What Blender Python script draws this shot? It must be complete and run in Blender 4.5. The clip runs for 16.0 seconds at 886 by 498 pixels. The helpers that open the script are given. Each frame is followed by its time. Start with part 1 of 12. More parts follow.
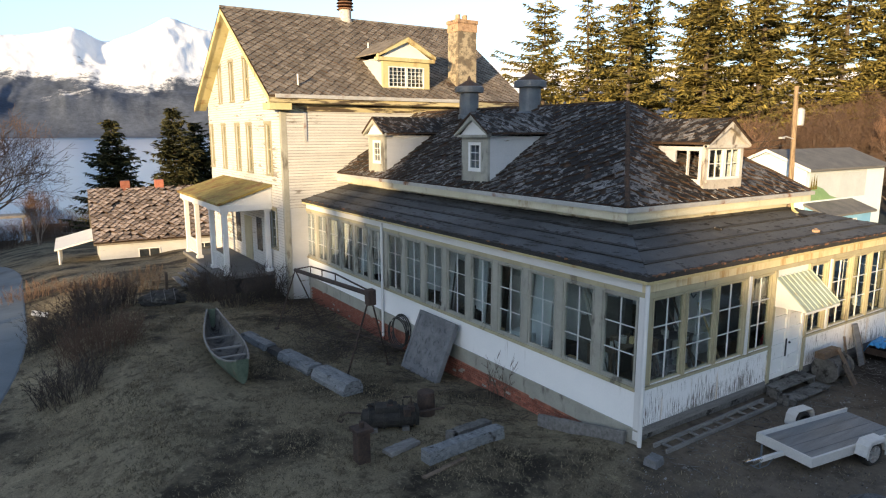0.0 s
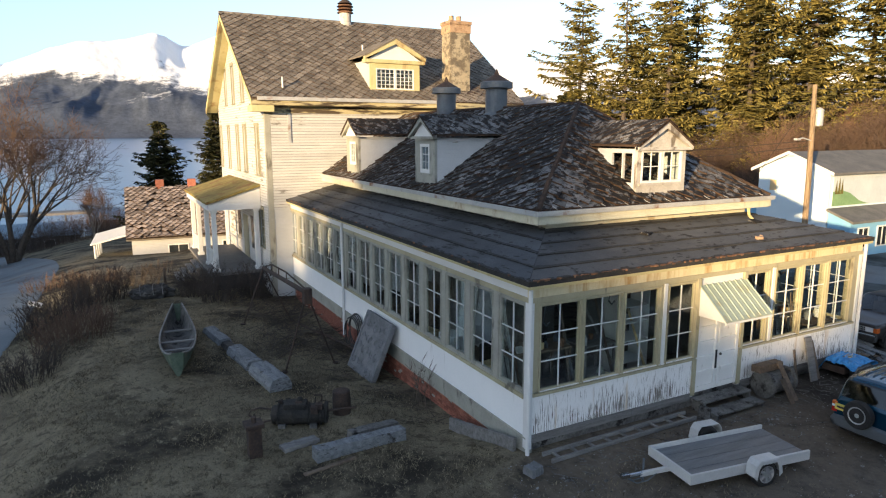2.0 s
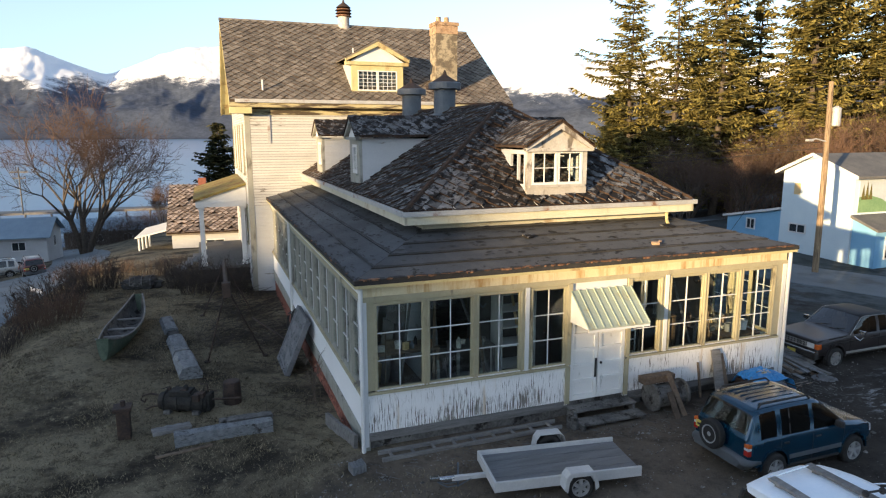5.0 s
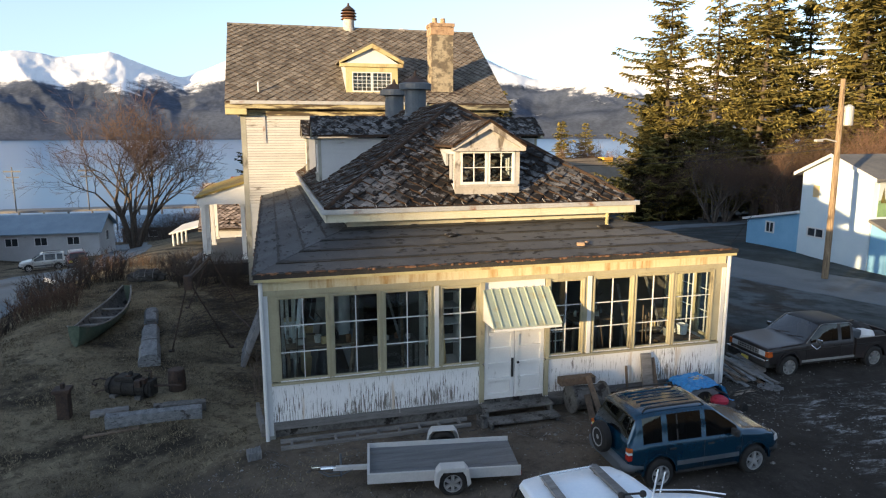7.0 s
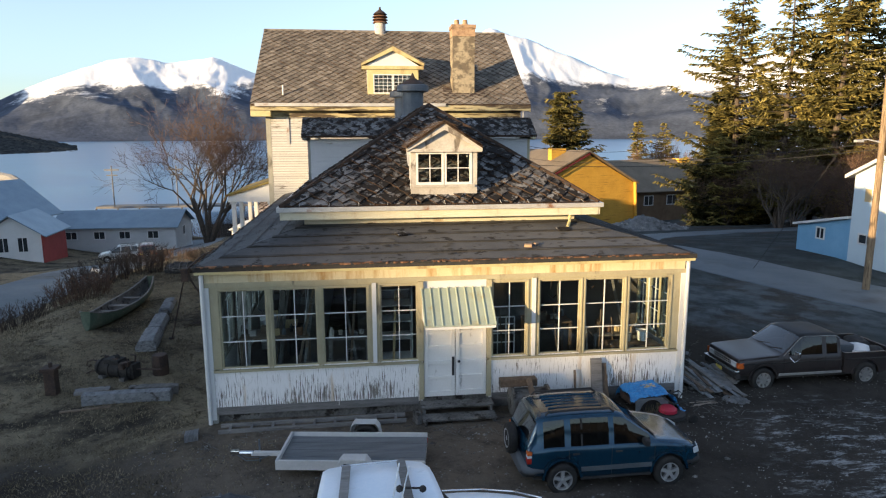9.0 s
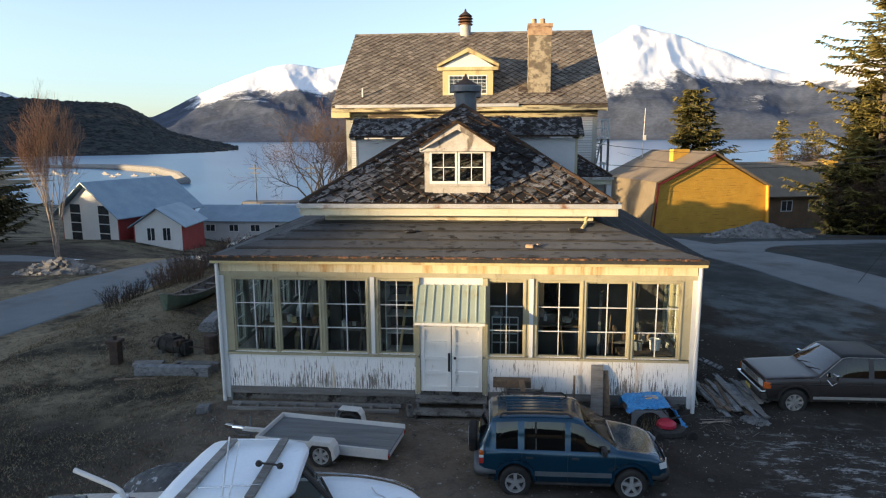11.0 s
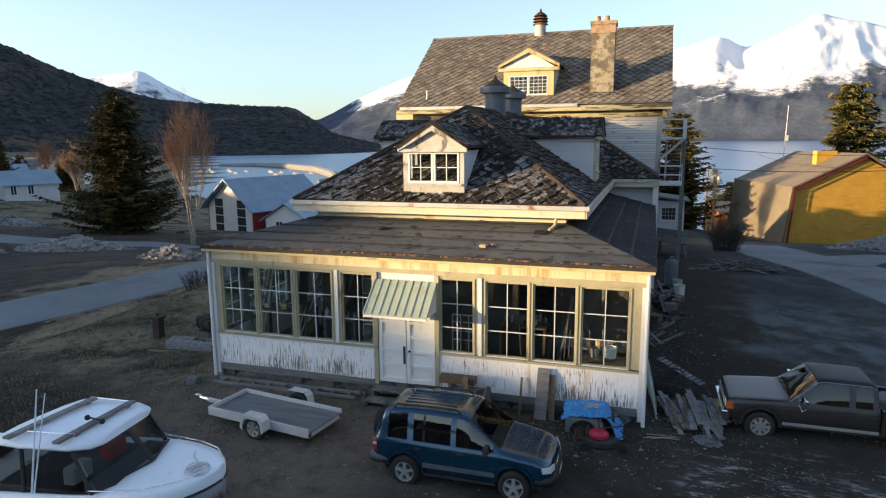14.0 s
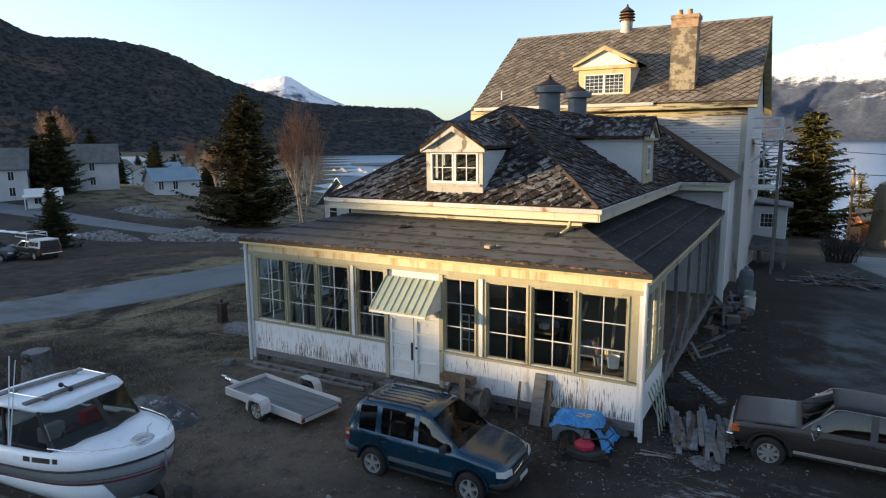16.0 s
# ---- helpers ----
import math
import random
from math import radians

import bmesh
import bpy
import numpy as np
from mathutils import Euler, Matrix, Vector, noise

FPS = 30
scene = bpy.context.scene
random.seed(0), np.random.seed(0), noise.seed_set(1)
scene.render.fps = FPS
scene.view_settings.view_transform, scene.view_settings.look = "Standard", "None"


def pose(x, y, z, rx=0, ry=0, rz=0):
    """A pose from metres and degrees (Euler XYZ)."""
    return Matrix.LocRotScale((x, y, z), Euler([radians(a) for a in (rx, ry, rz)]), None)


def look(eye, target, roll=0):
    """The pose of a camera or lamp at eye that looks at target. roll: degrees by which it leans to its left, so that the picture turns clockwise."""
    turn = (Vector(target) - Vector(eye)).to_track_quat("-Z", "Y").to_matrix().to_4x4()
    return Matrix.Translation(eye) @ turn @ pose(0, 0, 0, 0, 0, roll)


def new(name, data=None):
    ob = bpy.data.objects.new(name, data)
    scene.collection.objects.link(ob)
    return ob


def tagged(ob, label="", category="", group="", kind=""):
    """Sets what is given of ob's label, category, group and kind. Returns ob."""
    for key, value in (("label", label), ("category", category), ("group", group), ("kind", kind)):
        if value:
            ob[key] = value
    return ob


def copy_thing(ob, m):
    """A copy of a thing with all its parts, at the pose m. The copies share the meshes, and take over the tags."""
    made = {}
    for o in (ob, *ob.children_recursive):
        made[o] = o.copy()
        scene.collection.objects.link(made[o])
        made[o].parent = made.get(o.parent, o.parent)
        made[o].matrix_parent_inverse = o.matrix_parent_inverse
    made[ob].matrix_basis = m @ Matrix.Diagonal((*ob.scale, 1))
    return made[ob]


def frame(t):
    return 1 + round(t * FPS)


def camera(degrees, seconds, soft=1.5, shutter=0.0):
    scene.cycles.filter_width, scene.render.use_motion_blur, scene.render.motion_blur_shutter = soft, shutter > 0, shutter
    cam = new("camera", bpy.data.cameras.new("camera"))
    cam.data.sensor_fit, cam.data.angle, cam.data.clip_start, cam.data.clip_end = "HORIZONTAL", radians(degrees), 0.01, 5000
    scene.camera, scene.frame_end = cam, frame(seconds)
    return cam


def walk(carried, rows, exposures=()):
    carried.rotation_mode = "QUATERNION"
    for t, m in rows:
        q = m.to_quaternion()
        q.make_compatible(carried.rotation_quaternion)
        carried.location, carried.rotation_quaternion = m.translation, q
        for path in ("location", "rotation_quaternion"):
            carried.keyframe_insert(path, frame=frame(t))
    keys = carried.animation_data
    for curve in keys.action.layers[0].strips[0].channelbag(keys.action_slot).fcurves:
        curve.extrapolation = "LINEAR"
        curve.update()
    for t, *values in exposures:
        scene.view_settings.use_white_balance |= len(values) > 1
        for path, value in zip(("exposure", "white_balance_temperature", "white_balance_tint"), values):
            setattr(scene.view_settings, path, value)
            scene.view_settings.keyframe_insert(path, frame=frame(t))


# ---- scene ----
cam = camera(69.0, 16.0, 1.2)
METRES, EYE, TILT, LEAN, TURN = 28.0, 7.0, 0.0, 0.0, -33.7
SIDE, BACK = -11.19, -8.88
ROWS = [
    (0.0, 0.0, 0.0, 0.0, -0.01, -10.23, 0.05),
    (0.5, 0.0358, -0.0001, 0.0003, 1.7, -10.21, 0.06),
    (1.0, 0.0722, 0.0008, 0.001, 3.19, -10.21, 0.06),
    (1.5, 0.107, 0.0028, 0.0012, 4.46, -10.19, 0.05),
    (2.0, 0.1388, 0.0056, 0.001, 5.71, -10.17, 0.06),
    (2.5, 0.1703, 0.0089, 0.0016, 6.98, -10.16, 0.06),
    (3.0, 0.2025, 0.0125, 0.0012, 8.25, -10.15, 0.07),
    (3.5, 0.2356, 0.0162, 0.0011, 9.51, -10.12, 0.05),
    (4.0, 0.2675, 0.0211, 0.0014, 10.78, -10.12, 0.06),
    (6.5, 0.4232, 0.0506, 0.0002, 17.33, -10.07, 0.1),
    (7.0, 0.4553, 0.0578, 0.0002, 18.76, -10.06, 0.11),
    (7.5, 0.4868, 0.0666, 0.0003, 20.26, -10.04, 0.14),
    (8.0, 0.5174, 0.076, 0.0004, 21.85, -10.03, 0.14),
    (8.5, 0.5476, 0.0859, 0.0006, 23.67, -10.03, 0.17),
    (9.0, 0.5769, 0.0972, 0.0004, 26.33, -10.0, 0.21),
    (11.5, 0.7108, 0.1704, -0.0011, 41.28, -9.86, 0.38),
    (12.0, 0.735, 0.1884, -0.001, 43.79, -9.85, 0.4),
    (12.5, 0.759, 0.2062, -0.0011, 44.67, -9.83, 0.39),
    (13.0, 0.7809, 0.2233, -0.0015, 45.64, -9.8, 0.4),
    (13.5, 0.8034, 0.2431, -0.002, 48.62, -9.74, 0.43),
    (14.0, 0.8241, 0.265, -0.0021, 51.51, -9.73, 0.45),
    (14.5, 0.8427, 0.2878, -0.0023, 54.67, -9.69, 0.47),
    (15.0, 0.8594, 0.3109, -0.0023, 59.1, -9.65, 0.49),
    (15.5, 0.8753, 0.3352, -0.0023, 62.62, -9.62, 0.48),
    (16.0, 0.8887, 0.3556, -0.0031, 62.8, -9.6, 0.44),
]
walk(cam, [(t, pose(SIDE, BACK, EYE, TILT, LEAN, TURN) @ pose(METRES * x, METRES * y, METRES * z, 90 + pitch, roll, yaw)) for t, x, y, z, yaw, pitch, roll in ROWS])

# ---- light ----
SUN_HEADING, SUN_HEIGHT = 60.0, 6.5
world = bpy.data.worlds.new("sky")
scene.world = world
world.use_nodes = True
wn = world.node_tree.nodes
sky = wn.new("ShaderNodeTexSky")
sky.sky_type = "NISHITA"
sky.sun_disc = False
sky.sun_elevation = radians(SUN_HEIGHT)
sky.sun_rotation = radians(180 + SUN_HEADING)
sky.air_density, sky.dust_density, sky.ozone_density = 0.9, 0.7, 3.0
hue = wn.new("ShaderNodeHueSaturation")
hue.inputs["Saturation"].default_value = 0.66
world.node_tree.links.new(sky.outputs[0], hue.inputs["Color"])
world.node_tree.links.new(hue.outputs[0], wn["Background"].inputs[0])
wn["Background"].inputs[1].default_value = 0.15
sun = bpy.data.lights.new("sun", "SUN")
sun.energy, sun.angle, sun.color = 3.9, radians(0.6), (1.0, 0.72, 0.39)
sun_ob = new("sun", sun)
_h, _e = radians(SUN_HEADING), radians(SUN_HEIGHT)
sun_ob.matrix_world = look((-math.sin(_h) * 50, -math.cos(_h) * 50, 50 * math.tan(_e)), (0, 0, 0))
scene.view_settings.exposure = 1.6

# ---- materials ----
def lin(c):
    return (*c[:3], 1.0)


def surf(name, c1, c2, scale=1.5, rough=0.75, bump=0.25, fine=30.0, metal=0.0, vary=0.0, island=False,
         stain=None, stain_scale=(1, 1, 1), stain_at=0.6, stain_soft=0.06, stain_z=None, stain_patch=None, grain=None, bands=None, spec=0.4, bumpd=0.02):
    """Two-scale noise between two colours, fine grain, optional stains (own colour, stretched), optional board bands (axis, width, depth)."""
    m = bpy.data.materials.new(name)
    m.use_nodes = True
    n, l = m.node_tree.nodes, m.node_tree.links
    b = n["Principled BSDF"]
    b.inputs["Roughness"].default_value = rough
    b.inputs["Metallic"].default_value = metal
    b.inputs["Specular IOR Level"].default_value = spec
    geo = n.new("ShaderNodeNewGeometry")
    pos = geo.outputs["Position"]

    def stretched(v):
        mp = n.new("ShaderNodeMapping")
        mp.inputs["Scale"].default_value = v
        l.new(pos, mp.inputs["Vector"])
        return mp.outputs[0]

    def nz(vec, s, d=4.0, r=0.6):
        t = n.new("ShaderNodeTexNoise")
        t.inputs["Scale"].default_value, t.inputs["Detail"].default_value, t.inputs["Roughness"].default_value = s, d, r
        l.new(vec, t.inputs["Vector"])
        return t.outputs["Fac"]

    def math_(op, a, v=None, w=None):
        k = n.new("ShaderNodeMath")
        k.operation = op
        for i, q in enumerate((a, v, w)):
            if q is None:
                continue
            if isinstance(q, (int, float)):
                k.inputs[i].default_value = q
            else:
                l.new(q, k.inputs[i])
        return k.outputs[0]

    def mix(f, a, c):
        k = n.new("ShaderNodeMix")
        k.data_type = "RGBA"
        for i, q in ((0, f), (6, a), (7, c)):
            if isinstance(q, tuple):
                k.inputs[i].default_value = q
            elif isinstance(q, (int, float)):
                k.inputs[i].default_value = q
            else:
                l.new(q, k.inputs[i])
        return k.outputs[2]

    def step(v, at, soft):
        k = n.new("ShaderNodeMapRange")
        k.interpolation_type = "SMOOTHSTEP"
        k.inputs[1].default_value, k.inputs[2].default_value = at - soft, at + soft
        l.new(v, k.inputs[0])
        return k.outputs[0]

    base = stretched(grain) if grain else pos
    big = nz(base, scale, 5.0, 0.65)
    small = nz(base, fine, 3.0, 0.7)
    both = math_("ADD", math_("MULTIPLY", big, 0.6), math_("MULTIPLY", small, 0.4))
    col = mix(step(both, 0.5, 0.16), lin(c1), lin(c2))
    if vary:
        if island:
            rnd = geo.outputs["Random Per Island"]
        else:
            oi = n.new("ShaderNodeObjectInfo")
            rnd = oi.outputs["Random"]
        hs = n.new("ShaderNodeHueSaturation")
        l.new(math_("MULTIPLY_ADD", rnd, 2 * vary, 1 - vary), hs.inputs["Value"])
        l.new(col, hs.inputs["Color"])
        col = hs.outputs[0]
    height = both
    if stain:
        s = nz(stretched(stain_scale), 1.0, 6.0, 0.65)
        if stain_z:
            sep = n.new("ShaderNodeSeparateXYZ")
            l.new(pos, sep.inputs[0])
            rise = n.new("ShaderNodeMapRange")
            rise.inputs[1].default_value, rise.inputs[2].default_value = stain_z[0], stain_z[1]
            rise.inputs[3].default_value, rise.inputs[4].default_value = stain_z[2], 0.0
            l.new(sep.outputs[2], rise.inputs[0])
            s = math_("ADD", s, rise.outputs[0])
        if stain_patch:
            s = math_("ADD", s, math_("MULTIPLY", math_("SUBTRACT", nz(pos, stain_patch[0], 2.0, 0.5), 0.5), stain_patch[1]))
        f = step(s, stain_at, stain_soft)
        col = mix(f, col, mix(small, lin(stain), lin(tuple(0.55 * q for q in stain))))
        height = math_("SUBTRACT", height, math_("MULTIPLY", f, 0.5))
    if bands:
        sep = n.new("ShaderNodeSeparateXYZ")
        l.new(pos, sep.inputs[0])
        saw = math_("FRACT", math_("DIVIDE", sep.outputs[bands[0]], bands[1]))
        if bands[0] < 2:
            saw = math_("MULTIPLY", math_("LESS_THAN", saw, 0.1), -1.0)
        else:
            saw = math_("MULTIPLY", saw, -1.0)
        height = math_("ADD", math_("MULTIPLY", height, 0.35), math_("MULTIPLY", saw, bands[2]))
    l.new(col, b.inputs["Base Color"])
    bp = n.new("ShaderNodeBump")
    bp.inputs["Strength"].default_value, bp.inputs["Distance"].default_value = bump, bumpd
    l.new(height, bp.inputs["Height"])
    l.new(bp.outputs[0], b.inputs["Normal"])
    return m


def glass(name, tint=(0.9, 0.95, 0.95), gloss=1.0):
    m = bpy.data.materials.new(name)
    m.use_nodes = True
    n, l = m.node_tree.nodes, m.node_tree.links
    n.remove(n["Principled BSDF"])
    tr, gl, mx, fr = (n.new("ShaderNode" + k) for k in ("BsdfTransparent", "BsdfGlossy", "MixShader", "LayerWeight"))
    tr.inputs[0].default_value = lin(tint)
    gl.inputs["Roughness"].default_value = 0.03
    fr.inputs["Blend"].default_value = 0.5
    power = n.new("ShaderNodeMath")
    power.operation = "POWER"
    power.inputs[1].default_value = 4.0
    l.new(fr.outputs["Facing"], power.inputs[0])
    rise = n.new("ShaderNodeMath")
    rise.operation = "MULTIPLY_ADD"
    rise.inputs[1].default_value, rise.inputs[2].default_value = 0.9, 0.045
    l.new(power.outputs[0], rise.inputs[0])
    mul = n.new("ShaderNodeMath")
    mul.operation = "MULTIPLY"
    mul.inputs[1].default_value = gloss
    l.new(rise.outputs[0], mul.inputs[0])
    l.new(mul.outputs[0], mx.inputs[0])
    l.new(tr.outputs[0], mx.inputs[1])
    l.new(gl.outputs[0], mx.inputs[2])
    l.new(mx.outputs[0], n["Material Output"].inputs[0])
    return m


def weather(m, colour, scale, at, soft, amount=1.0, detail=6.0):
    """One more layer of stains of their own colour over a finished material."""
    n, l = m.node_tree.nodes, m.node_tree.links
    b = n["Principled BSDF"]
    old = b.inputs["Base Color"].links[0].from_socket
    mp, t, r, k, q = (n.new("ShaderNode" + z) for z in ("Mapping", "TexNoise", "MapRange", "Mix", "Math"))
    mp.inputs["Scale"].default_value = scale
    mp.inputs["Location"].default_value = (3.7, 1.9, 5.3)
    l.new(n.new("ShaderNodeNewGeometry").outputs["Position"], mp.inputs["Vector"])
    l.new(mp.outputs[0], t.inputs["Vector"])
    t.inputs["Scale"].default_value, t.inputs["Detail"].default_value, t.inputs["Roughness"].default_value = 1.0, detail, 0.65
    r.interpolation_type = "SMOOTHSTEP"
    r.inputs[1].default_value, r.inputs[2].default_value = at - soft, at + soft
    l.new(t.outputs["Fac"], r.inputs[0])
    q.operation = "MULTIPLY"
    q.inputs[1].default_value = amount
    l.new(r.outputs[0], q.inputs[0])
    k.data_type = "RGBA"
    l.new(q.outputs[0], k.inputs[0])
    l.new(old, k.inputs[6])
    k.inputs[7].default_value = lin(colour)
    l.new(k.outputs[2], b.inputs["Base Color"])
    return m


M = {}


def ground_mat():
    """Dead lawn in two tones, worn to dark dirt in the vehicle yard, with pale gritty ruts."""
    m = surf("ground", (0.118, 0.098, 0.066), (0.305, 0.258, 0.172), 0.7, 0.95, 1.0, 26.0, stain=(0.042, 0.036, 0.028), stain_scale=(0.35, 0.35, 0.35), stain_at=0.53, stain_soft=0.09, bumpd=0.06, spec=0.1)
    n, l = m.node_tree.nodes, m.node_tree.links
    b = n["Principled BSDF"]
    col = b.inputs["Base Color"].links[0].from_socket
    pos = n.new("ShaderNodeNewGeometry").outputs["Position"]
    sep = n.new("ShaderNodeSeparateXYZ")
    l.new(pos, sep.inputs[0])

    def nz(scale, detail, rough, stretch=(1, 1, 1)):
        mp = n.new("ShaderNodeMapping")
        mp.inputs["Scale"].default_value = stretch
        mp.inputs["Rotation"].default_value = (0, 0, 0.5)
        l.new(pos, mp.inputs["Vector"])
        t = n.new("ShaderNodeTexNoise")
        t.inputs["Scale"].default_value, t.inputs["Detail"].default_value, t.inputs["Roughness"].default_value = scale, detail, rough
        l.new(mp.outputs[0], t.inputs["Vector"])
        return t.outputs["Fac"]

    def ramp(v, a, c):
        k = n.new("ShaderNodeMapRange")
        k.interpolation_type = "SMOOTHSTEP"
        k.inputs[1].default_value, k.inputs[2].default_value = a, c
        l.new(v, k.inputs[0])
        return k.outputs[0]

    def op(kind, a, c):
        k = n.new("ShaderNodeMath")
        k.operation = kind
        for i, q in enumerate((a, c)):
            if isinstance(q, (int, float)):
                k.inputs[i].default_value = q
            else:
                l.new(q, k.inputs[i])
        return k.outputs[0]

    def mix(f, a, c):
        k = n.new("ShaderNodeMix")
        k.data_type = "RGBA"
        l.new(f, k.inputs[0])
        for i, q in ((6, a), (7, c)):
            if isinstance(q, tuple):
                k.inputs[i].default_value = lin(q)
            else:
                l.new(q, k.inputs[i])
        return k.outputs[2]
    edge = op("MULTIPLY", op("SUBTRACT", nz(0.4, 4, 0.6), 0.5), 5.0)
    wob_x = op("ADD", sep.outputs[0], edge)
    wob_y = op("ADD", sep.outputs[1], edge)
    yard = op("MAXIMUM", op("MULTIPLY", ramp(wob_x, -15.0, -9.0), ramp(wob_y, 0.8, -2.2)), ramp(wob_x, 10.5, 12.5))
    yard = op("MAXIMUM", yard, op("MULTIPLY", ramp(wob_x, -19.5, -21.5), ramp(wob_y, 60.0, 40.0)))
    yard = op("MAXIMUM", yard, op("MULTIPLY", ramp(wob_x, -1.0, 1.5), ramp(wob_y, 1.5, 0.0)))
    dirt = mix(ramp(nz(0.9, 9, 0.72), 0.32, 0.72), (0.03, 0.026, 0.0225), (0.084, 0.074, 0.064))
    dirt = mix(ramp(nz(14.0, 4, 0.75), 0.60, 0.72), dirt, (0.16, 0.145, 0.125))
    dirt = mix(op("MULTIPLY", ramp(nz(0.22, 3, 0.5), 0.52, 0.62), 0.5), dirt, (0.068, 0.066, 0.060))
    dirt = mix(op("MULTIPLY", ramp(nz(5.0, 9, 0.85), 0.47, 0.38), 0.75), dirt, (0.022, 0.02, 0.017))
    dirt = mix(op("MULTIPLY", ramp(nz(26.0, 5, 0.8), 0.62, 0.70), 0.7), dirt, (0.21, 0.195, 0.17))
    # Darker ground to the right of the porch.
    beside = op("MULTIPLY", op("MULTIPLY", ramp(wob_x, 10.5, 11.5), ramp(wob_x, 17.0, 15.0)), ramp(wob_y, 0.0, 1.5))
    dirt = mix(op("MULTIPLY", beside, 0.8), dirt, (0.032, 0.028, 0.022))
    col = mix(op("MULTIPLY", ramp(nz(3.2, 7, 0.8), 0.49, 0.40), 0.6), col, (0.03, 0.026, 0.018))
    col = mix(op("MULTIPLY", ramp(nz(2.1, 7, 0.8, (1.3, 0.8, 1)), 0.54, 0.66), 0.6), col, (0.33, 0.285, 0.19))
    trodden = op("MULTIPLY", op("MULTIPLY", ramp(wob_x, -4.0, 0.0), ramp(wob_x, 9.5, 6.5)), ramp(wob_y, -8.0, -4.5))
    dirt = mix(op("MULTIPLY", trodden, ramp(nz(1.6, 8, 0.75), 0.28, 0.56)), dirt, mix(nz(6.0, 6, 0.8), (0.085, 0.068, 0.052), (0.205, 0.17, 0.132)))
    # Darker ground on the left of the front yard.
    dark_left = op("MULTIPLY", op("MULTIPLY", ramp(wob_x, 1.0, -2.0), ramp(wob_y, 2.0, -1.0)), ramp(nz(0.8, 7, 0.7), 0.36, 0.56))
    dirt = mix(op("MULTIPLY", dark_left, 0.75), dirt, (0.026, 0.023, 0.019))
    # Darker ground towards the right of the yard.
    dark_right = op("MULTIPLY", ramp(wob_x, 8.5, 11.5), ramp(wob_y, 4.0, 0.5))
    dirt = mix(op("MULTIPLY", dark_right, 0.5), dirt, (0.032, 0.029, 0.025))
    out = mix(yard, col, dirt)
    near_x = op("MULTIPLY", ramp(wob_x, 12.0, 14.0), ramp(wob_x, 18.5, 16.0))
    near_y = op("MULTIPLY", ramp(wob_y, -0.5, -2.0), ramp(wob_y, -9.0, -6.5))
    ruts = op("MULTIPLY", op("MULTIPLY", near_x, near_y), ramp(nz(2.2, 10, 0.85, (0.55, 1.7, 1)), 0.52, 0.59))
    out = mix(op("MULTIPLY", ruts, 0.8), out, (0.34, 0.35, 0.355))
    apron = op("MULTIPLY", op("MULTIPLY", ramp(wob_x, 15.6, 17.6), ramp(wob_y, 1.0, 3.5)), ramp(nz(0.16, 4, 0.55), 0.36, 0.52))
    out = mix(op("MULTIPLY", apron, 0.85), out, mix(ramp(nz(0.5, 6, 0.6), 0.4, 0.65), (0.036, 0.046, 0.048), (0.07, 0.086, 0.088)))
    wash = op("MULTIPLY", op("MULTIPLY", ramp(wob_x, 14.6, 16.6), ramp(wob_y, 4.0, 8.0)), ramp(wob_y, 17.0, 11.0))
    out = mix(op("MULTIPLY", wash, ramp(nz(0.7, 6, 0.65), 0.42, 0.62)), out, (0.105, 0.122, 0.128))
    l.new(out, b.inputs["Base Color"])
    return m


M["ground"] = ground_mat()
M["asphalt"] = surf("asphalt", (0.098, 0.12, 0.138), (0.15, 0.175, 0.192), 0.3, 0.75, 0.3, 25.0, stain=(0.10, 0.102, 0.105), stain_scale=(0.25, 0.25, 0.25), stain_at=0.60, stain_soft=0.1, spec=0.3)
M["gravel"] = surf("gravel", (0.06, 0.057, 0.053), (0.11, 0.104, 0.095), 0.5, 0.9, 0.6, 12.0, spec=0.2)
M["siding"] = surf("siding", (0.43, 0.435, 0.44), (0.52, 0.525, 0.525), 0.6, 0.6, 1.0, 25.0, bands=(2, 0.13, 1.0), stain=(0.30, 0.27, 0.23), stain_scale=(0.6, 0.6, 3.5), stain_at=0.69, stain_soft=0.02, bumpd=0.035)
M["siding_board"] = surf("siding_board", (0.45, 0.445, 0.432), (0.54, 0.535, 0.52), 0.6, 0.6, 0.3, 25.0, vary=0.09, stain=(0.25, 0.23, 0.20), stain_scale=(0.9, 0.9, 7.0), stain_at=0.645, stain_soft=0.02, stain_patch=(0.35, 0.6), bumpd=0.01)
# Lower edges of clapboards: grime and the shadow line in one dark colour.
M["butt_shadow_grime"] = surf("butt_shadow_grime", (0.16, 0.152, 0.14), (0.28, 0.268, 0.25), 3.0, 0.8, 0.2, 25.0)
M["peeling"] = surf("peeling", (0.80, 0.795, 0.785), (0.86, 0.85, 0.835), 0.7, 0.6, 0.5, 25.0, bands=(0, 0.11, 0.8), stain=(0.24, 0.215, 0.185), stain_scale=(33.0, 33.0, 2.3), stain_at=0.62, stain_soft=0.03, stain_z=(0.35, 1.3, 0.10), stain_patch=(0.8, 0.3), bumpd=0.008)
weather(M["peeling"], (0.50, 0.47, 0.42), (52.0, 52.0, 3.0), 0.60, 0.06, 0.5)
weather(M["peeling"], (0.55, 0.42, 0.27), (3.2, 3.2, 0.35), 0.64, 0.06, 0.7)
weather(M["peeling"], (0.13, 0.12, 0.105), (75.0, 75.0, 5.0), 0.68, 0.03)
M["white_panel"] = surf("white_panel", (0.79, 0.80, 0.80), (0.85, 0.855, 0.85), 0.5, 0.55, 0.1, 20.0, stain=(0.5, 0.48, 0.44), stain_scale=(2.5, 2.5, 0.5), stain_at=0.7, stain_soft=0.08)
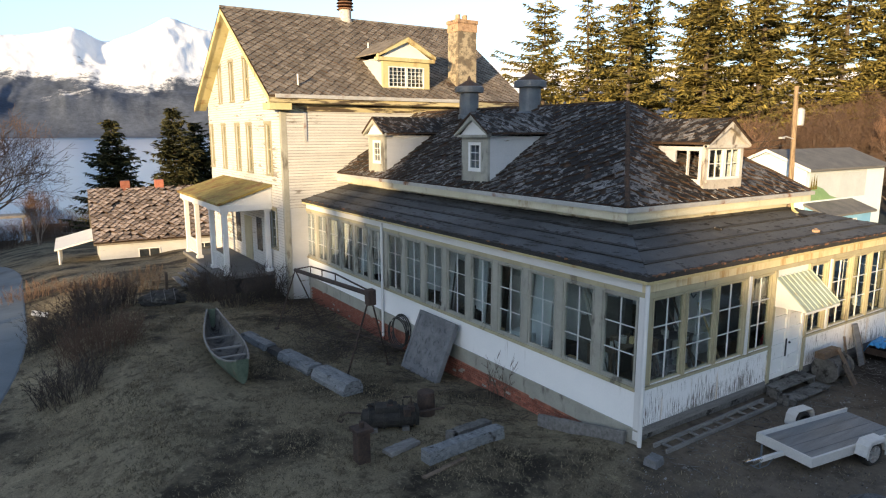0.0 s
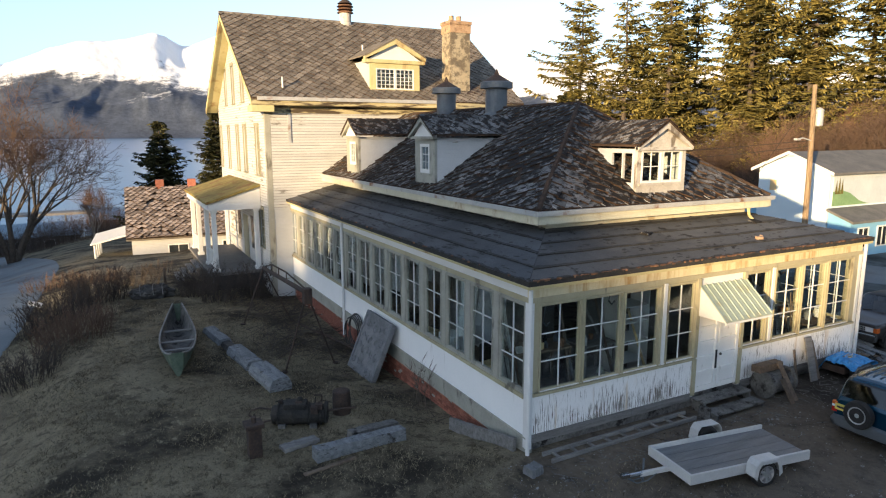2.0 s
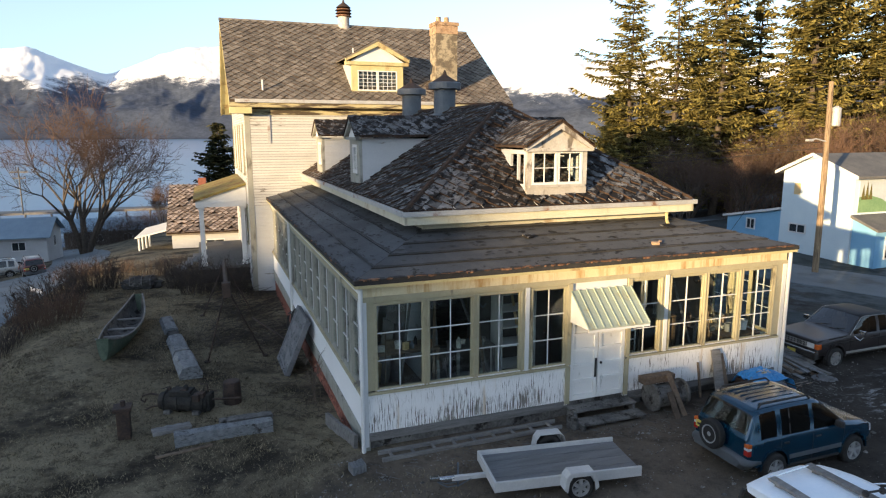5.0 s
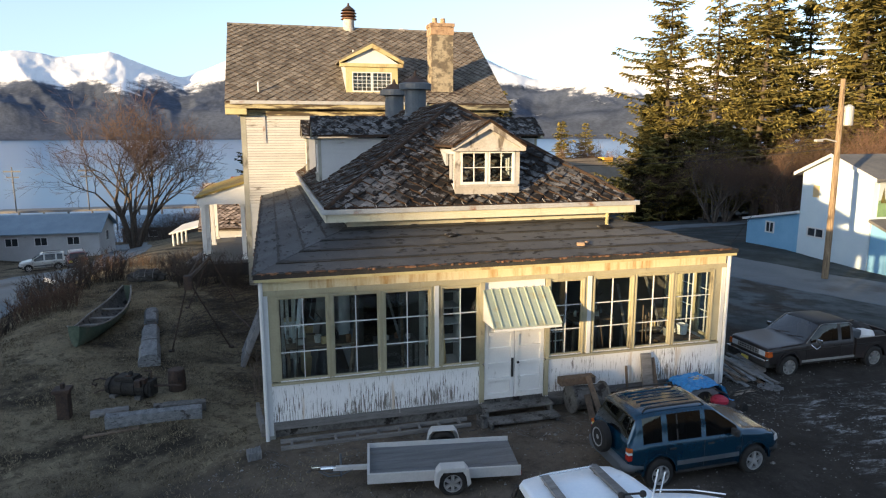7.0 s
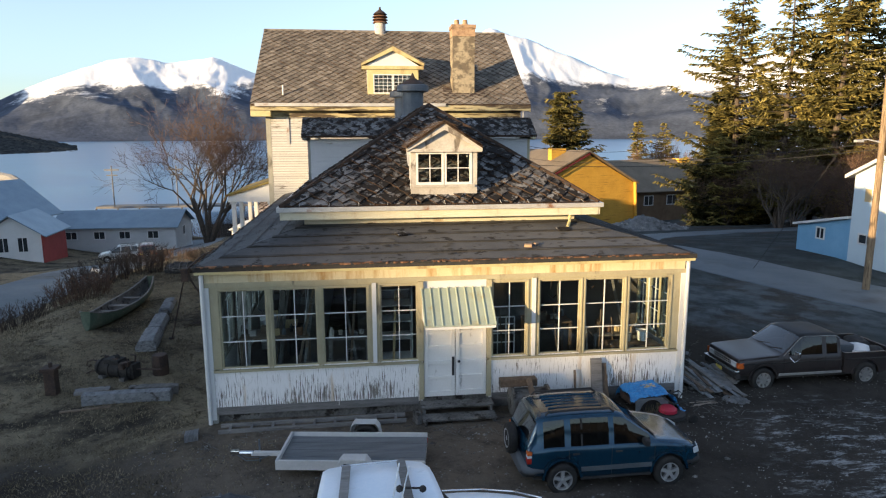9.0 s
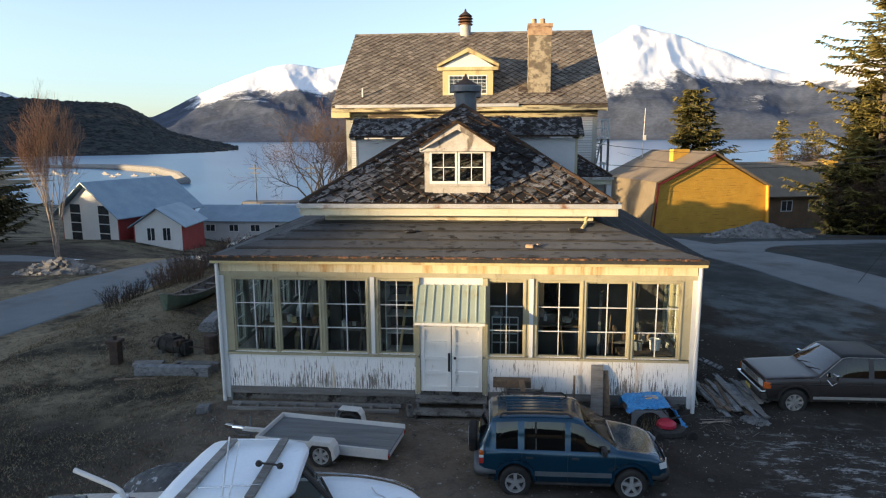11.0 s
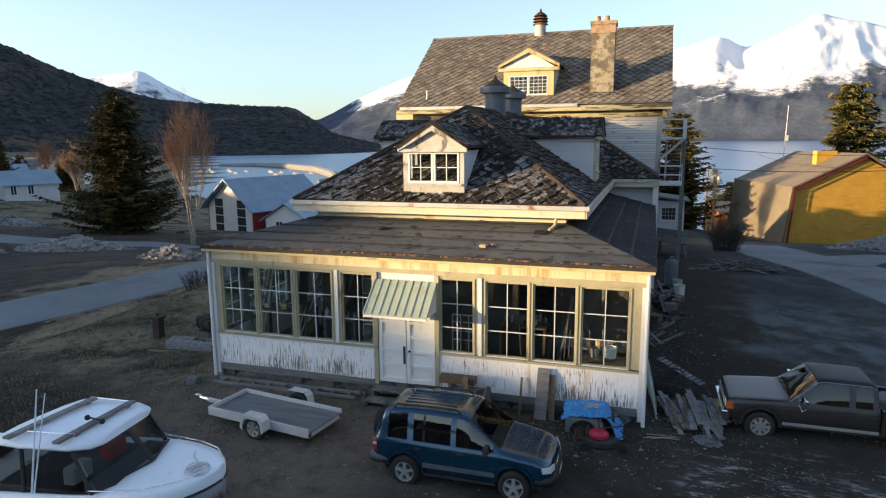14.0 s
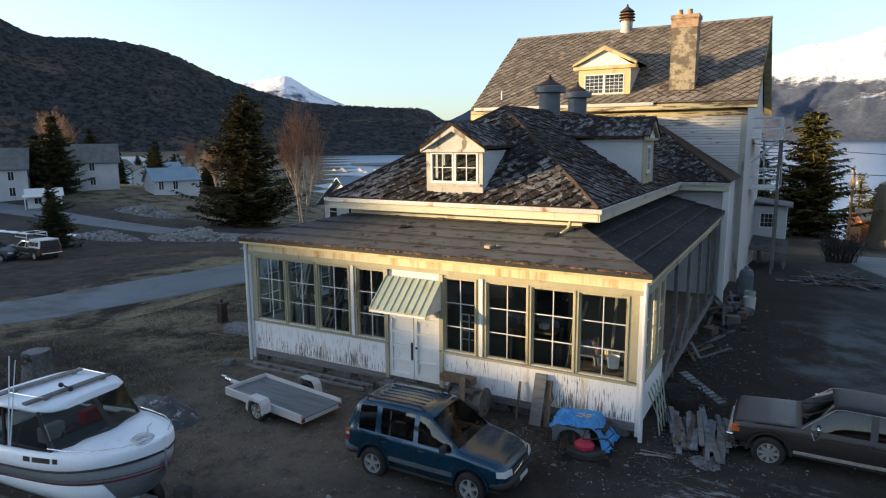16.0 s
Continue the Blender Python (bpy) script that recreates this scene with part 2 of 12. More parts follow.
M["weathered_white"] = surf("weathered_white", (0.36, 0.335, 0.30), (0.52, 0.495, 0.455), 1.6, 0.7, 0.4, 20.0, stain=(0.20, 0.17, 0.14), stain_scale=(3.0, 3.0, 1.2), stain_at=0.60, stain_soft=0.06)
# The next two darken the trim paint for walls that stand in shade.
M["olive_trim"] = surf("olive_trim", (0.23, 0.215, 0.15), (0.31, 0.29, 0.205), 1.2, 0.65, 0.2, 30.0)
M["side_trim"] = surf("side_trim", (0.265, 0.263, 0.228), (0.36, 0.355, 0.31), 1.2, 0.65, 0.2, 30.0, stain=(0.16, 0.15, 0.13), stain_scale=(2, 2, 0.6), stain_at=0.61, stain_soft=0.06)
M["trim"] = surf("trim", (0.335, 0.30, 0.195), (0.425, 0.385, 0.258), 1.2, 0.6, 0.15, 30.0, stain=(0.17, 0.15, 0.11), stain_scale=(2, 2, 0.6), stain_at=0.63, stain_soft=0.06)
weather(M["trim"], (0.40, 0.385, 0.32), (14.0, 14.0, 2.2), 0.66, 0.05, 0.6)
M["cream"] = surf("cream", (0.46, 0.405, 0.205), (0.56, 0.50, 0.275), 1.0, 0.6, 0.15, 30.0, stain=(0.38, 0.24, 0.11), stain_scale=(1.6, 1.6, 0.5), stain_at=0.61, stain_soft=0.1)
M["pale_cream"] = surf("pale_cream", (0.52, 0.49, 0.36), (0.62, 0.585, 0.45), 1.0, 0.6, 0.15, 30.0, stain=(0.38, 0.25, 0.13), stain_scale=(1.6, 1.6, 0.8), stain_at=0.64, stain_soft=0.1)
M["worn_cream"] = surf("worn_cream", (0.40, 0.34, 0.19), (0.50, 0.44, 0.27), 1.0, 0.7, 0.4, 30.0, stain=(0.10, 0.075, 0.05), stain_scale=(0.7, 2.0, 7.0), stain_at=0.50, stain_soft=0.05, stain_patch=(0.3, 0.3))
M["white"] = surf("white", (0.62, 0.62, 0.61), (0.69, 0.69, 0.68), 1.0, 0.5, 0.1, 30.0)
M["rust_frieze"] = surf("rust_frieze", (0.58, 0.50, 0.31), (0.68, 0.60, 0.40), 0.8, 0.6, 0.2, 30.0, stain=(0.48, 0.26, 0.07), stain_scale=(3.0, 3.0, 0.4), stain_at=0.57, stain_soft=0.12)
weather(M["rust_frieze"], (0.36, 0.21, 0.09), (9.0, 9.0, 1.2), 0.68, 0.05, 0.7)
M["slate"] = surf("slate", (0.06, 0.057, 0.056), (0.205, 0.20, 0.196), 2.6, 0.8, 0.8, 16.0, vary=0.5, island=True, stain=(0.016, 0.013, 0.011), stain_scale=(4.5, 4.5, 5.0), stain_at=0.475, stain_soft=0.03, stain_patch=(0.45, 0.35), spec=0.3)
M["slate_piece"] = surf("slate_piece", (0.065, 0.062, 0.061), (0.22, 0.215, 0.21), 2.6, 0.8, 0.8, 16.0, vary=0.5, stain=(0.016, 0.013, 0.011), stain_scale=(4.5, 4.5, 5.0), stain_at=0.475, stain_soft=0.03, stain_patch=(0.45, 0.35), spec=0.3)
M["shingle"] = surf("shingle", (0.115, 0.097, 0.077), (0.255, 0.22, 0.175), 1.2, 0.85, 0.5, 25.0, vary=0.3, island=True, stain=(0.22, 0.105, 0.055), stain_scale=(0.35, 0.35, 0.5), stain_at=0.68, stain_soft=0.08)
weather(M["shingle"], (0.055, 0.045, 0.036), (3.5, 3.5, 4.0), 0.60, 0.05, 0.8)
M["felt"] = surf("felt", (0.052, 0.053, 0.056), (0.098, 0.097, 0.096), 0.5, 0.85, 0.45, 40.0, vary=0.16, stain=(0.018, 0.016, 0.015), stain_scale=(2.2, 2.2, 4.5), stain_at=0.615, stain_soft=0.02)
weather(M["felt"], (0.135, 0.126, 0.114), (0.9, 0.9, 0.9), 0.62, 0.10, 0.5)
# Darker copy of felt for the left slope; its shade is in the colour.
M["felt_left_shade"] = surf("felt_left_shade", (0.042, 0.045, 0.05), (0.095, 0.099, 0.105), 0.5, 0.8, 0.45, 40.0, vary=0.25, stain=(0.016, 0.015, 0.015), stain_scale=(4.5, 1.3, 4.5), stain_at=0.60, stain_soft=0.02)
# Right slope: blacker roofing with the slope's shade also in the colour.
M["felt_right_dark"] = surf("felt_right_dark", (0.018, 0.019, 0.021), (0.04, 0.04, 0.042), 0.7, 0.9, 0.4, 40.0, vary=0.25, spec=0.15)
M["moss"] = surf("moss", (0.022, 0.016, 0.012), (0.075, 0.042, 0.025), 6.0, 0.95, 0.8, 30.0)
M["rusty_brown"] = surf("rusty_brown", (0.10, 0.045, 0.022), (0.22, 0.12, 0.07), 6.0, 0.85, 0.4, 30.0, vary=0.5, island=True)
M["metal"] = surf("metal", (0.085, 0.10, 0.12), (0.14, 0.16, 0.18), 2.0, 0.5, 0.1, 30.0, metal=0.1)
M["gutter"] = surf("gutter", (0.42, 0.42, 0.41), (0.55, 0.54, 0.52), 1.5, 0.5, 0.2, 30.0, metal=0.3, stain=(0.32, 0.14, 0.06), stain_scale=(1.2, 1.2, 1.2), stain_at=0.62, stain_soft=0.08)
M["brick"] = surf("brick", (0.22, 0.075, 0.05), (0.34, 0.13, 0.085), 5.0, 0.85, 0.4, 40.0, vary=0.3)
M["mortar"] = surf("mortar", (0.26, 0.24, 0.21), (0.38, 0.35, 0.31), 4.0, 0.9, 0.4, 40.0)
M["chimney"] = surf("chimney", (0.25, 0.215, 0.155), (0.38, 0.325, 0.235), 1.2, 0.9, 0.5, 18.0, stain=(0.17, 0.14, 0.105), stain_scale=(1.9, 1.9, 2.4), stain_at=0.53, stain_soft=0.07)
weather(M["chimney"], (0.095, 0.088, 0.072), (3.2, 3.2, 4.5), 0.60, 0.06, 0.8)
M["faded_brick"] = surf("faded_brick", (0.30, 0.19, 0.12), (0.44, 0.31, 0.20), 4.0, 0.9, 0.5, 20.0, stain=(0.20, 0.14, 0.10), stain_scale=(3, 3, 5), stain_at=0.58, stain_soft=0.06)
M["interior"] = surf("interior", (0.11, 0.10, 0.09), (0.17, 0.155, 0.14), 0.8, 0.7, 0.2, 20.0, bands=(2, 0.13, 1.0))
M["floorboards"] = surf("floorboards", (0.09, 0.07, 0.05), (0.16, 0.125, 0.09), 0.8, 0.75, 0.3, 20.0, grain=(8, 1, 8), bands=(0, 0.12, 0.8))
# Interior boards in a darker copy: the indoor shade is in their colour.
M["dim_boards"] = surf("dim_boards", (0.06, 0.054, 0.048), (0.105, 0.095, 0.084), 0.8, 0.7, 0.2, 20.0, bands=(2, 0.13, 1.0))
M["dark"] = surf("dark", (0.02, 0.02, 0.02), (0.045, 0.042, 0.04), 2.0, 0.8, 0.2, 20.0)
M["glass"] = glass("glass")
M["green_metal"] = surf("green_metal", (0.30, 0.355, 0.29), (0.37, 0.42, 0.345), 1.0, 0.5, 0.1, 20.0, metal=0.1, stain=(0.40, 0.39, 0.26), stain_scale=(2.5, 2.5, 0.6), stain_at=0.62, stain_soft=0.1)
M["wood_grey"] = surf("wood_grey", (0.115, 0.11, 0.104), (0.225, 0.218, 0.208), 1.2, 0.85, 0.6, 10.0, grain=(1.0, 9.0, 9.0), vary=0.2)
M["wood_dark"] = surf("wood_dark", (0.06, 0.058, 0.055), (0.17, 0.165, 0.155), 1.6, 0.9, 0.8, 14.0, vary=0.15, stain=(0.03, 0.026, 0.022), stain_scale=(3, 3, 3), stain_at=0.58, stain_soft=0.05)
M["wood_brown"] = surf("wood_brown", (0.088, 0.064, 0.046), (0.18, 0.132, 0.094), 1.5, 0.85, 0.5, 12.0, vary=0.25)
M["wood_mid"] = surf("wood_mid", (0.115, 0.124, 0.132), (0.245, 0.258, 0.268), 1.2, 0.9, 0.7, 12.0, grain=(6.0, 1.0, 9.0), vary=0.15, stain=(0.05, 0.047, 0.042), stain_scale=(3, 3, 3), stain_at=0.63, stain_soft=0.05)
weather(M["wood_mid"], (0.045, 0.042, 0.04), (5.0, 30.0, 40.0), 0.60, 0.04, 0.9)
weather(M["wood_grey"], (0.07, 0.066, 0.06), (2.0, 28.0, 30.0), 0.64, 0.05, 0.8)
M["door_paint"] = surf("door_paint", (0.74, 0.73, 0.70), (0.82, 0.81, 0.78), 1.0, 0.6, 0.2, 30.0, stain=(0.45, 0.42, 0.36), stain_scale=(3.0, 3.0, 1.0), stain_at=0.66, stain_soft=0.06)
M["iron"] = surf("iron", (0.016, 0.017, 0.017), (0.05, 0.045, 0.04), 4.0, 0.8, 0.5, 30.0, metal=0.1, spec=0.25)
M["bark"] = surf("bark", (0.055, 0.043, 0.033), (0.12, 0.095, 0.075), 4.0, 0.95, 0.8, 25.0)
M["bark_pale"] = surf("bark_pale", (0.19, 0.15, 0.12), (0.36, 0.30, 0.25), 3.0, 0.9, 0.5, 20.0)
M["twig"] = surf("twig", (0.068, 0.043, 0.031), (0.118, 0.075, 0.053), 3.0, 0.95, 0.2, 20.0)
M["twig_dark"] = surf("twig_dark", (0.036, 0.029, 0.025), (0.066, 0.051, 0.042), 3.0, 0.95, 0.2, 20.0)
# needle holds the sun's gold in its colour; needle_dark is the darker copy.
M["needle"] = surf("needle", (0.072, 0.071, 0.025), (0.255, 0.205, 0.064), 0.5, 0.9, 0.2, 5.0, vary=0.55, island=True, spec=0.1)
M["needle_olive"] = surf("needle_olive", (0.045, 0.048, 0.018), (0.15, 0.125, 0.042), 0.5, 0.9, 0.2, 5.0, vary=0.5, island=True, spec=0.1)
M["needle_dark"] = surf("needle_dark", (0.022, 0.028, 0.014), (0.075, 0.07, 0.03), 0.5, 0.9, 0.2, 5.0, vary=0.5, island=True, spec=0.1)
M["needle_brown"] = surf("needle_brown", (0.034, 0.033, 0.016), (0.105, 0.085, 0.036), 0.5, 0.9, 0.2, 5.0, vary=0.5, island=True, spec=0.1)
M["rusty"] = surf("rusty", (0.03, 0.024, 0.022), (0.085, 0.055, 0.042), 4.0, 0.8, 0.5, 30.0, metal=0.2)
M["water"] = surf("water", (0.03, 0.12, 0.25), (0.042, 0.15, 0.295), 0.012, 0.28, 0.3, 0.3, spec=0.45, bumpd=0.4)
M["water"].node_tree.nodes["Principled BSDF"].inputs["Specular Tint"].default_value = (0.40, 0.62, 0.86, 1)
M["moss_green"] = surf("moss_green", (0.13, 0.10, 0.03), (0.27, 0.22, 0.07), 1.5, 0.95, 0.9, 20.0, stain=(0.20, 0.095, 0.035), stain_scale=(1.2, 1.2, 1.2), stain_at=0.58, stain_soft=0.06)
M["window_dark0"] = surf("window_dark0", (0.03, 0.03, 0.03), (0.05, 0.05, 0.05), 1.0, 0.1, 0.02, 4.0, spec=0.6)
M["aluminium"] = surf("aluminium", (0.50, 0.505, 0.50), (0.62, 0.62, 0.61), 1.2, 0.5, 0.15, 25.0, metal=0.15)
M["asphalt_roof"] = surf("asphalt_roof", (0.10, 0.10, 0.10), (0.17, 0.165, 0.155), 1.0, 0.85, 0.4, 12.0)
M["tan"] = surf("tan", (0.55, 0.40, 0.20), (0.65, 0.49, 0.26), 2.0, 0.7, 0.1, 30.0)
M["alloy"] = surf("alloy", (0.34, 0.345, 0.35), (0.46, 0.465, 0.47), 4.0, 0.4, 0.1, 40.0, metal=0.4)
M["tarp_blue"] = surf("tarp_blue", (0.012, 0.15, 0.40), (0.05, 0.30, 0.62), 3.0, 0.42, 0.5, 22.0, spec=0.5)
M["tarp_grey"] = surf("tarp_grey", (0.035, 0.039, 0.042), (0.075, 0.08, 0.085), 3.0, 0.6, 0.5, 16.0, stain=(0.42, 0.44, 0.46), stain_scale=(4.5, 4.5, 4.5), stain_at=0.60, stain_soft=0.03)
M["tarp_grey_dark"] = surf("tarp_grey_dark", (0.02, 0.019, 0.018), (0.055, 0.05, 0.045), 3.0, 0.7, 0.5, 16.0, stain=(0.13, 0.12, 0.10), stain_scale=(3.5, 3.5, 3.5), stain_at=0.6, stain_soft=0.05)
M["grey_plastic_box"] = surf("grey_plastic_box", (0.12, 0.13, 0.14), (0.18, 0.19, 0.2), 3.0, 0.6, 0.1, 40.0)
M["straw"] = surf("straw", (0.06, 0.05, 0.033), (0.24, 0.20, 0.13), 0.4, 0.95, 0.1, 20.0, vary=0.75, island=True, spec=0.1)
M["mower_red"] = surf("mower_red", (0.40, 0.02, 0.05), (0.5, 0.04, 0.07), 4.0, 0.35, 0.05, 20.0)

# ---- mesh tools ----
def mesh(name, bm, mat):
    me = bpy.data.meshes.new(name)
    bm.to_mesh(me)
    bm.free()
    for k in (mat if isinstance(mat, (list, tuple)) else [mat]):
        me.materials.append(M[k] if isinstance(k, str) else k)
    return me


SPLIT = {"cornice", "frieze", "corner_board", "eave_board", "cheek", "cover_strip", "ridge_cap", "glazing_bar", "wheel_well", "side_cheek", "bargeboard", "roof_slab", "balustrade"}


def islands(bm):
    """The loose pieces of a bmesh, each as a bmesh of its own."""
    left, out = set(bm.faces), []
    for seed in bm.faces:
        if seed not in left:
            continue
        todo, got = [seed], []
        left.discard(seed)
        while todo:
            fc = todo.pop()
            got.append(fc)
            for vt in fc.verts:
                for g in vt.link_faces:
                    if g in left:
                        left.discard(g)
                        todo.append(g)
        b = bmesh.new()
        vs = {}
        for fc in got:
            for vt in fc.verts:
                if vt not in vs:
                    vs[vt] = b.verts.new(vt.co)
            q = b.faces.new([vs[vt] for vt in fc.verts])
            q.smooth, q.material_index = fc.smooth, fc.material_index
        out.append(b)
    bm.free()
    return out


def part(name, bm, mat, parent=None, label=""):
    if name in SPLIT:
        obs = [part_one(name, b, mat, parent, label) for b in islands(bm)]
        return obs[0]
    return part_one(name, bm, mat, parent, label)


def part_one(name, bm, mat, parent=None, label=""):
    ob = new(name, mesh(name, bm, mat))
    if parent is not None:
        ob.parent = parent
    if label:
        ob["label"] = label
    return ob


def thing(name, label, category, group="", kind="", at=None):
    ob = new(name)
    ob.empty_display_size = 0.2
    if at is not None:
        ob.matrix_world = at
    return tagged(ob, label, category, group, kind)


def solid(name, bm, mat, label, category, group="", kind=""):
    return tagged(part(name, bm, mat), label, category, group, kind)


def BM():
    return bmesh.new()


def box(bm, x0, x1, y0, y1, z0, z1, m=None, bevel=0.0):
    vs = [bm.verts.new((x, y, z)) for z in (z0, z1) for y in (y0, y1) for x in (x0, x1)]
    fs = [bm.faces.new([vs[i] for i in q]) for q in ((0, 2, 3, 1), (4, 5, 7, 6), (0, 1, 5, 4), (1, 3, 7, 5), (3, 2, 6, 7), (2, 0, 4, 6))]
    if bevel:
        es = list({e for f in fs for e in f.edges})
        r = bmesh.ops.bevel(bm, geom=es, offset=bevel, segments=2, affect="EDGES", profile=0.6)
        vs = list({v for f in r["faces"] for v in f.verts} | {v for v in vs if v.is_valid})
    if m is not None:
        bmesh.ops.transform(bm, matrix=m, verts=vs)
    return vs


def prism(bm, pts, vec, m=None):
    """A planar outline pushed along vec."""
    a = [bm.verts.new(p) for p in pts]
    b = [bm.verts.new(Vector(p) + Vector(vec)) for p in pts]
    n = len(a)
    bm.faces.new(a[::-1])
    bm.faces.new(b)
    for i in range(n):
        bm.faces.new((a[i], a[(i + 1) % n], b[(i + 1) % n], b[i]))
    if m is not None:
        bmesh.ops.transform(bm, matrix=m, verts=a + b)
    return a + b


def tube(bm, pts, radii, n=8, cap=True):
    """A tapered pipe along points."""
    pts = [Vector(p) for p in pts]
    if not isinstance(radii, (list, tuple)):
        radii = [radii] * len(pts)
    rings = []
    for i, p in enumerate(pts):
        d = pts[min(i + 1, len(pts) - 1)] - pts[max(i - 1, 0)]
        d = d.normalized() if d.length > 1e-9 else Vector((0, 0, 1))
        u = d.cross(Vector((0, 0, 1)) if abs(d.z) < 0.9 else Vector((1, 0, 0))).normalized()
        w = d.cross(u)
        rings.append([bm.verts.new(p + (u * math.cos(k * math.tau / n) + w * math.sin(k * math.tau / n)) * radii[i]) for k in range(n)])
    for a, b in zip(rings, rings[1:]):
        for k in range(n):
            bm.faces.new((a[k], a[(k + 1) % n], b[(k + 1) % n], b[k]))
    if cap:
        bm.faces.new(rings[0][::-1])
        bm.faces.new(rings[-1])
    return [v for r in rings for v in r]


def lathe(bm, profile, centre=(0, 0, 0), n=20, axis="z", cap=True):
    """Profile (radius, height) turned round an axis."""
    rings = []
    for r, h in profile:
        ring = []
        for k in range(n):
            c, s = r * math.cos(k * math.tau / n), r * math.sin(k * math.tau / n)
            p = {"z": (c, s, h), "y": (c, h, s), "x": (h, c, s)}[axis]
            ring.append(bm.verts.new(Vector(p) + Vector(centre)))
        rings.append(ring)
    for a, b in zip(rings, rings[1:]):
        for k in range(n):
            bm.faces.new((a[k], a[(k + 1) % n], b[(k + 1) % n], b[k]))
    if cap:
        bm.faces.new(rings[0][::-1])
        bm.faces.new(rings[-1])
    bmesh.ops.recalc_face_normals(bm, faces=bm.faces[:])


def wall_with_holes(bm, axis, at, thick, u0, u1, z0, z1, holes, top=None):
    """A wall in plane axis=at, thick towards +, split round rectangular holes (u0, u1, z0, z1)."""
    us = sorted({u0, u1, *[h[0] for h in holes], *[h[1] for h in holes]})
    zs = sorted({z0, z1, *[h[2] for h in holes], *[h[3] for h in holes]})
    for a, b in zip(us, us[1:]):
        run = None
        for c, d in zip(zs, zs[1:]):
            um, zm = (a + b) / 2, (c + d) / 2
            hole = any(h[0] < um < h[1] and h[2] < zm < h[3] for h in holes)
            if not hole:
                run = (run[0], d) if run else (c, d)
            if (hole or d == zs[-1]) and run:
                if axis == "y":
                    box(bm, a, b, at, at + thick, *run)
                else:
                    box(bm, at, at + thick, a, b, *run)
                run = None
    bmesh.ops.remove_doubles(bm, verts=bm.verts[:], dist=0.0005)


def clip_poly(poly, outline):
    """A polygon (u, v) cut to a convex outline, counter-clockwise."""
    out = poly
    for (ax, ay), (bx, by) in zip(outline, outline[1:] + outline[:1]):
        inp, out = out, []
        side = lambda p: (bx - ax) * (p[1] - ay) - (by - ay) * (p[0] - ax)
        for p, q in zip(inp, inp[1:] + inp[:1]):
            sp, sq = side(p), side(q)
            if sp >= 0:
                out.append(p)
            if (sp >= 0) != (sq >= 0):
                t = sp / (sp - sq)
                out.append((p[0] + t * (q[0] - p[0]), p[1] + t * (q[1] - p[1])))
        if len(out) < 3:
            return []
    return out


class Plane:
    """A roof plane: origin on the eave, u along the eave, v up the slope."""
    def __init__(s, o, u, v):
        s.o, s.u = Vector(o), Vector(u).normalized()
        s.v = (Vector(v) - Vector(v).dot(s.u) * s.u).normalized()
        s.n = s.u.cross(s.v)

    def uv(s, p):
        d = Vector(p) - s.o
        return d.dot(s.u), d.dot(s.v)

    def at(s, u, v, h=0.0):
        return s.o + s.u * u + s.v * v + s.n * h

    def matrix(s, u, v, h=0.0):
        m = Matrix((s.u, s.v, s.n)).transposed().to_4x4()
        m.translation = s.at(u, v, h)
        return m


def diamond(w, h, c=0.28):
    """A six-sided roofing piece, its bottom corner down."""
    return [(0, -h * 0.62), (w * 0.5, -h * 0.08), (w * 0.5, h * 0.3), (0, h * 0.62), (-w * 0.5, h * 0.3), (-w * 0.5, -h * 0.08)]


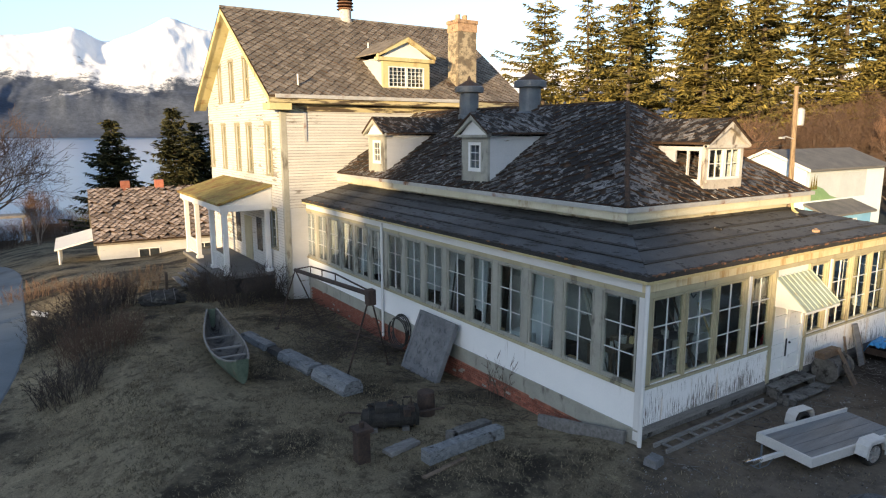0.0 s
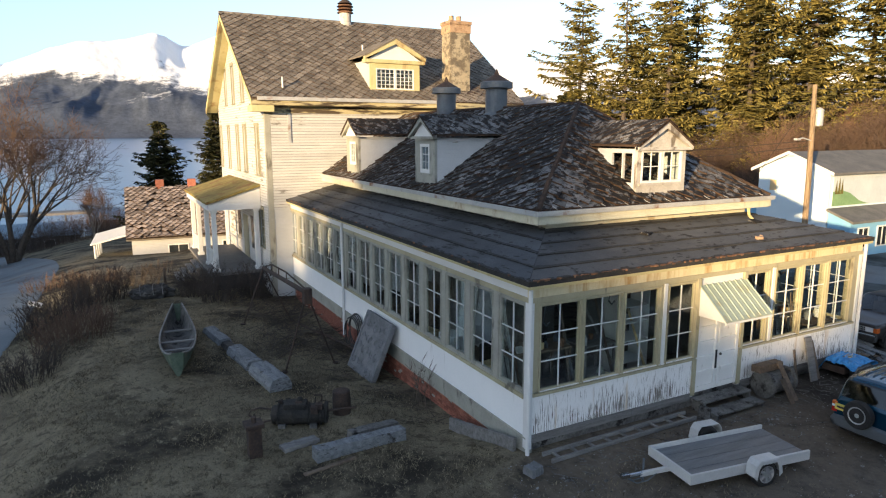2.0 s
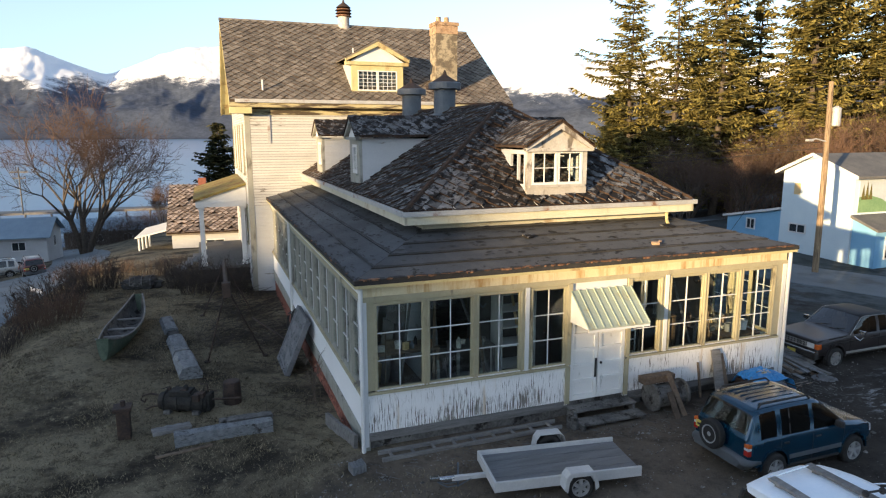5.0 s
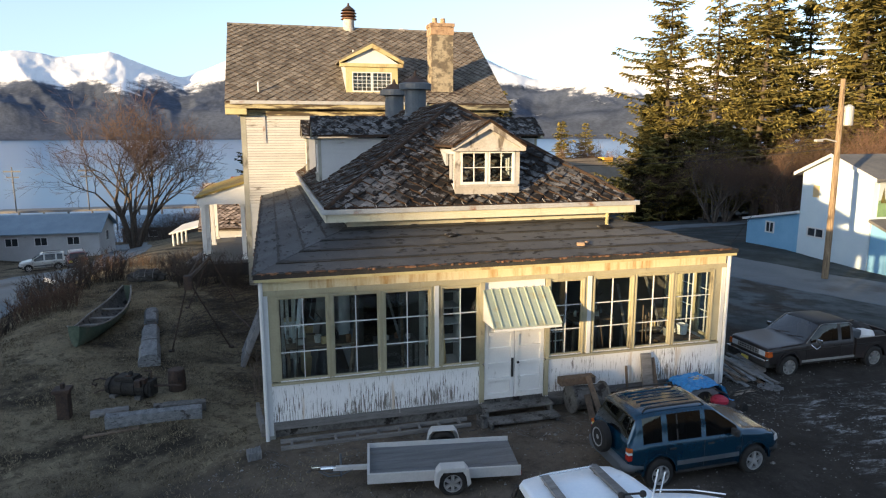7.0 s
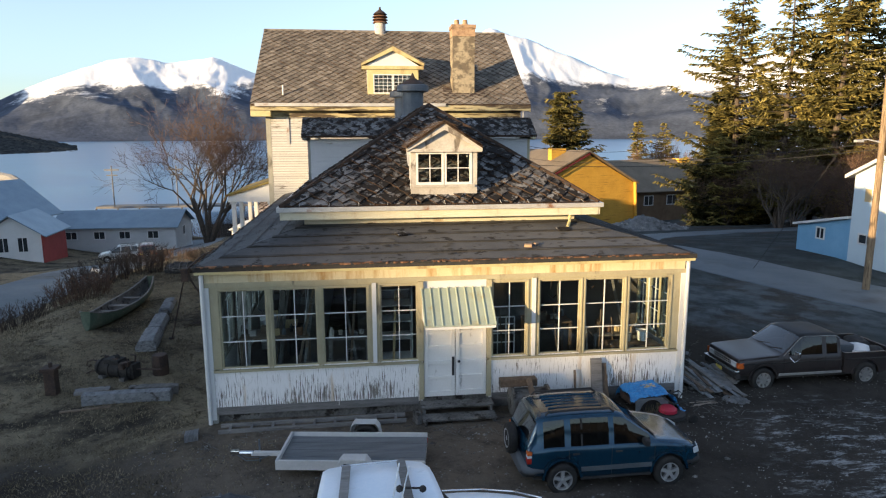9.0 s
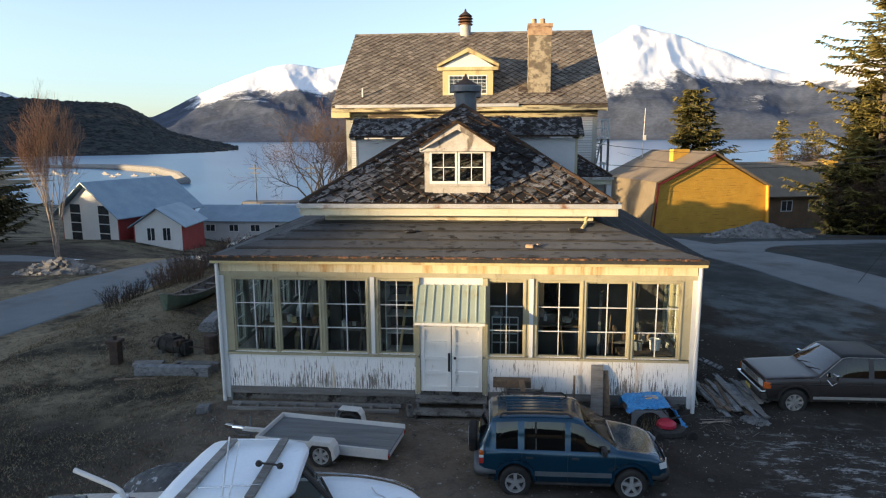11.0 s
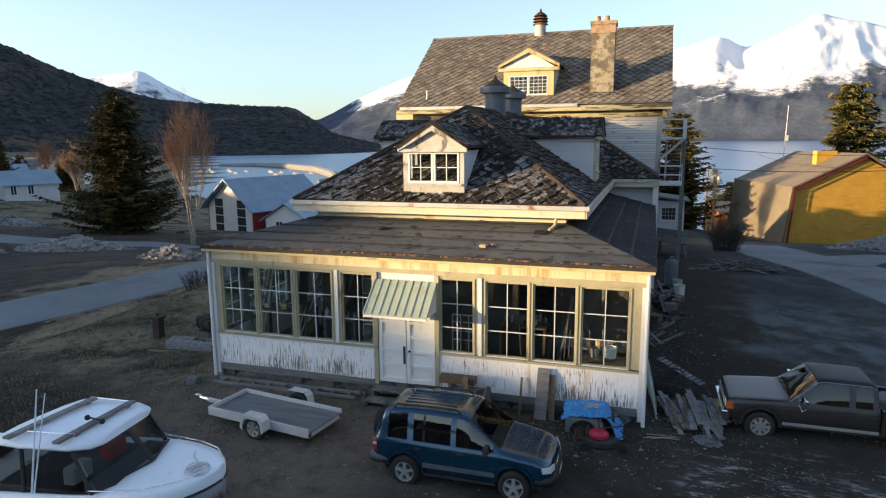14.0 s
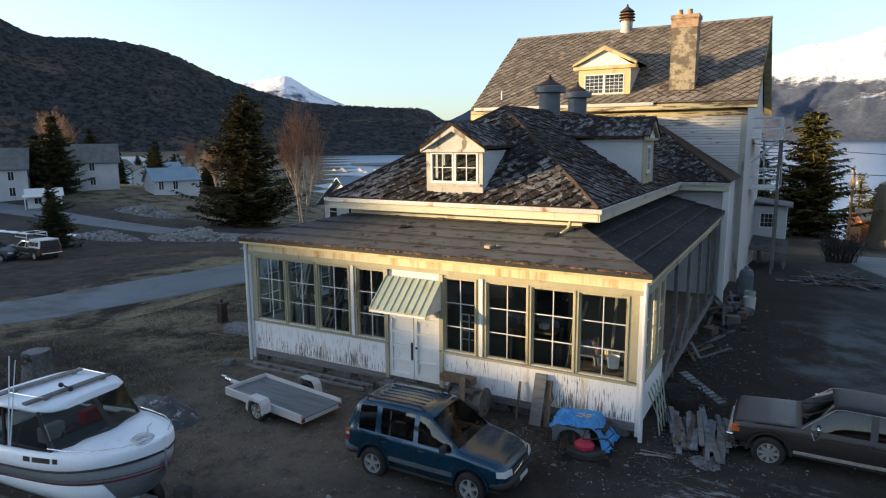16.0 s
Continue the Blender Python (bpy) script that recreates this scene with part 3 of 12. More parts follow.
def shingled(name, planes, parent, mat, piece_mat, w, h, thick, rng, near=None, limit=0, lift=0.012, wild=1.0, tip=0.03, miss=0.0):
    """Lapped pieces on several roof planes (Plane, convex outline uv): those in the near box as objects, the rest as one mesh."""
    verts, faces, tops = [], [], set()
    shape = diamond(w, h)
    made = 0
    me = None
    for pl, outline in planes:
        us, vs = [p[0] for p in outline], [p[1] for p in outline]
        row = 0
        v = min(vs) - h * 0.3
        while v < max(vs) + h * 0.6:
            u = min(us) - w + (w * 0.5 if row % 2 else 0)
            while u < max(us) + w:
                ju, jv, jr = rng.uniform(-0.05, 0.05) * w * wild, rng.uniform(-0.05, 0.05) * h * wild, rng.uniform(-0.06, 0.06) * wild
                lip = lift + rng.uniform(0, thick) * wild
                if rng.random() < miss:
                    u += w
                    continue
                pts = [(u + ju + x * math.cos(jr) - y * math.sin(jr), v + jv + x * math.sin(jr) + y * math.cos(jr)) for x, y in shape]
                cut = clip_poly(pts, outline)
                if len(cut) >= 3:
                    whole = len(cut) == 6 and all(abs(a[0] - b[0]) + abs(a[1] - b[1]) < 1e-6 for a, b in zip(cut, pts))
                    c = pl.at(u, v)
                    if whole and near and made < limit and near(c):
                        if me is None:
                            bm = BM()
                            a = [bm.verts.new((x, y, thick + (-y / h) * tip)) for x, y in shape]
                            b = [bm.verts.new((x, y, -0.01)) for x, y in shape]
                            bm.faces.new(a)
                            for i in range(6):
                                bm.faces.new((b[i], b[(i + 1) % 6], a[(i + 1) % 6], a[i]))
                            me = mesh(name, bm, (piece_mat, "moss"))
                            for fc in list(me.polygons)[1:]:
                                fc.material_index = 1
                        ob = new(name, me)
                        ob.parent = parent
                        ob.matrix_local = parent.matrix_world.inverted() @ pl.matrix(u + ju, v + jv, lip - thick * 0.5) @ pose(0, 0, 0, 0, 0, math.degrees(jr))
                        made += 1
                    else:
                        i0, k = len(verts), len(cut)
                        for x, y in cut:
                            verts.append(tuple(pl.at(x, y, lip + thick * 0.5 - (y - v) / h * tip)))
                        for x, y in cut:
                            verts.append(tuple(pl.at(x, y, -0.01)))
                        faces.append(tuple(range(i0, i0 + k)))
                        tops.add(i0)
                        for i in range(k):
                            j = (i + 1) % k
                            faces.append((i0 + k + i, i0 + k + j, i0 + j, i0 + i))
                u += w
            v += h * 0.5
            row += 1
    me2 = bpy.data.meshes.new(name + "_field")
    me2.from_pydata(verts, [], faces)
    me2.materials.append(M[mat])
    me2.materials.append(M["moss"])
    me2.polygons.foreach_set("material_index", [0 if fc[0] in tops else 1 for fc in [tuple(p.vertices) for p in me2.polygons]])
    ob = new(name + "_field", me2)
    ob.parent = parent
    ob.matrix_local = parent.matrix_world.inverted()
    ob["kind"] = "stuff"
    return ob

# ---- land, water, mountains ----
def smooth(a, b, x):
    t = min(1.0, max(0.0, (x - a) / (b - a)))
    return t * t * (3 - 2 * t)


SEA = -15.0


def road_x(y):
    """Centre line of the street beside the lawn."""
    return -18.0 + 4.0 * smooth(-4, 22, y) - 10.0 * smooth(6, -40, y) - 9.0 * smooth(45, 110, y)


def ground_z(x, y):
    z = -0.35 * smooth(0.0, -3.0, x) * smooth(-6, 3, y)
    z -= (0.58 * smooth(0.0, 3.2, y) + 0.22 * smooth(5, 9, y)) * smooth(1.0, 0.4, x) * smooth(-3.0, 0.0, x) * smooth(24, 18, y)
    z += 0.25 * math.exp(-((x + 7.0) / 2.5) ** 2 - ((y - 12) / 6.0) ** 2)
    z -= 0.75 * smooth(-8.5, -12.0, x) * smooth(60, 20, y)
    d = max(0.0, y - 18.0)
    z -= 0.105 * d * d / (d + 6.0) if d < 95 else 0.105 * 95 * 95 / 101.0
    z -= 1.3 * smooth(-18, -45, x)
    z -= 2.2 * smooth(26, 52, y) * smooth(-7, -22, x) * smooth(-40, -28, x)
    z += 5.0 * smooth(-55, -100, x) * smooth(25, 75, y)
    z -= 0.5 * smooth(16, 30, x) * smooth(30, 5, y)
    z -= 9.0 * smooth(108, 170, y + 0.2 * max(0.0, x)) * smooth(-47, -42, math.degrees(math.atan2(x, max(y, 1.0))))
    z -= 1.0 * smooth(48, 66, y) * smooth(17, 24, x) * smooth(74, 62, x)
    z += 26.0 * smooth(48, 150, x) * smooth(130, 20, y)
    z += 0.05 * noise.noise(Vector((x * 0.35, y * 0.35, 0))) + 0.02 * noise.noise(Vector((x * 1.3, y * 1.3, 5)))
    return z


def spaced(lo, hi, fine0, fine1, d, grow):
    out, p, s = [], fine0, d
    while p <= fine1:
        out.append(p)
        p += d
    a, s = out[0], d
    while a > lo:
        s *= grow
        a -= s
        out.insert(0, a)
    b, s = out[-1], d
    while b < hi:
        s *= grow
        b += s
        out.append(b)
    return out


def sheet(name, xs, ys, zf, mat):
    me = bpy.data.meshes.new(name)
    nx = len(xs)
    me.from_pydata([(x, y, zf(x, y)) for y in ys for x in xs], [], [(j * nx + i, j * nx + i + 1, (j + 1) * nx + i + 1, (j + 1) * nx + i) for j in range(len(ys) - 1) for i in range(nx - 1)])
    me.polygons.foreach_set("use_smooth", [True] * len(me.polygons))
    me.materials.append(M[mat])
    return new(name, me)


ground = tagged(sheet("ground", spaced(-4600, 4600, -26, 36, 0.6, 1.16), spaced(-4600, 4600, -24, 48, 0.6, 1.16), ground_z, "ground"), "brown winter lawn, bare dirt and dead grass", "ground", kind="structure")

bm = BM()
vs = [bm.verts.new(p) for p in ((-4700, 60, SEA), (4700, 60, SEA), (4700, 4700, SEA), (-4700, 4700, SEA))]
bm.faces.new(vs)
water = solid("water", bm, "water", "calm blue inlet water below the mountains", "water", kind="structure")


def ribbon(name, centre, width, mat, label, lift=0.035, n=90, category="road"):
    """A strip of road that lies on the ground; centre(t) for t from 0 to 1."""
    bm = BM()
    rows = []
    for i in range(n + 1):
        p, q = Vector(centre(i / n)), Vector(centre(min(1, i / n + 0.004)))
        if i == n:
            p, q = Vector(centre(0.996)), p
            c = q
        else:
            c = p
        d = (q - p).normalized()
        s = Vector((d.y, -d.x))
        w = width(i / n) if callable(width) else width
        rows.append([bm.verts.new((*(c + s * w * k), ground_z(*(c + s * w * k)) + lift - (0.12 if abs(k) > 0.49 else 0))) for k in (-0.5, -0.46, -0.25, 0, 0.25, 0.46, 0.5)])
    for a, b in zip(rows, rows[1:]):
        for k in range(6):
            bm.faces.new((a[k], a[k + 1], b[k + 1], b[k]))
    return solid(name, bm, mat, label, category, kind="structure")


def spline(points):
    """A smooth line through points, for t from 0 to 1."""
    ps = [Vector(p) for p in points]
    def at(t):
        k = t * (len(ps) - 1)
        i = min(int(k), len(ps) - 2)
        q = k - i
        p0, p1, p2, p3 = ps[max(i - 1, 0)], ps[i], ps[i + 1], ps[min(i + 2, len(ps) - 1)]
        return 0.5 * (2 * p1 + (p2 - p0) * q + (2 * p0 - 5 * p1 + 4 * p2 - p3) * q * q + (3 * p1 - p0 - 3 * p2 + p3) * q ** 3)
    return at


street = ribbon("road", lambda t: (road_x(-60 + 160 * t), -60 + 160 * t), 5.8, "asphalt", "worn grey asphalt street along the lawn", n=160)
lane = ribbon("road", spline([(48, -14), (36, -2), (28.5, 8), (24.5, 16), (22.3, 25), (21.0, 34), (20.0, 44)]), 5.8, "asphalt", "grey asphalt lane past the yard", n=110)
ribbon("road", spline([(22.5, 27), (26, 33), (34, 37), (48, 41), (70, 52)]), 4.2, "asphalt", "grey asphalt lane in front of the barn", n=80, lift=0.05)
ribbon("road", spline([(-120, 40), (-70, 38), (-45, 36), (-28, 40), (-16, 50)]), 6.0, "asphalt", "grey town road beyond the rubble heaps", n=80, lift=0.05)


def ridge_mesh(name, peaks, radius, depth, az0, az1, step, base, mat, label, seed, rough=0.35, rows=26, jag=0.0, spurs=0.0):
    """A chain of hills seen from the house: its skyline as (bearing, height in degrees), cut by spurs and gullies below it."""
    def crest(a):
        for (b0, h0), (b1, h1) in zip(peaks, peaks[1:]):
            if b0 <= a <= b1:
                return h0 + (h1 - h0) * (a - b0) / (b1 - b0)
        return peaks[0][1] if a < peaks[0][0] else peaks[-1][1]

    def ridged(x, y, z):
        return 1 - 2 * abs(noise.noise(Vector((x, y, z))))
    verts, faces = [], []
    k = int((az1 - az0) / step)
    for i in range(k + 1):
        a = az0 + (az1 - az0) * i / k
        top = sum(crest(a + d) for d in (-0.4, 0, 0.4)) / 3
        peak = (radius + depth) * math.tan(radians(top)) + 7.0 - base
        for j in range(rows + 1):
            t = j / rows
            r = radius + depth * t
            bend = a + 1.6 * noise.noise(Vector((a * 0.22, t * 2.5, seed + 9)))
            rn = 0.46 * ridged(bend * 0.075, t * 1.2, seed) + 0.30 * ridged(bend * 0.19, t * 2.3, seed + 1) + 0.09 * ridged(bend * 0.5, t * 4.4, seed + 2) + 0.035 * ridged(bend * 1.3, t * 9, seed + 3) + 0.03 * noise.noise(Vector((a * 3.6, t * 20, seed + 4)))
            prof = smooth(0, 1, t) ** 0.8 if not spurs else 0.30 * smooth(0.0, 0.28, t) + 0.34 * smooth(0.2, 0.7, t) + 0.36 * smooth(0.55, 1.0, t)
            cut = spurs * (rn - 0.45) * min(1.0, 5 * t) * (1 - t) ** 0.6 if spurs else rough * (rn - 0.35) * (1 - 0.9 * t)
            z = base + peak * max(0.0, prof * (1 + cut))
            if jag:
                z += jag * noise.noise(Vector((a * 3.1, t * 31, seed))) * (0.3 + 0.7 * prof) + 0.5 * jag * noise.noise(Vector((a * 9.7, t * 90, seed))) * (0.2 + 0.8 * prof)
            verts.append((r * math.sin(radians(a)), r * math.cos(radians(a)), z))
    n = rows + 1
    for i in range(k):
        for j in range(rows):
            faces.append((i * n + j, (i + 1) * n + j, (i + 1) * n + j + 1, i * n + j + 1))
    me = bpy.data.meshes.new(name)
    me.from_pydata(verts, [], faces)
    me.polygons.foreach_set("use_smooth", [True] * len(me.polygons))
    me.materials.append(M[mat])
    return tagged(new(name, me), label, "mountain", kind="structure")


def mountain_mat(name, line, soft, hazy_forest, rock, snow):
    """Forest below, bare rock on steep ground, snow that lies where it is high and not too steep and runs down the gullies."""
    m = surf(name, hazy_forest, tuple(1.9 * q for q in hazy_forest), 0.006, 0.95, 0.35, 0.05, spec=0.05, bumpd=14)
    n, l = m.node_tree.nodes, m.node_tree.links
    b = n["Principled BSDF"]
    old = b.inputs["Base Color"].links[0].from_socket
    geo = n.new("ShaderNodeNewGeometry")
    sep, nrm = n.new("ShaderNodeSeparateXYZ"), n.new("ShaderNodeSeparateXYZ")
    l.new(geo.outputs["Position"], sep.inputs[0])
    l.new(geo.outputs["Normal"], nrm.inputs[0])

    def nz(scale, detail, rough, stretch=(1, 1, 1)):
        mp, t = n.new("ShaderNodeMapping"), n.new("ShaderNodeTexNoise")
        mp.inputs["Scale"].default_value = stretch
        l.new(geo.outputs["Position"], mp.inputs["Vector"])
        l.new(mp.outputs[0], t.inputs["Vector"])
        t.inputs["Scale"].default_value, t.inputs["Detail"].default_value, t.inputs["Roughness"].default_value = scale, detail, rough
        return t.outputs["Fac"]

    def add(a, k, c):
        q = n.new("ShaderNodeMath")
        q.operation = "MULTIPLY_ADD"
        l.new(a, q.inputs[0])
        q.inputs[1].default_value = k
        l.new(c, q.inputs[2])
        return q.outputs[0]

    def ramp(v, a, c):
        r = n.new("ShaderNodeMapRange")
        r.interpolation_type = "SMOOTHSTEP"
        r.inputs[1].default_value, r.inputs[2].default_value = a, c
        l.new(v, r.inputs[0])
        return r.outputs[0]

    def mix(f, a, c):
        k = n.new("ShaderNodeMix")
        k.data_type = "RGBA"
        l.new(f, k.inputs[0])
        for i, q in ((6, a), (7, c)):
            if isinstance(q, tuple):
                k.inputs[i].default_value = lin(q)
            else:
                l.new(q, k.inputs[i])
        return k.outputs[2]
    stone = mix(nz(0.02, 7, 0.7, (1, 1, 0.8)), tuple(0.45 * q for q in rock), tuple(1.4 * q for q in rock))
    bare = ramp(add(nz(0.005, 8, 0.72, (1, 1, 0.7)), 1.5, nrm.outputs[2]), 1.27, 1.13)
    ground_ = mix(bare, old, stone)
    lie = add(nz(0.0022, 3, 0.5), 520.0, sep.outputs[2])
    lie = add(nz(0.016, 10, 0.8), 330.0, lie)
    lie = add(nrm.outputs[2], 240.0, lie)
    out = mix(ramp(lie, line + 600.0 - soft, line + 600.0 + soft), ground_, snow)
    l.new(out, b.inputs["Base Color"])
    return m


# Forest colour is paled and blued to put distance haze into it.
M["alp"] = mountain_mat("alp", 318.0, 40.0, (0.048, 0.058, 0.08), (0.165, 0.145, 0.135), (0.78, 0.80, 0.83))
M["forest_hill"] = surf("forest_hill", (0.020, 0.026, 0.030), (0.078, 0.077, 0.072), 0.05, 0.95, 0.8, 0.5, spec=0.05, bumpd=7)
weather(M["forest_hill"], (0.15, 0.115, 0.085), (0.006, 0.006, 0.014), 0.59, 0.09, 0.75, 9.0)
weather(M["forest_hill"], (0.012, 0.015, 0.015), (0.09, 0.09, 0.11), 0.53, 0.05, 0.8, 5.0)
ridge_mesh("backdrop", [(-80, 3), (-60, 3.5), (-46, 4.7), (-42.4, 5.3), (-40, 4.0), (-38, 3.1), (-33, 1.9), (-30.5, 2.7), (-28.8, 1.5), (-27, 2.3), (-25.1, 3.3), (-23.2, 4.2), (-21.3, 4.9), (-18.9, 5.6), (-17.2, 5.9), (-15.3, 5.6), (-12.9, 6.0), (-11.3, 6.2), (-9.8, 5.6), (-7.4, 4.8), (-6.5, 4.5), (-5, 5.1), (-3.4, 5.8), (-0.9, 6.6), (2, 6.9), (3.3, 7.2), (4.6, 7.7), (6.8, 6.7), (8.8, 7.5), (11.5, 8.8), (14.2, 7.9), (16.2, 7.1), (18.6, 6.2), (20.3, 5.4), (22.7, 4.5), (25, 4.4), (28.5, 5.4), (34, 6.0), (45, 5.5), (60, 5), (85, 4)],
           3300, 1500, -80, 85, 0.16, SEA - 6, "alp", "snow-capped mountains across the inlet", 2.0, rows=72, spurs=0.62)
ridge_mesh("backdrop", [(-95, 9.5), (-75, 10), (-64, 8.9), (-62.4, 8.4), (-60.4, 7.5), (-56.4, 7.7), (-54, 7.4), (-51.2, 6.8), (-49.1, 5.8), (-47, 4.9), (-43.9, 3.85), (-41.1, 3.1), (-37.8, 2.9), (-33.9, 2.75), (-30.9, 2.65), (-29.6, 2.1), (-28.4, 1.3), (-27.3, 0.5), (-24, -0.3), (-22, -0.7)],
           900, 700, -95, -22.0, 0.16, SEA - 4, "forest_hill", "dark wooded hill beyond the town", 8.0, rough=0.16, rows=70, jag=5.0)
# Unseen ridge added behind the viewpoint; darkens reflections and the glow near the sun.
ridge_mesh("backdrop", [(84, 4), (115, 4.0), (150, 4.2), (185, 4.0), (222, 3.4), (265, 4.0), (290, 5)],
           2200, 900, 84, 290, 1.0, SEA - 4, "forest_hill", "unseen wooded ridge added to darken window reflections", 5.0, rough=0.2, rows=12)

# ---- the house ----
rng = random.Random(4)
X0, X1 = 0.05, 12.12          # porch corner posts
EAVE = 3.95
W0, W1, WY = 2.25, 9.9, 2.45  # walls of the wing above the porch roof
H0, H1, HY, HZ = 1.65, 10.5, 2.0, 5.12   # eaves of the wing
RX, RY, RZ = 6.07, 5.95, 7.97            # ridge of the wing
MX0, MX1, MY0, MY1 = -0.96, 12.5, 19.4, 31.8  # walls of the main house
EY, EZ, TX0, TX1, TY, TZ = 18.85, 8.6, -1.65, 12.95, 25.6, 13.25   # its eave and ridge


def window(parent, plane, at, u0, u1, z0, z1, cols, rows, frame_mat="trim", bar_mat="white", fw=0.06, bar=0.022, depth=0.07, out=-1, meeting=False, label="", back=None):
    """A window in plane axis=at; panes are parts of it. out: the side that faces outdoors."""
    def bx(bm, a, b, d0, d1, c, d):
        lo, hi = sorted((at + out * d0, at + out * d1))
        if plane == "y":
            box(bm, a, b, lo, hi, c, d)
        else:
            box(bm, lo, hi, a, b, c, d)
    bm = BM()
    bx(bm, u0, u0 + fw, -depth, 0.015, z0, z1)
    bx(bm, u1 - fw, u1, -depth, 0.015, z0, z1)
    bx(bm, u0 + fw, u1 - fw, -depth, 0.015, z0, z0 + fw * 1.2)
    bx(bm, u0 + fw, u1 - fw, -depth, 0.015, z1 - fw, z1)
    win = part("window", bm, frame_mat, parent, label)
    a0, a1, b0, b1 = u0 + fw, u1 - fw, z0 + fw * 1.2, z1 - fw
    bm = BM()
    for i in range(1, cols):
        u = a0 + (a1 - a0) * i / cols
        bx(bm, u - bar / 2, u + bar / 2, -0.045, -0.01, b0, b1)
    for j in range(1, rows):
        z = b0 + (b1 - b0) * j / rows
        h = bar * (2.2 if meeting and j * 2 == rows else 1)
        for i in range(cols):
            ua, ub = a0 + (a1 - a0) * i / cols + (bar / 2 if i else 0), a0 + (a1 - a0) * (i + 1) / cols - (bar / 2 if i < cols - 1 else 0)
            bx(bm, ua, ub, -0.045, -0.01, z - h / 2, z + h / 2)
    if cols * rows > 1:
        part("glazing_bar", bm, bar_mat, win)
    else:
        bm.free()
    for i in range(cols):
        for j in range(rows):
            bm = BM()
            bx(bm, a0 + (a1 - a0) * i / cols + bar * 0.4, a0 + (a1 - a0) * (i + 1) / cols - bar * 0.4, -0.030, -0.025, b0 + (b1 - b0) * j / rows + bar * 0.4, b0 + (b1 - b0) * (j + 1) / rows - bar * 0.4)
            p = part("pane", bm, "glass", win)
            p.visible_shadow = False
    return win


def casing(bm, plane, at, out, u0, u1, z0, z1, w=0.1, d=0.03, sill=True):
    """Flat trim round an opening."""
    def bx(a, b, d1, c, e):
        lo, hi = sorted((at, at + out * d1))
        box(bm, a, b, lo, hi, c, e) if plane == "y" else box(bm, lo, hi, a, b, c, e)
    bx(u0 - w, u0, d, z0, z1)
    bx(u1, u1 + w, d, z0, z1)
    bx(u0 - w - 0.02, u1 + w + 0.02, d + 0.012, z1, z1 + w)
    if sill:
        bx(u0 - w - 0.03, u1 + w + 0.03, d + 0.05, z0 - 0.06, z0)


# -- main house --
main_house = thing("house", "tall white clapboard house with steep grey shingled roof", "house")
gable_lo = [(20.85, 21.55), (23.75, 24.45), (25.75, 26.4), (28.4, 29.0), (31.0, 31.6)]
gable_hi = [(23.85, 24.5), (26.35, 26.95), (28.65, 29.15)]
gable_holes = [(a, b, 5.05, 7.4) for a, b in gable_lo] + [(20.6, 21.4, 1.55, 3.4)]
bm = BM()
wall_with_holes(bm, "y", MY0, 0.2, MX0 + 0.2, MX1 - 0.2, -1.0, 8.3, [])
part("wall", bm, "siding", main_house)
bm = BM()
wall_with_holes(bm, "x", MX0, 0.2, MY0, MY1, -1.5, 8.3, gable_holes)
slope = (TZ - EZ) / (TY - EY)
for a, b in zip([MY0] + [q for w in gable_hi for q in w], [q for w in gable_hi for q in w] + [MY1]):
    hole = (a, b) in gable_hi
    def under(y):
        return min(TZ - 0.25, EZ - 0.2 + slope * (y - EY), EZ - 0.2 + slope * (2 * TY - EY - y))
    if hole:
        z0, z1 = 8.3, 8.65
        box(bm, MX0, MX0 + 0.2, a, b, z0, z1)
        prism(bm, [(MX0, a, 10.65), (MX0, b, 10.65), (MX0, b, under(b)), (MX0, a, under(a))], (0.2, 0, 0))
    else:
        pts = [(MX0, a, 8.3), (MX0, b, 8.3), (MX0, b, max(8.31, under(b)))]
        if a < TY < b:
            pts.append((MX0, TY, TZ - 0.25))
        pts.append((MX0, a, max(8.31, under(a))))
        prism(bm, pts, (0.2, 0, 0))
gable_wall = part("wall", bm, "siding", main_house, "gable wall of white clapboards")


def clap(a, b, z, h=0.134):
    """One clapboard along u from a to b: thick at its lower edge. Points (u, out, z)."""
    return [(a, 0.0, z), (b, 0.0, z), (b, 0.022, z), (a, 0.022, z), (a, 0.0, z + h), (b, 0.0, z + h), (b, 0.006, z + h), (a, 0.006, z + h), (b, 0.026, z + 0.016), (a, 0.026, z + 0.016)]


CLAP = [(3, 2, 1, 0), (9, 8, 2, 3), (7, 6, 8, 9), (4, 5, 6, 7), (0, 4, 7, 9, 3), (1, 2, 8, 6, 5)]
board_rng = random.Random(8)
z = 3.6
while z < 7.9:
    cuts = sorted(board_rng.uniform(MX0 + 1, MX1 - 1) for _ in range(2))
    for a, b in zip([MX0 + 0.225] + cuts, cuts + [MX1 - 0.225]):
        if b - a < 0.2:
            continue
        me = bpy.data.meshes.new("clapboard")
        me.from_pydata([(u, MY0 - 0.001 - o, zz + board_rng.uniform(-0.002, 0.002)) for u, o, zz in clap(a, b - 0.003, z)], [], CLAP)
        me.materials.append(M["siding_board"])
        me.materials.append(M["butt_shadow_grime"])
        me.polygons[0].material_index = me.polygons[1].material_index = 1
        ob = new("clapboard", me)
        ob.parent = main_house
    z += 0.13
cv, cf = [], []
z = -0.6
blocked = [(a - 0.16, b + 0.16, 4.95, 7.55) for a, b in gable_lo] + [(a - 0.16, b + 0.16, 8.55, 10.8) for a, b in gable_hi] + [(20.44, 21.56, 1.45, 3.55)]
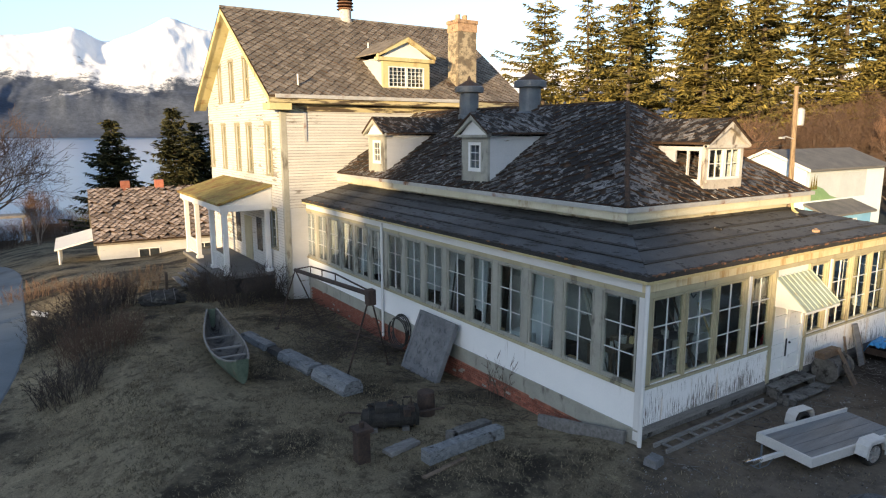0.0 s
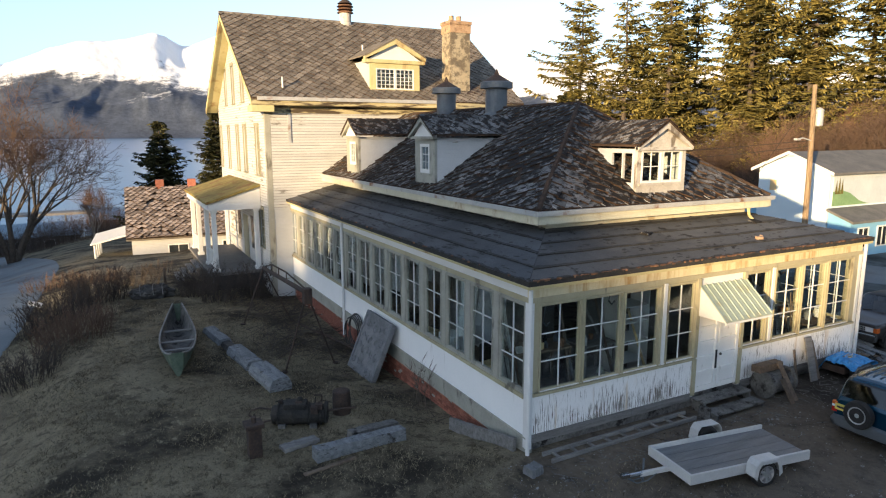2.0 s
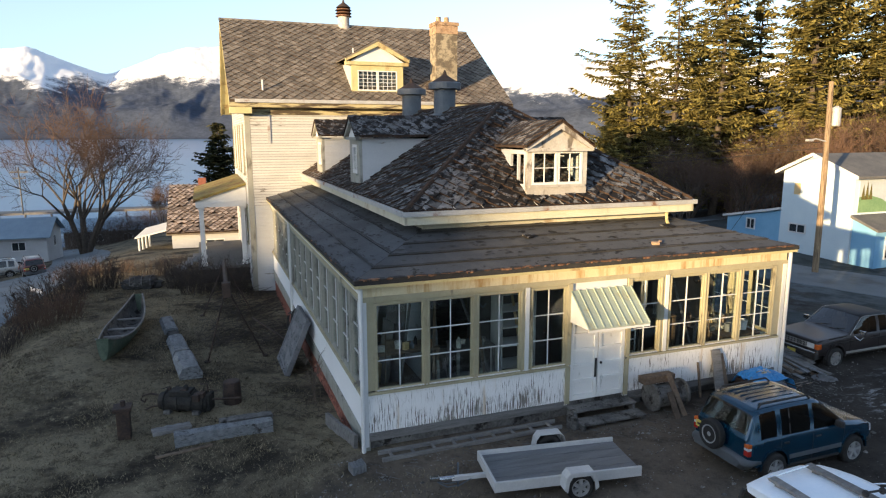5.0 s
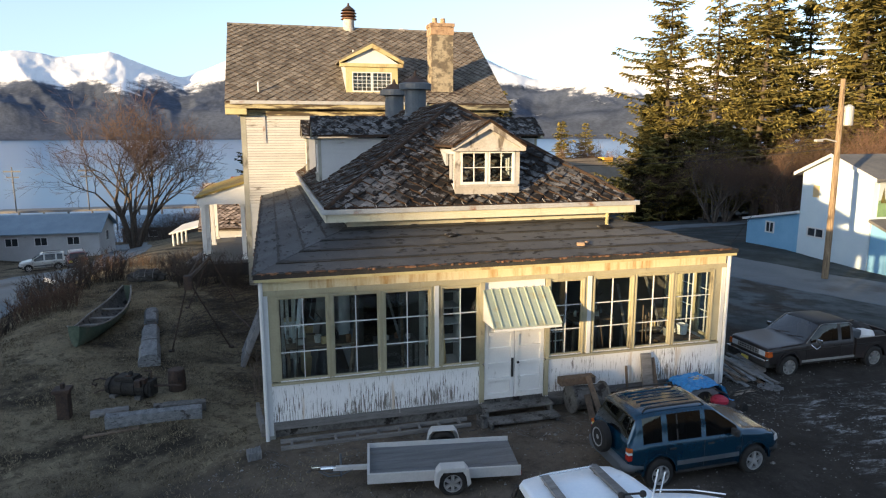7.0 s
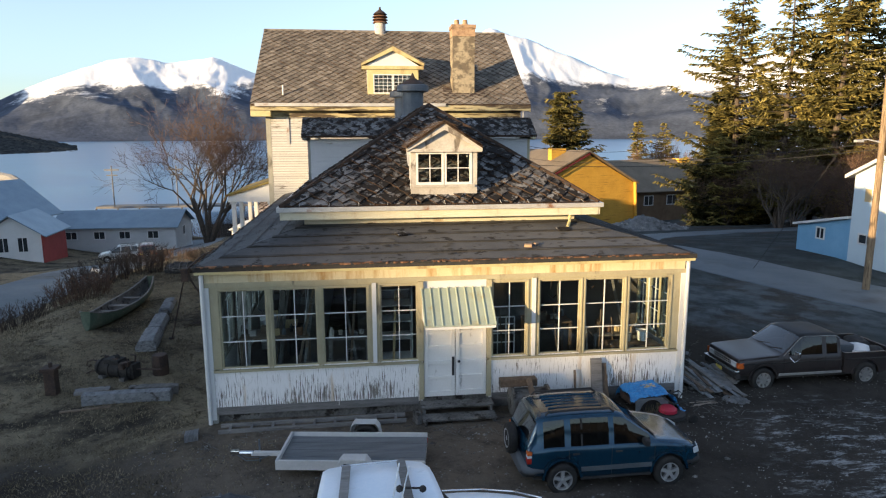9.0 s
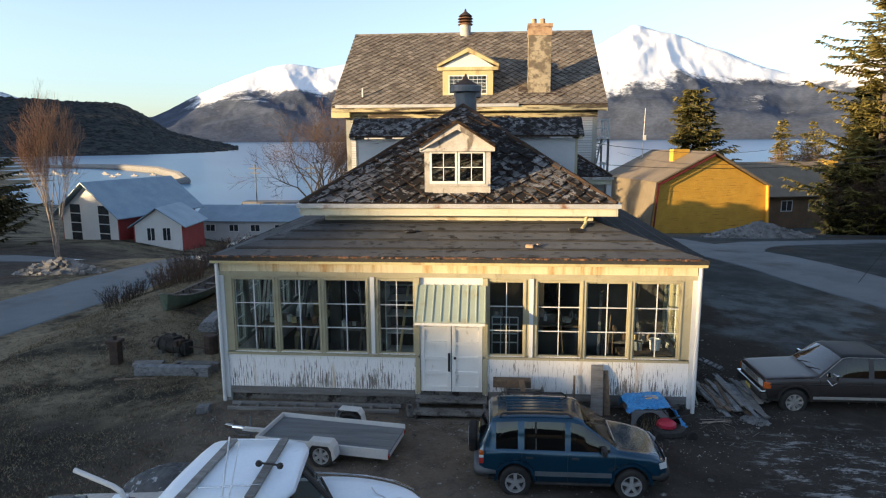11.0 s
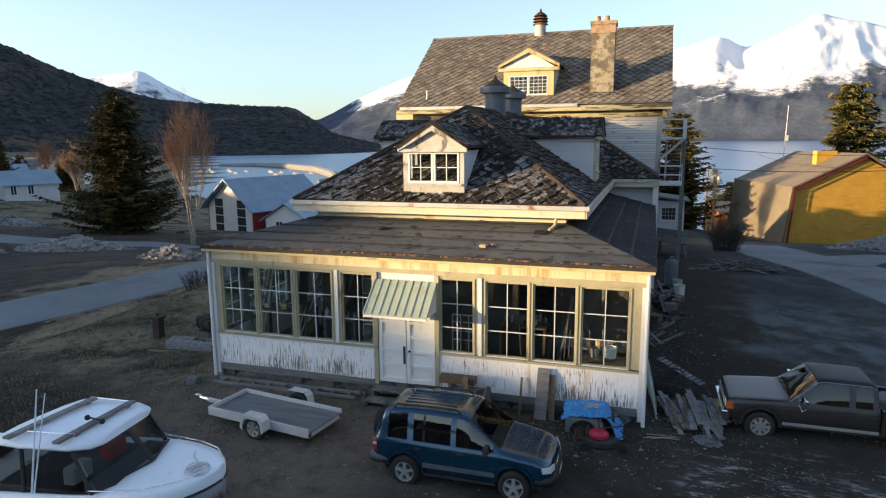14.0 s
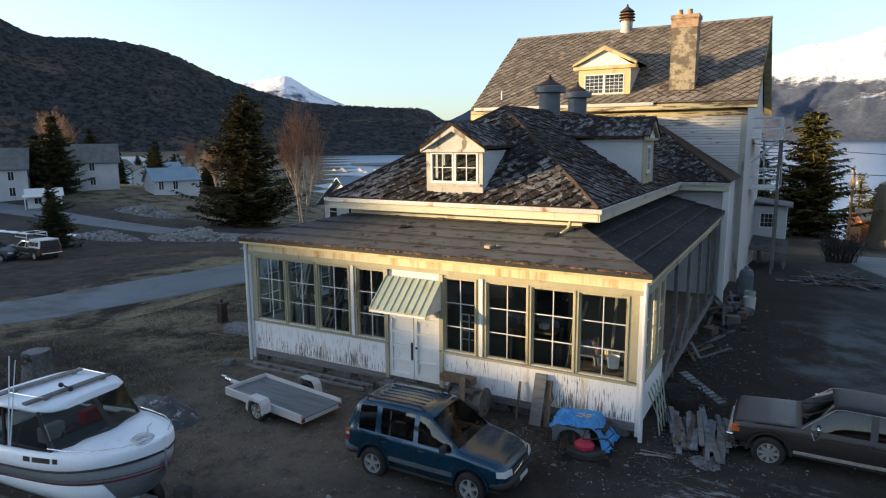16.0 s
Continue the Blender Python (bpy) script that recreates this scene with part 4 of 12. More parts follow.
while z < 12.4:
    lo, hi = MY0 + 0.23, MY1
    if z > 7.9:
        lo = max(lo, EY + (z + 0.134 - EZ + 0.35) / slope)
        hi = min(hi, 2 * TY - EY - (z + 0.134 - EZ + 0.35) / slope)
    runs, at = [], lo
    for a, b, c, d_ in sorted(blocked):
        if c < z + 0.13 and d_ > z:
            if a > at:
                runs.append((at, min(a, hi)))
            at = max(at, b)
    runs.append((at, hi))
    for a, b in runs:
        if b - a > 0.03:
            i0 = len(cv)
            cv += [(MX0 - 0.001 - o, u, zz) for u, o, zz in clap(a, b, z)]
            cf += [tuple(i0 + k for k in reversed(q)) for q in CLAP]
    z += 0.13
me = bpy.data.meshes.new("clapboard_field")
me.from_pydata(cv, [], cf)
me.materials.append(M["siding_board"])
me.materials.append(M["butt_shadow_grime"])
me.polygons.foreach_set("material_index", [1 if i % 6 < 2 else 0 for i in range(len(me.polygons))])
ob = new("clapboard_field", me)
ob.parent = gable_wall
ob["kind"] = "stuff"
bm = BM()
wall_with_holes(bm, "x", MX1 - 0.2, 0.2, MY0, MY1, -2.5, 8.3, [])
prism(bm, [(MX1 - 0.2, MY0, 8.3), (MX1 - 0.2, MY1, 8.3), (MX1 - 0.2, TY, TZ - 0.25)], (0.2, 0, 0))
part("wall", bm, "siding", main_house)
bm = BM()
box(bm, MX0 + 0.2, MX1 - 0.2, MY1 - 0.2, MY1, -2.5, 8.3)
part("wall", bm, "siding", main_house)
bm = BM()
box(bm, MX0 + 0.2, MX1 - 0.2, MY0 + 0.2, MY1 - 0.2, 4.4, 4.5)
box(bm, MX0 + 0.2, MX1 - 0.2, MY0 + 0.2, MY1 - 0.2, 8.0, 8.1)
box(bm, MX0 + 3.0, MX0 + 3.1, MY0 + 0.2, MY1 - 0.2, 0.3, 8.0)
part("storey_floor", bm, "dim_boards", main_house)
for a, b in gable_lo:
    window(main_house, "x", MX0 + 0.06, a, b, 5.05, 7.4, 2, 2, "olive_trim", "trim", 0.07, 0.03, meeting=True)
for a, b in gable_hi:
    window(main_house, "x", MX0 + 0.06, a, b, 8.65, 10.65, 2, 2, "olive_trim", "trim", 0.07, 0.03, meeting=True)
window(main_house, "x", MX0 + 0.06, 20.6, 21.4, 1.55, 3.4, 2, 4, "olive_trim", "white", 0.07, 0.025)
for a, b, z0, z1 in [(a, b, 5.05, 7.4) for a, b in gable_lo] + [(a, b, 8.65, 10.65) for a, b in gable_hi] + [(20.6, 21.4, 1.55, 3.4)]:
    bm = BM()
    casing(bm, "x", MX0 - 0.003, -1, a, b, z0, z1, 0.14, 0.035)
    part("window_casing", bm, "olive_trim", main_house)
# corner boards and frieze
bm = BM()
for x in (MX0, MX1):
    s = -1 if x == MX0 else 1
    box(bm, min(x, x + s * 0.025), max(x, x + s * 0.025), MY0 - 0.025, MY0 + 0.22, -0.9, 8.2)
    box(bm, min(x - s * 0.22, x), max(x - s * 0.22, x), MY0 - 0.025, MY0, -0.9, 8.2)
part("corner_board", bm, "side_trim", main_house)
bm = BM()
box(bm, MX0 - 0.03, MX1 + 0.03, MY0 - 0.05, MY0 - 0.003, 7.95, 8.28)
box(bm, TX0, TX1, EY + 0.02, MY0 - 0.05, 8.28, 8.34)
box(bm, TX0, TX1, EY - 0.03, EY + 0.06, 8.3, 8.56)
part("cornice", bm, "worn_cream", main_house, "weathered yellow cornice under the eave")
bm = BM()
box(bm, TX0 + 0.25, TX1 - 4.6, EY - 0.13, EY - 0.032, 8.5, 8.66)
part("gutter", bm, "gutter", main_house)
bm = BM()
for x in (TX0, TX1 - 0.05):
    for s in (-1, 1):
        ye = TY + s * (TY - EY)
        prism(bm, [(x, ye, EZ - 0.36), (x, TY, TZ - 0.36), (x, TY, TZ - 0.02), (x, ye, EZ - 0.02)], (0.05, 0, 0))
for s, x in ((0.5, MX0), (-0.5, MX1)):
    for k in (-1, 1):
        ye = TY + k * (TY - EY)
        xa, xb = (TX0, MX0) if s > 0 else (MX1, TX1)
        prism(bm, [(xa + 0.05, ye, EZ - 0.3), (xa + 0.05, TY, TZ - 0.3), (xa + 0.05, TY, TZ - 0.22), (xa + 0.05, ye, EZ - 0.22)], (xb - xa - 0.05, 0, 0))
box(bm, TX0, MX0 + 0.3, EY - 0.02, MY0 + 0.35, 8.0, 8.28)
part("bargeboard", bm, "cream", main_house, "pale yellow raking trim of the gable")
# roof boards and shingles
bm = BM()
for s in (-1, 1):
    ye = TY + s * (TY - EY)
    prism(bm, [(TX0, ye, EZ - 0.1), (TX0, TY, TZ - 0.1), (TX0, TY, TZ), (TX0, ye, EZ)], (TX1 - TX0, 0, 0))
part("roof", bm, "moss", main_house)
pf = Plane((TX0, EY, EZ), (1, 0, 0), (0, TY - EY, TZ - EZ))
LV = math.hypot(TY - EY, TZ - EZ)
shingled("shingle", [(pf, [(0, 0), (TX1 - TX0, 0), (TX1 - TX0, LV), (0, LV)])], main_house, "shingle", "shingle", 0.46, 0.46, 0.014, random.Random(1), tip=0.05)
bm = BM()
prism(bm, [(TX0 - 0.02, TY - 0.14, TZ - 0.06), (TX0 - 0.02, TY, TZ + 0.07), (TX0 - 0.02, TY + 0.14, TZ - 0.06)], (TX1 - TX0 + 0.04, 0, 0))
part("ridge_cap", bm, "shingle", main_house)
# attic dormer
bm = BM()
DX0, DX1, DY, DZ, DPK, DEV = 4.3, 7.0, 19.62, 9.15, 11.6, 10.62
box(bm, DX0, 4.62, DY, DY + 0.12, DZ, 10.45)
box(bm, 6.68, DX1, DY, DY + 0.12, DZ, 10.45)
box(bm, 4.62, 6.68, DY, DY + 0.12, 10.2, 10.45)
box(bm, 4.62, 6.68, DY, DY + 0.12, DZ - 0.1, 9.2)
prism(bm, [(DX0 - 0.28, DY - 0.1, 10.45), (DX1 + 0.28, DY - 0.1, 10.45), (DX1 + 0.28, DY - 0.1, 10.62), (DX0 - 0.28, DY - 0.1, 10.62)], (0, 0.4, 0))
prism(bm, [(DX0 - 0.3, DY - 0.16, 10.62), (DX0 - 0.3, DY - 0.16, 10.76), (5.65, DY - 0.16, DPK + 0.02), (DX1 + 0.3, DY - 0.16, 10.76), (DX1 + 0.3, DY - 0.16, 10.62), (5.65, DY - 0.16, DPK - 0.22)], (0, 0.22, 0))
dormer = part("dormer", bm, "cream", main_house, "yellow-trimmed attic dormer with pediment")
bm = BM()
prism(bm, [(DX0 - 0.1, DY, 10.6), (DX1 + 0.1, DY, 10.6), (5.65, DY, DPK - 0.14)], (0, 0.1, 0))
part("pediment", bm, "white", dormer)
bm = BM()
for x in (DX0, DX1 - 0.1):
    prism(bm, [(x, DY + 0.12, DZ - 0.05), (x, DY + 0.12, 10.6), (x, 22.1, 10.6)], (0.1, 0, 0))
part("cheek", bm, "siding", dormer)
bm = BM()
for s in (-1, 1):
    prism(bm, [(5.65, DY - 0.18, DPK + 0.02), (5.65 + s * 1.66, DY - 0.18, 10.74), (5.65 + s * 1.66, DY - 0.18, 10.80), (5.65, DY - 0.18, DPK + 0.09)], (0, 3.6, 0))
part("dormer_roof", bm, "shingle", dormer)
for a, b in ((4.62, 5.64), (5.66, 6.68)):
    window(dormer, "y", DY, a, b, 9.2, 10.2, 4, 5, "white", "white", 0.05, 0.02)
# chimney
bm = BM()
box(bm, 8.87, 10.05, 19.75, 20.7, 8.9, 12.2)
chimney = part("chimney", bm, "chimney", main_house, "tall patched brick chimney with crumbling mortar")
bm = BM()
box(bm, 8.84, 10.08, 19.72, 20.73, 12.2, 12.62)
box(bm, 8.80, 10.12, 19.68, 20.77, 12.62, 12.8)
part("chimney_top", bm, "faded_brick", chimney)
for x in (9.15, 9.6):
    bm = BM()
    lathe(bm, [(0.15, 12.8), (0.13, 13.1), (0.1, 13.1)], (x, 20.2, 0), 12)
    part("chimney_pot", bm, "faded_brick", chimney)
bm = BM()
prism(bm, [(8.3, 19.4, 8.98), (10.7, 19.4, 8.98), (10.6, 20.2, 9.55), (8.4, 20.2, 9.55)], (0, 0, 0.03))
part("flashing", bm, "rusty", chimney)


def ventilator(parent, x, y, z, r, h, label, mat="metal", louvres=False):
    bm = BM()
    lathe(bm, [(r * 1.15, z - 0.5), (r * 1.15, z), (r, z + 0.06), (r, z + h)], (x, y, 0), 24)
    v = part("roof_ventilator", bm, mat, parent, label)
    bm = BM()
    if louvres:
        for k in range(3):
            lathe(bm, [(r * 0.9, z + h + k * 0.17), (r * 1.45, z + h + k * 0.17), (r * 1.2, z + h + 0.08 + k * 0.17), (r * 0.8, z + h + 0.1 + k * 0.17)], (x, y, 0), 24)
        part("louvre", bm, "rusty_brown", v)
        bm = BM()
        top = z + h + 0.5
        lathe(bm, [(r * 1.3, top), (r * 0.9, top + 0.12), (0.08, top + 0.28), (0.05, top + 0.42), (0.01, top + 0.45)], (x, y, 0), 24)
    else:
        top = z + h
        lathe(bm, [(r * 1.0, top - 0.02), (r * 1.5, top), (r * 1.5, top + 0.22), (r * 1.35, top + 0.25)], (x, y, 0), 28)
        part("brim", bm, mat, v)
        bm = BM()
        lathe(bm, [(r * 1.32, top + 0.25), (r * 0.7, top + 0.40), (0.1, top + 0.52), (0.06, top + 0.62), (0.02, top + 0.72)], (x, y, 0), 28)
    part("cap", bm, "rusty", v, "rust-brown conical cap")


ventilator(main_house, 5.25, 25.6, 13.2, 0.33, 0.55, "cylindrical metal roof ventilator with rusty louvres", "weathered_white", True)

# -- wing --
wing = thing("house_wing", "low hipped wing with dark lichened roof and dormers", "house")
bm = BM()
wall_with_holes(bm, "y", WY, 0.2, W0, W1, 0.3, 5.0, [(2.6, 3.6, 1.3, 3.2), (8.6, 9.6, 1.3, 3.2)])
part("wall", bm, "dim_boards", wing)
bm = BM()
box(bm, W0, W0 + 0.2, WY + 0.2, MY0 - 0.003, -0.5, 5.0)
box(bm, W1 - 0.2, W1, WY + 0.2, 14.4, -0.5, 5.0)
box(bm, W1, 12.2, 14.4, 14.6, -0.5, 5.0)
box(bm, 12.0, 12.2, 14.6, MY0 - 0.003, -0.5, 5.0)
part("wall", bm, "siding", wing)
bm = BM()
box(bm, W0 - 0.03, W1 + 0.03, WY - 0.03, WY - 0.003, 4.5, 4.98)
box(bm, W0 - 0.03, W0 - 0.003, WY, MY0, 4.5, 4.98)
box(bm, W1 + 0.003, W1 + 0.03, WY, 14.4, 4.5, 4.98)
part("frieze", bm, "pale_cream", wing, "cream painted band between the two roofs")
bm = BM()
box(bm, H0, H1, HY, WY, 4.80, 4.86)
box(bm, H0, W0, WY, MY0, 4.80, 4.86)
box(bm, W1, H1, WY, 14.0, 4.80, 4.86)
box(bm, H0, H1, HY - 0.03, HY + 0.02, 4.78, 5.05)
box(bm, H0 - 0.03, H0 + 0.02, HY - 0.03, MY0, 4.78, 5.05)
box(bm, H1 - 0.02, H1 + 0.03, HY - 0.03, 14.0, 4.78, 5.05)
box(bm, H1 + 0.03, 12.45, 13.95, 14.0, 4.78, 5.05)
box(bm, H1, 12.4, 14.0, 14.4, 4.80, 4.86)
part("eave_board", bm, "pale_cream", wing)
bm = BM()
box(bm, H0 - 0.10, H1 + 0.10, HY - 0.12, HY - 0.035, 5.0, 5.12)
box(bm, H0 - 0.12, H0 - 0.035, HY - 0.03, MY0, 5.0, 5.12)
box(bm, H1 + 0.035, H1 + 0.12, HY - 0.03, 13.95, 5.0, 5.12)
box(bm, H1 + 0.12, 12.5, 13.86, 13.945, 5.0, 5.12)
part("gutter", bm, "gutter", wing, "pale metal gutter with rust spots")
# roof boards
bm = BM()
def face(bm, *p):
    bm.faces.new([bm.verts.new(q) for q in p])
BX = 12.45
face(bm, (H0, HY, HZ), (H1, HY, HZ), (RX, RY, RZ))
face(bm, (H0, MY0, HZ), (H0, HY, HZ), (RX, RY, RZ), (RX, MY0, RZ))
face(bm, (H1, HY, HZ), (H1, 14.0, HZ), (RX, 14.0 + (H1 - RX), RZ), (RX, RY, RZ))
face(bm, (H1, 14.0, HZ), (BX, 14.0, HZ), (8.0, 14.0 + 4.43, RZ), (RX, 14.0 + 4.43, RZ))
face(bm, (BX, 14.0, HZ), (BX, MY0, HZ), (8.0, MY0, RZ), (8.0, 18.43, RZ))
face(bm, (RX, 18.43, RZ), (8.0, 18.43, RZ), (8.0, MY0, RZ), (RX, MY0, RZ))
part("roof", bm, "moss", wing)
sf = Plane((H0, HY, HZ), (1, 0, 0), (0, RY - HY, RZ - HZ))
LF = math.hypot(RY - HY, RZ - HZ)
sl = Plane((H0, MY0, HZ), (0, -1, 0), (RX - H0, 0, RZ - HZ))
LS = math.hypot(RX - H0, RZ - HZ)
sr = Plane((H1, HY, HZ), (0, 1, 0), (RX - H1, 0, RZ - HZ))
sb = Plane((H1, 14.0, HZ), (1, 0, 0), (0, 4.43, RZ - HZ))
LB = math.hypot(4.43, RZ - HZ)
wing_planes = [
    (sf, [(0, 0), (H1 - H0, 0), (RX - H0, LF)]),
    (sl, [(0, 0), (MY0 - HY, 0), (MY0 - RY, LS), (0, LS)]),
    (sr, [(0, 0), (14.0 - HY, 0), (14.0 + 4.43 - HY, LS), (RY - HY, LS)]),
    (sb, [(0, 0), (BX - H1, 0), (8.0 - H1, LB), (RX - H1, LB)]),
]
shingled("slate", wing_planes, wing, "slate", "slate_piece", 0.42, 0.42, 0.016, random.Random(2), near=lambda c: c.y < 6.0 and c.x > 2.0, limit=300, wild=2.3, tip=0.06, miss=0.05)
bm = BM()
for a, b in (((H0, HY, HZ), (RX, RY, RZ)), ((H1, HY, HZ), (RX, RY, RZ)), ((RX, RY, RZ), (RX, 18.4, RZ)), ((BX, 14.0, HZ), (8.0, 18.43, RZ))):
    a, b = Vector(a), Vector(b)
    k = 14
    tube(bm, [a.lerp(b, i / k) + Vector((rng.uniform(-.02, .02), rng.uniform(-.02, .02), 0.02 + rng.uniform(-.015, .015))) for i in range(k + 1)], 0.075, 6)
part("ridge_cap", bm, "moss", wing, "mossy hip and ridge caps")
ventilator(wing, 5.95, 10.7, 7.75, 0.42, 0.98, "squat grey metal roof ventilator with wide brim")
ventilator(wing, 5.85, 14.6, 7.75, 0.42, 0.98, "squat grey metal roof ventilator with wide brim")


def small_dormer(parent, m, w, zb, ze, zp, back, win, over=0.2, face_mat="trim", gable_mat="white", side_window=False, label="", roof_mat="slate"):
    """A gabled dormer that looks along -y of m; w half width; zb base, ze eave, zp peak; back: how far its roof reaches."""
    u0, u1, z0, z1 = win
    bm = BM()
    box(bm, -w, u0, 0, 0.1, zb, ze)
    box(bm, u1, w, 0, 0.1, zb, ze)
    box(bm, u0, u1, 0, 0.1, z1, ze)
    box(bm, u0, u1, 0, 0.1, zb, z0)
    bmesh.ops.remove_doubles(bm, verts=bm.verts[:], dist=0.0005)
    box(bm, u0 - 0.08, u1 + 0.08, -0.05, -0.002, z0 - 0.07, z0 - 0.01)
    box(bm, -w - 0.12, w + 0.12, -0.12, -0.003, ze - 0.04, ze + 0.05)
    prism(bm, [(-w - over, -0.16, ze - 0.02), (-w - over, -0.16, ze + 0.1), (0, -0.16, zp), (w + over, -0.16, ze + 0.1), (w + over, -0.16, ze - 0.02), (0, -0.16, zp - 0.2)], (0, 0.12, 0))
    d = part("dormer", bm, face_mat, parent, label)
    d.matrix_local = parent.matrix_world.inverted() @ m
    bm = BM()
    prism(bm, [(-w - 0.02, -0.03, ze + 0.05), (w + 0.02, -0.03, ze + 0.05), (0, -0.03, zp - 0.12)], (0, 0.1, 0))
    part("pediment", bm, gable_mat, d)
    bm = BM()
    for x in (-w, w - 0.08):
        if side_window and x < 0:
            box(bm, x, x + 0.08, 0.1, 0.2, zb, ze)
            box(bm, x, x + 0.08, 0.2, 1.0, ze - 0.12, ze)
            box(bm, x, x + 0.08, 0.2, 1.0, zb, zb + 0.42)
            box(bm, x, x + 0.08, 0.55, 0.6, zb + 0.42, ze - 0.12)
            prism(bm, [(x, 1.0, zb), (x, 1.0, ze), (x, back, ze)], (0.08, 0, 0))
        else:
            prism(bm, [(x, 0.1, zb), (x, 0.1, ze), (x, back, ze)], (0.08, 0, 0))
    part("cheek", bm, "siding", d)
    bm = BM()
    sides = []
    for s in (-1, 1):
        prism(bm, [(0, -0.2, zp - 0.02), (s * (w + over), -0.2, ze + 0.06), (s * (w + over), -0.2, ze + 0.11), (0, -0.2, zp + 0.03)], (0, back + 0.2, 0))
    bmesh.ops.recalc_face_normals(bm, faces=bm.faces[:])
    part("dormer_roof", bm, "moss", d)
    bm = BM()
    face(bm, (-w + 0.1, 0.1, zb + 0.02), (w - 0.1, 0.1, zb + 0.02), (w - 0.1, 2.0, zb + 1.0), (-w + 0.1, 2.0, zb + 1.0))
    part("lining", bm, "dark", d)
    R = m.to_3x3()
    run = math.hypot(w + over, zp - ze - 0.08)
    pls = []
    for s in (-1, 1):
        o = m @ Vector((s * (w + over), -0.2 if s < 0 else back, ze + 0.11))
        u = R @ Vector((0, 1 if s < 0 else -1, 0))
        v = R @ Vector((-s * (w + over), 0, zp - ze - 0.08))
        pl = Plane(o, u, v)
        if pl.n.z < 0:
            o = m @ Vector((s * (w + over), back if s < 0 else -0.2, ze + 0.11))
            pl = Plane(o, -u, v)
        pls.append((pl, [(0, 0), (back + 0.2, 0), (back + 0.2, run), (0, run)]))
    holder = shingled("slate", pls, parent, roof_mat, roof_mat, 0.42, 0.42, 0.014, random.Random(7), lift=0.008)
    return d


fd = small_dormer(wing, pose(6.1, 2.3, 0), 0.93, 5.25, 6.6, 7.36, 3.05, (-0.78, 0.78, 5.66, 6.56), 0.12, "weathered_white", "weathered_white", True, "weathered white front dormer with paired sashes")
for a, b in ((-0.78, -0.01), (0.01, 0.78)):
    window(fd, "y", 0.0, a, b, 5.66, 6.56, 2, 2, "white", "white", 0.055, 0.022)
for y in (8.9, 15.95):
    d = small_dormer(wing, pose(1.95, y, 0, 0, 0, -90), 0.74, 5.25, 6.88, 7.62, 3.9, (-0.36, 0.36, 5.7, 6.68), 0.24, "side_trim", "white", False, "small gabled dormer with grey-green trim")
    window(d, "y", 0.02, -0.36, 0.36, 5.7, 6.68, 2, 3, "white", "white", 0.1, 0.02)
d = small_dormer(wing, pose(10.2, 9.3, 0, 0, 0, 90), 0.74, 5.25, 6.88, 7.62, 3.9, (-0.36, 0.36, 5.7, 6.68), 0.24, "trim", "white", False, "small gabled dormer with grey-green trim")
window(d, "y", 0.02, -0.36, 0.36, 5.7, 6.68, 2, 3, "white", "white", 0.1, 0.02)

# short posts standing on the main roof, a loose white strip on the wall
for x, y, z0, z1 in ((-0.06, 19.53, 9.02, 9.6), (5.08, 22.58, 11.1, 11.65)):
    bm = BM()
    tube(bm, [(x, y, z0), (x, y, z1)], 0.04, 8)
    part("roof_post", bm, "white", main_house)
bm = BM()
box(bm, 0.06, 0.2, MY0 - 0.06, MY0 - 0.026, 6.6, 7.94)
part("wall_strip", bm, "gutter", main_house)
# -- glazed porch --
porch = thing("sun_porch", "glazed wraparound sun porch with peeling white paint", "porch")
FW = [(0.33, 1.44), (1.56, 2.645), (2.775, 3.885), (4.19, 5.12), (7.02, 7.93), (8.25, 9.345), (9.465, 10.53), (10.65, 11.78)]
SW = [(0.22 + 1.305 * k, 1.22 + 1.305 * k) for k in range(15)]
WZ0, WZ1 = 1.385, 3.37
bm = BM()
wall_with_holes(bm, "y", 0.0, 0.12, X0 + 0.07, X1 - 0.07, 0.42, 1.36, [(5.24, 6.9, 0.3, 1.4)])
part("wall", bm, "peeling", porch, "white boards with long streaks of peeling paint")
bm = BM()
wall_with_holes(bm, "y", 0.0, 0.12, X0 + 0.07, X1 - 0.07, 1.36, 3.45, [(a, b, WZ0, WZ1) for a, b in FW] + [(5.24, 6.9, 1.3, 3.5)])
part("window_wall", bm, "trim", porch, "olive-grey window framing")
bm = BM()
box(bm, X0, X0 + 0.12, 0.125, MY0 - 0.03, 0.25, 1.30)
part("wall", bm, "white_panel", porch, "smooth white panels under the side windows")
bm = BM()
wall_with_holes(bm, "x", X0, 0.12, 0.14, MY0 - 0.03, 1.30, 3.45, [(a, b, WZ0 - 0.03, WZ1) for a, b in SW])
part("window_wall", bm, "side_trim", porch)
RB = 2.7
bm = BM()
box(bm, X1 - 0.12, X1, 0.125, RB, 0.3, 1.36)
part("wall", bm, "white_panel", porch)
bm = BM()
RW = [(0.3, 0.95), (1.1, 1.75), (1.9, 2.55)]
wall_with_holes(bm, "x", X1 - 0.12, 0.12, 0.14, RB, 1.36, 3.45, [(a, b, WZ0, WZ1) for a, b in RW])
part("window_wall", bm, "trim", porch)
for a, b in FW:
    window(porch, "y", 0.035, a, b, WZ0, WZ1, 2, 3, "trim", "white", 0.036, 0.02)
for a, b in SW:
    window(porch, "x", X0 + 0.03, a, b, WZ0 - 0.03, WZ1, 2, 3, "side_trim", "white", 0.045, 0.02)
for a, b in RW:
    window(porch, "x", X1 - 0.02, a, b, WZ0, WZ1, 2, 3, "trim", "white", 0.045, 0.02, out=1)
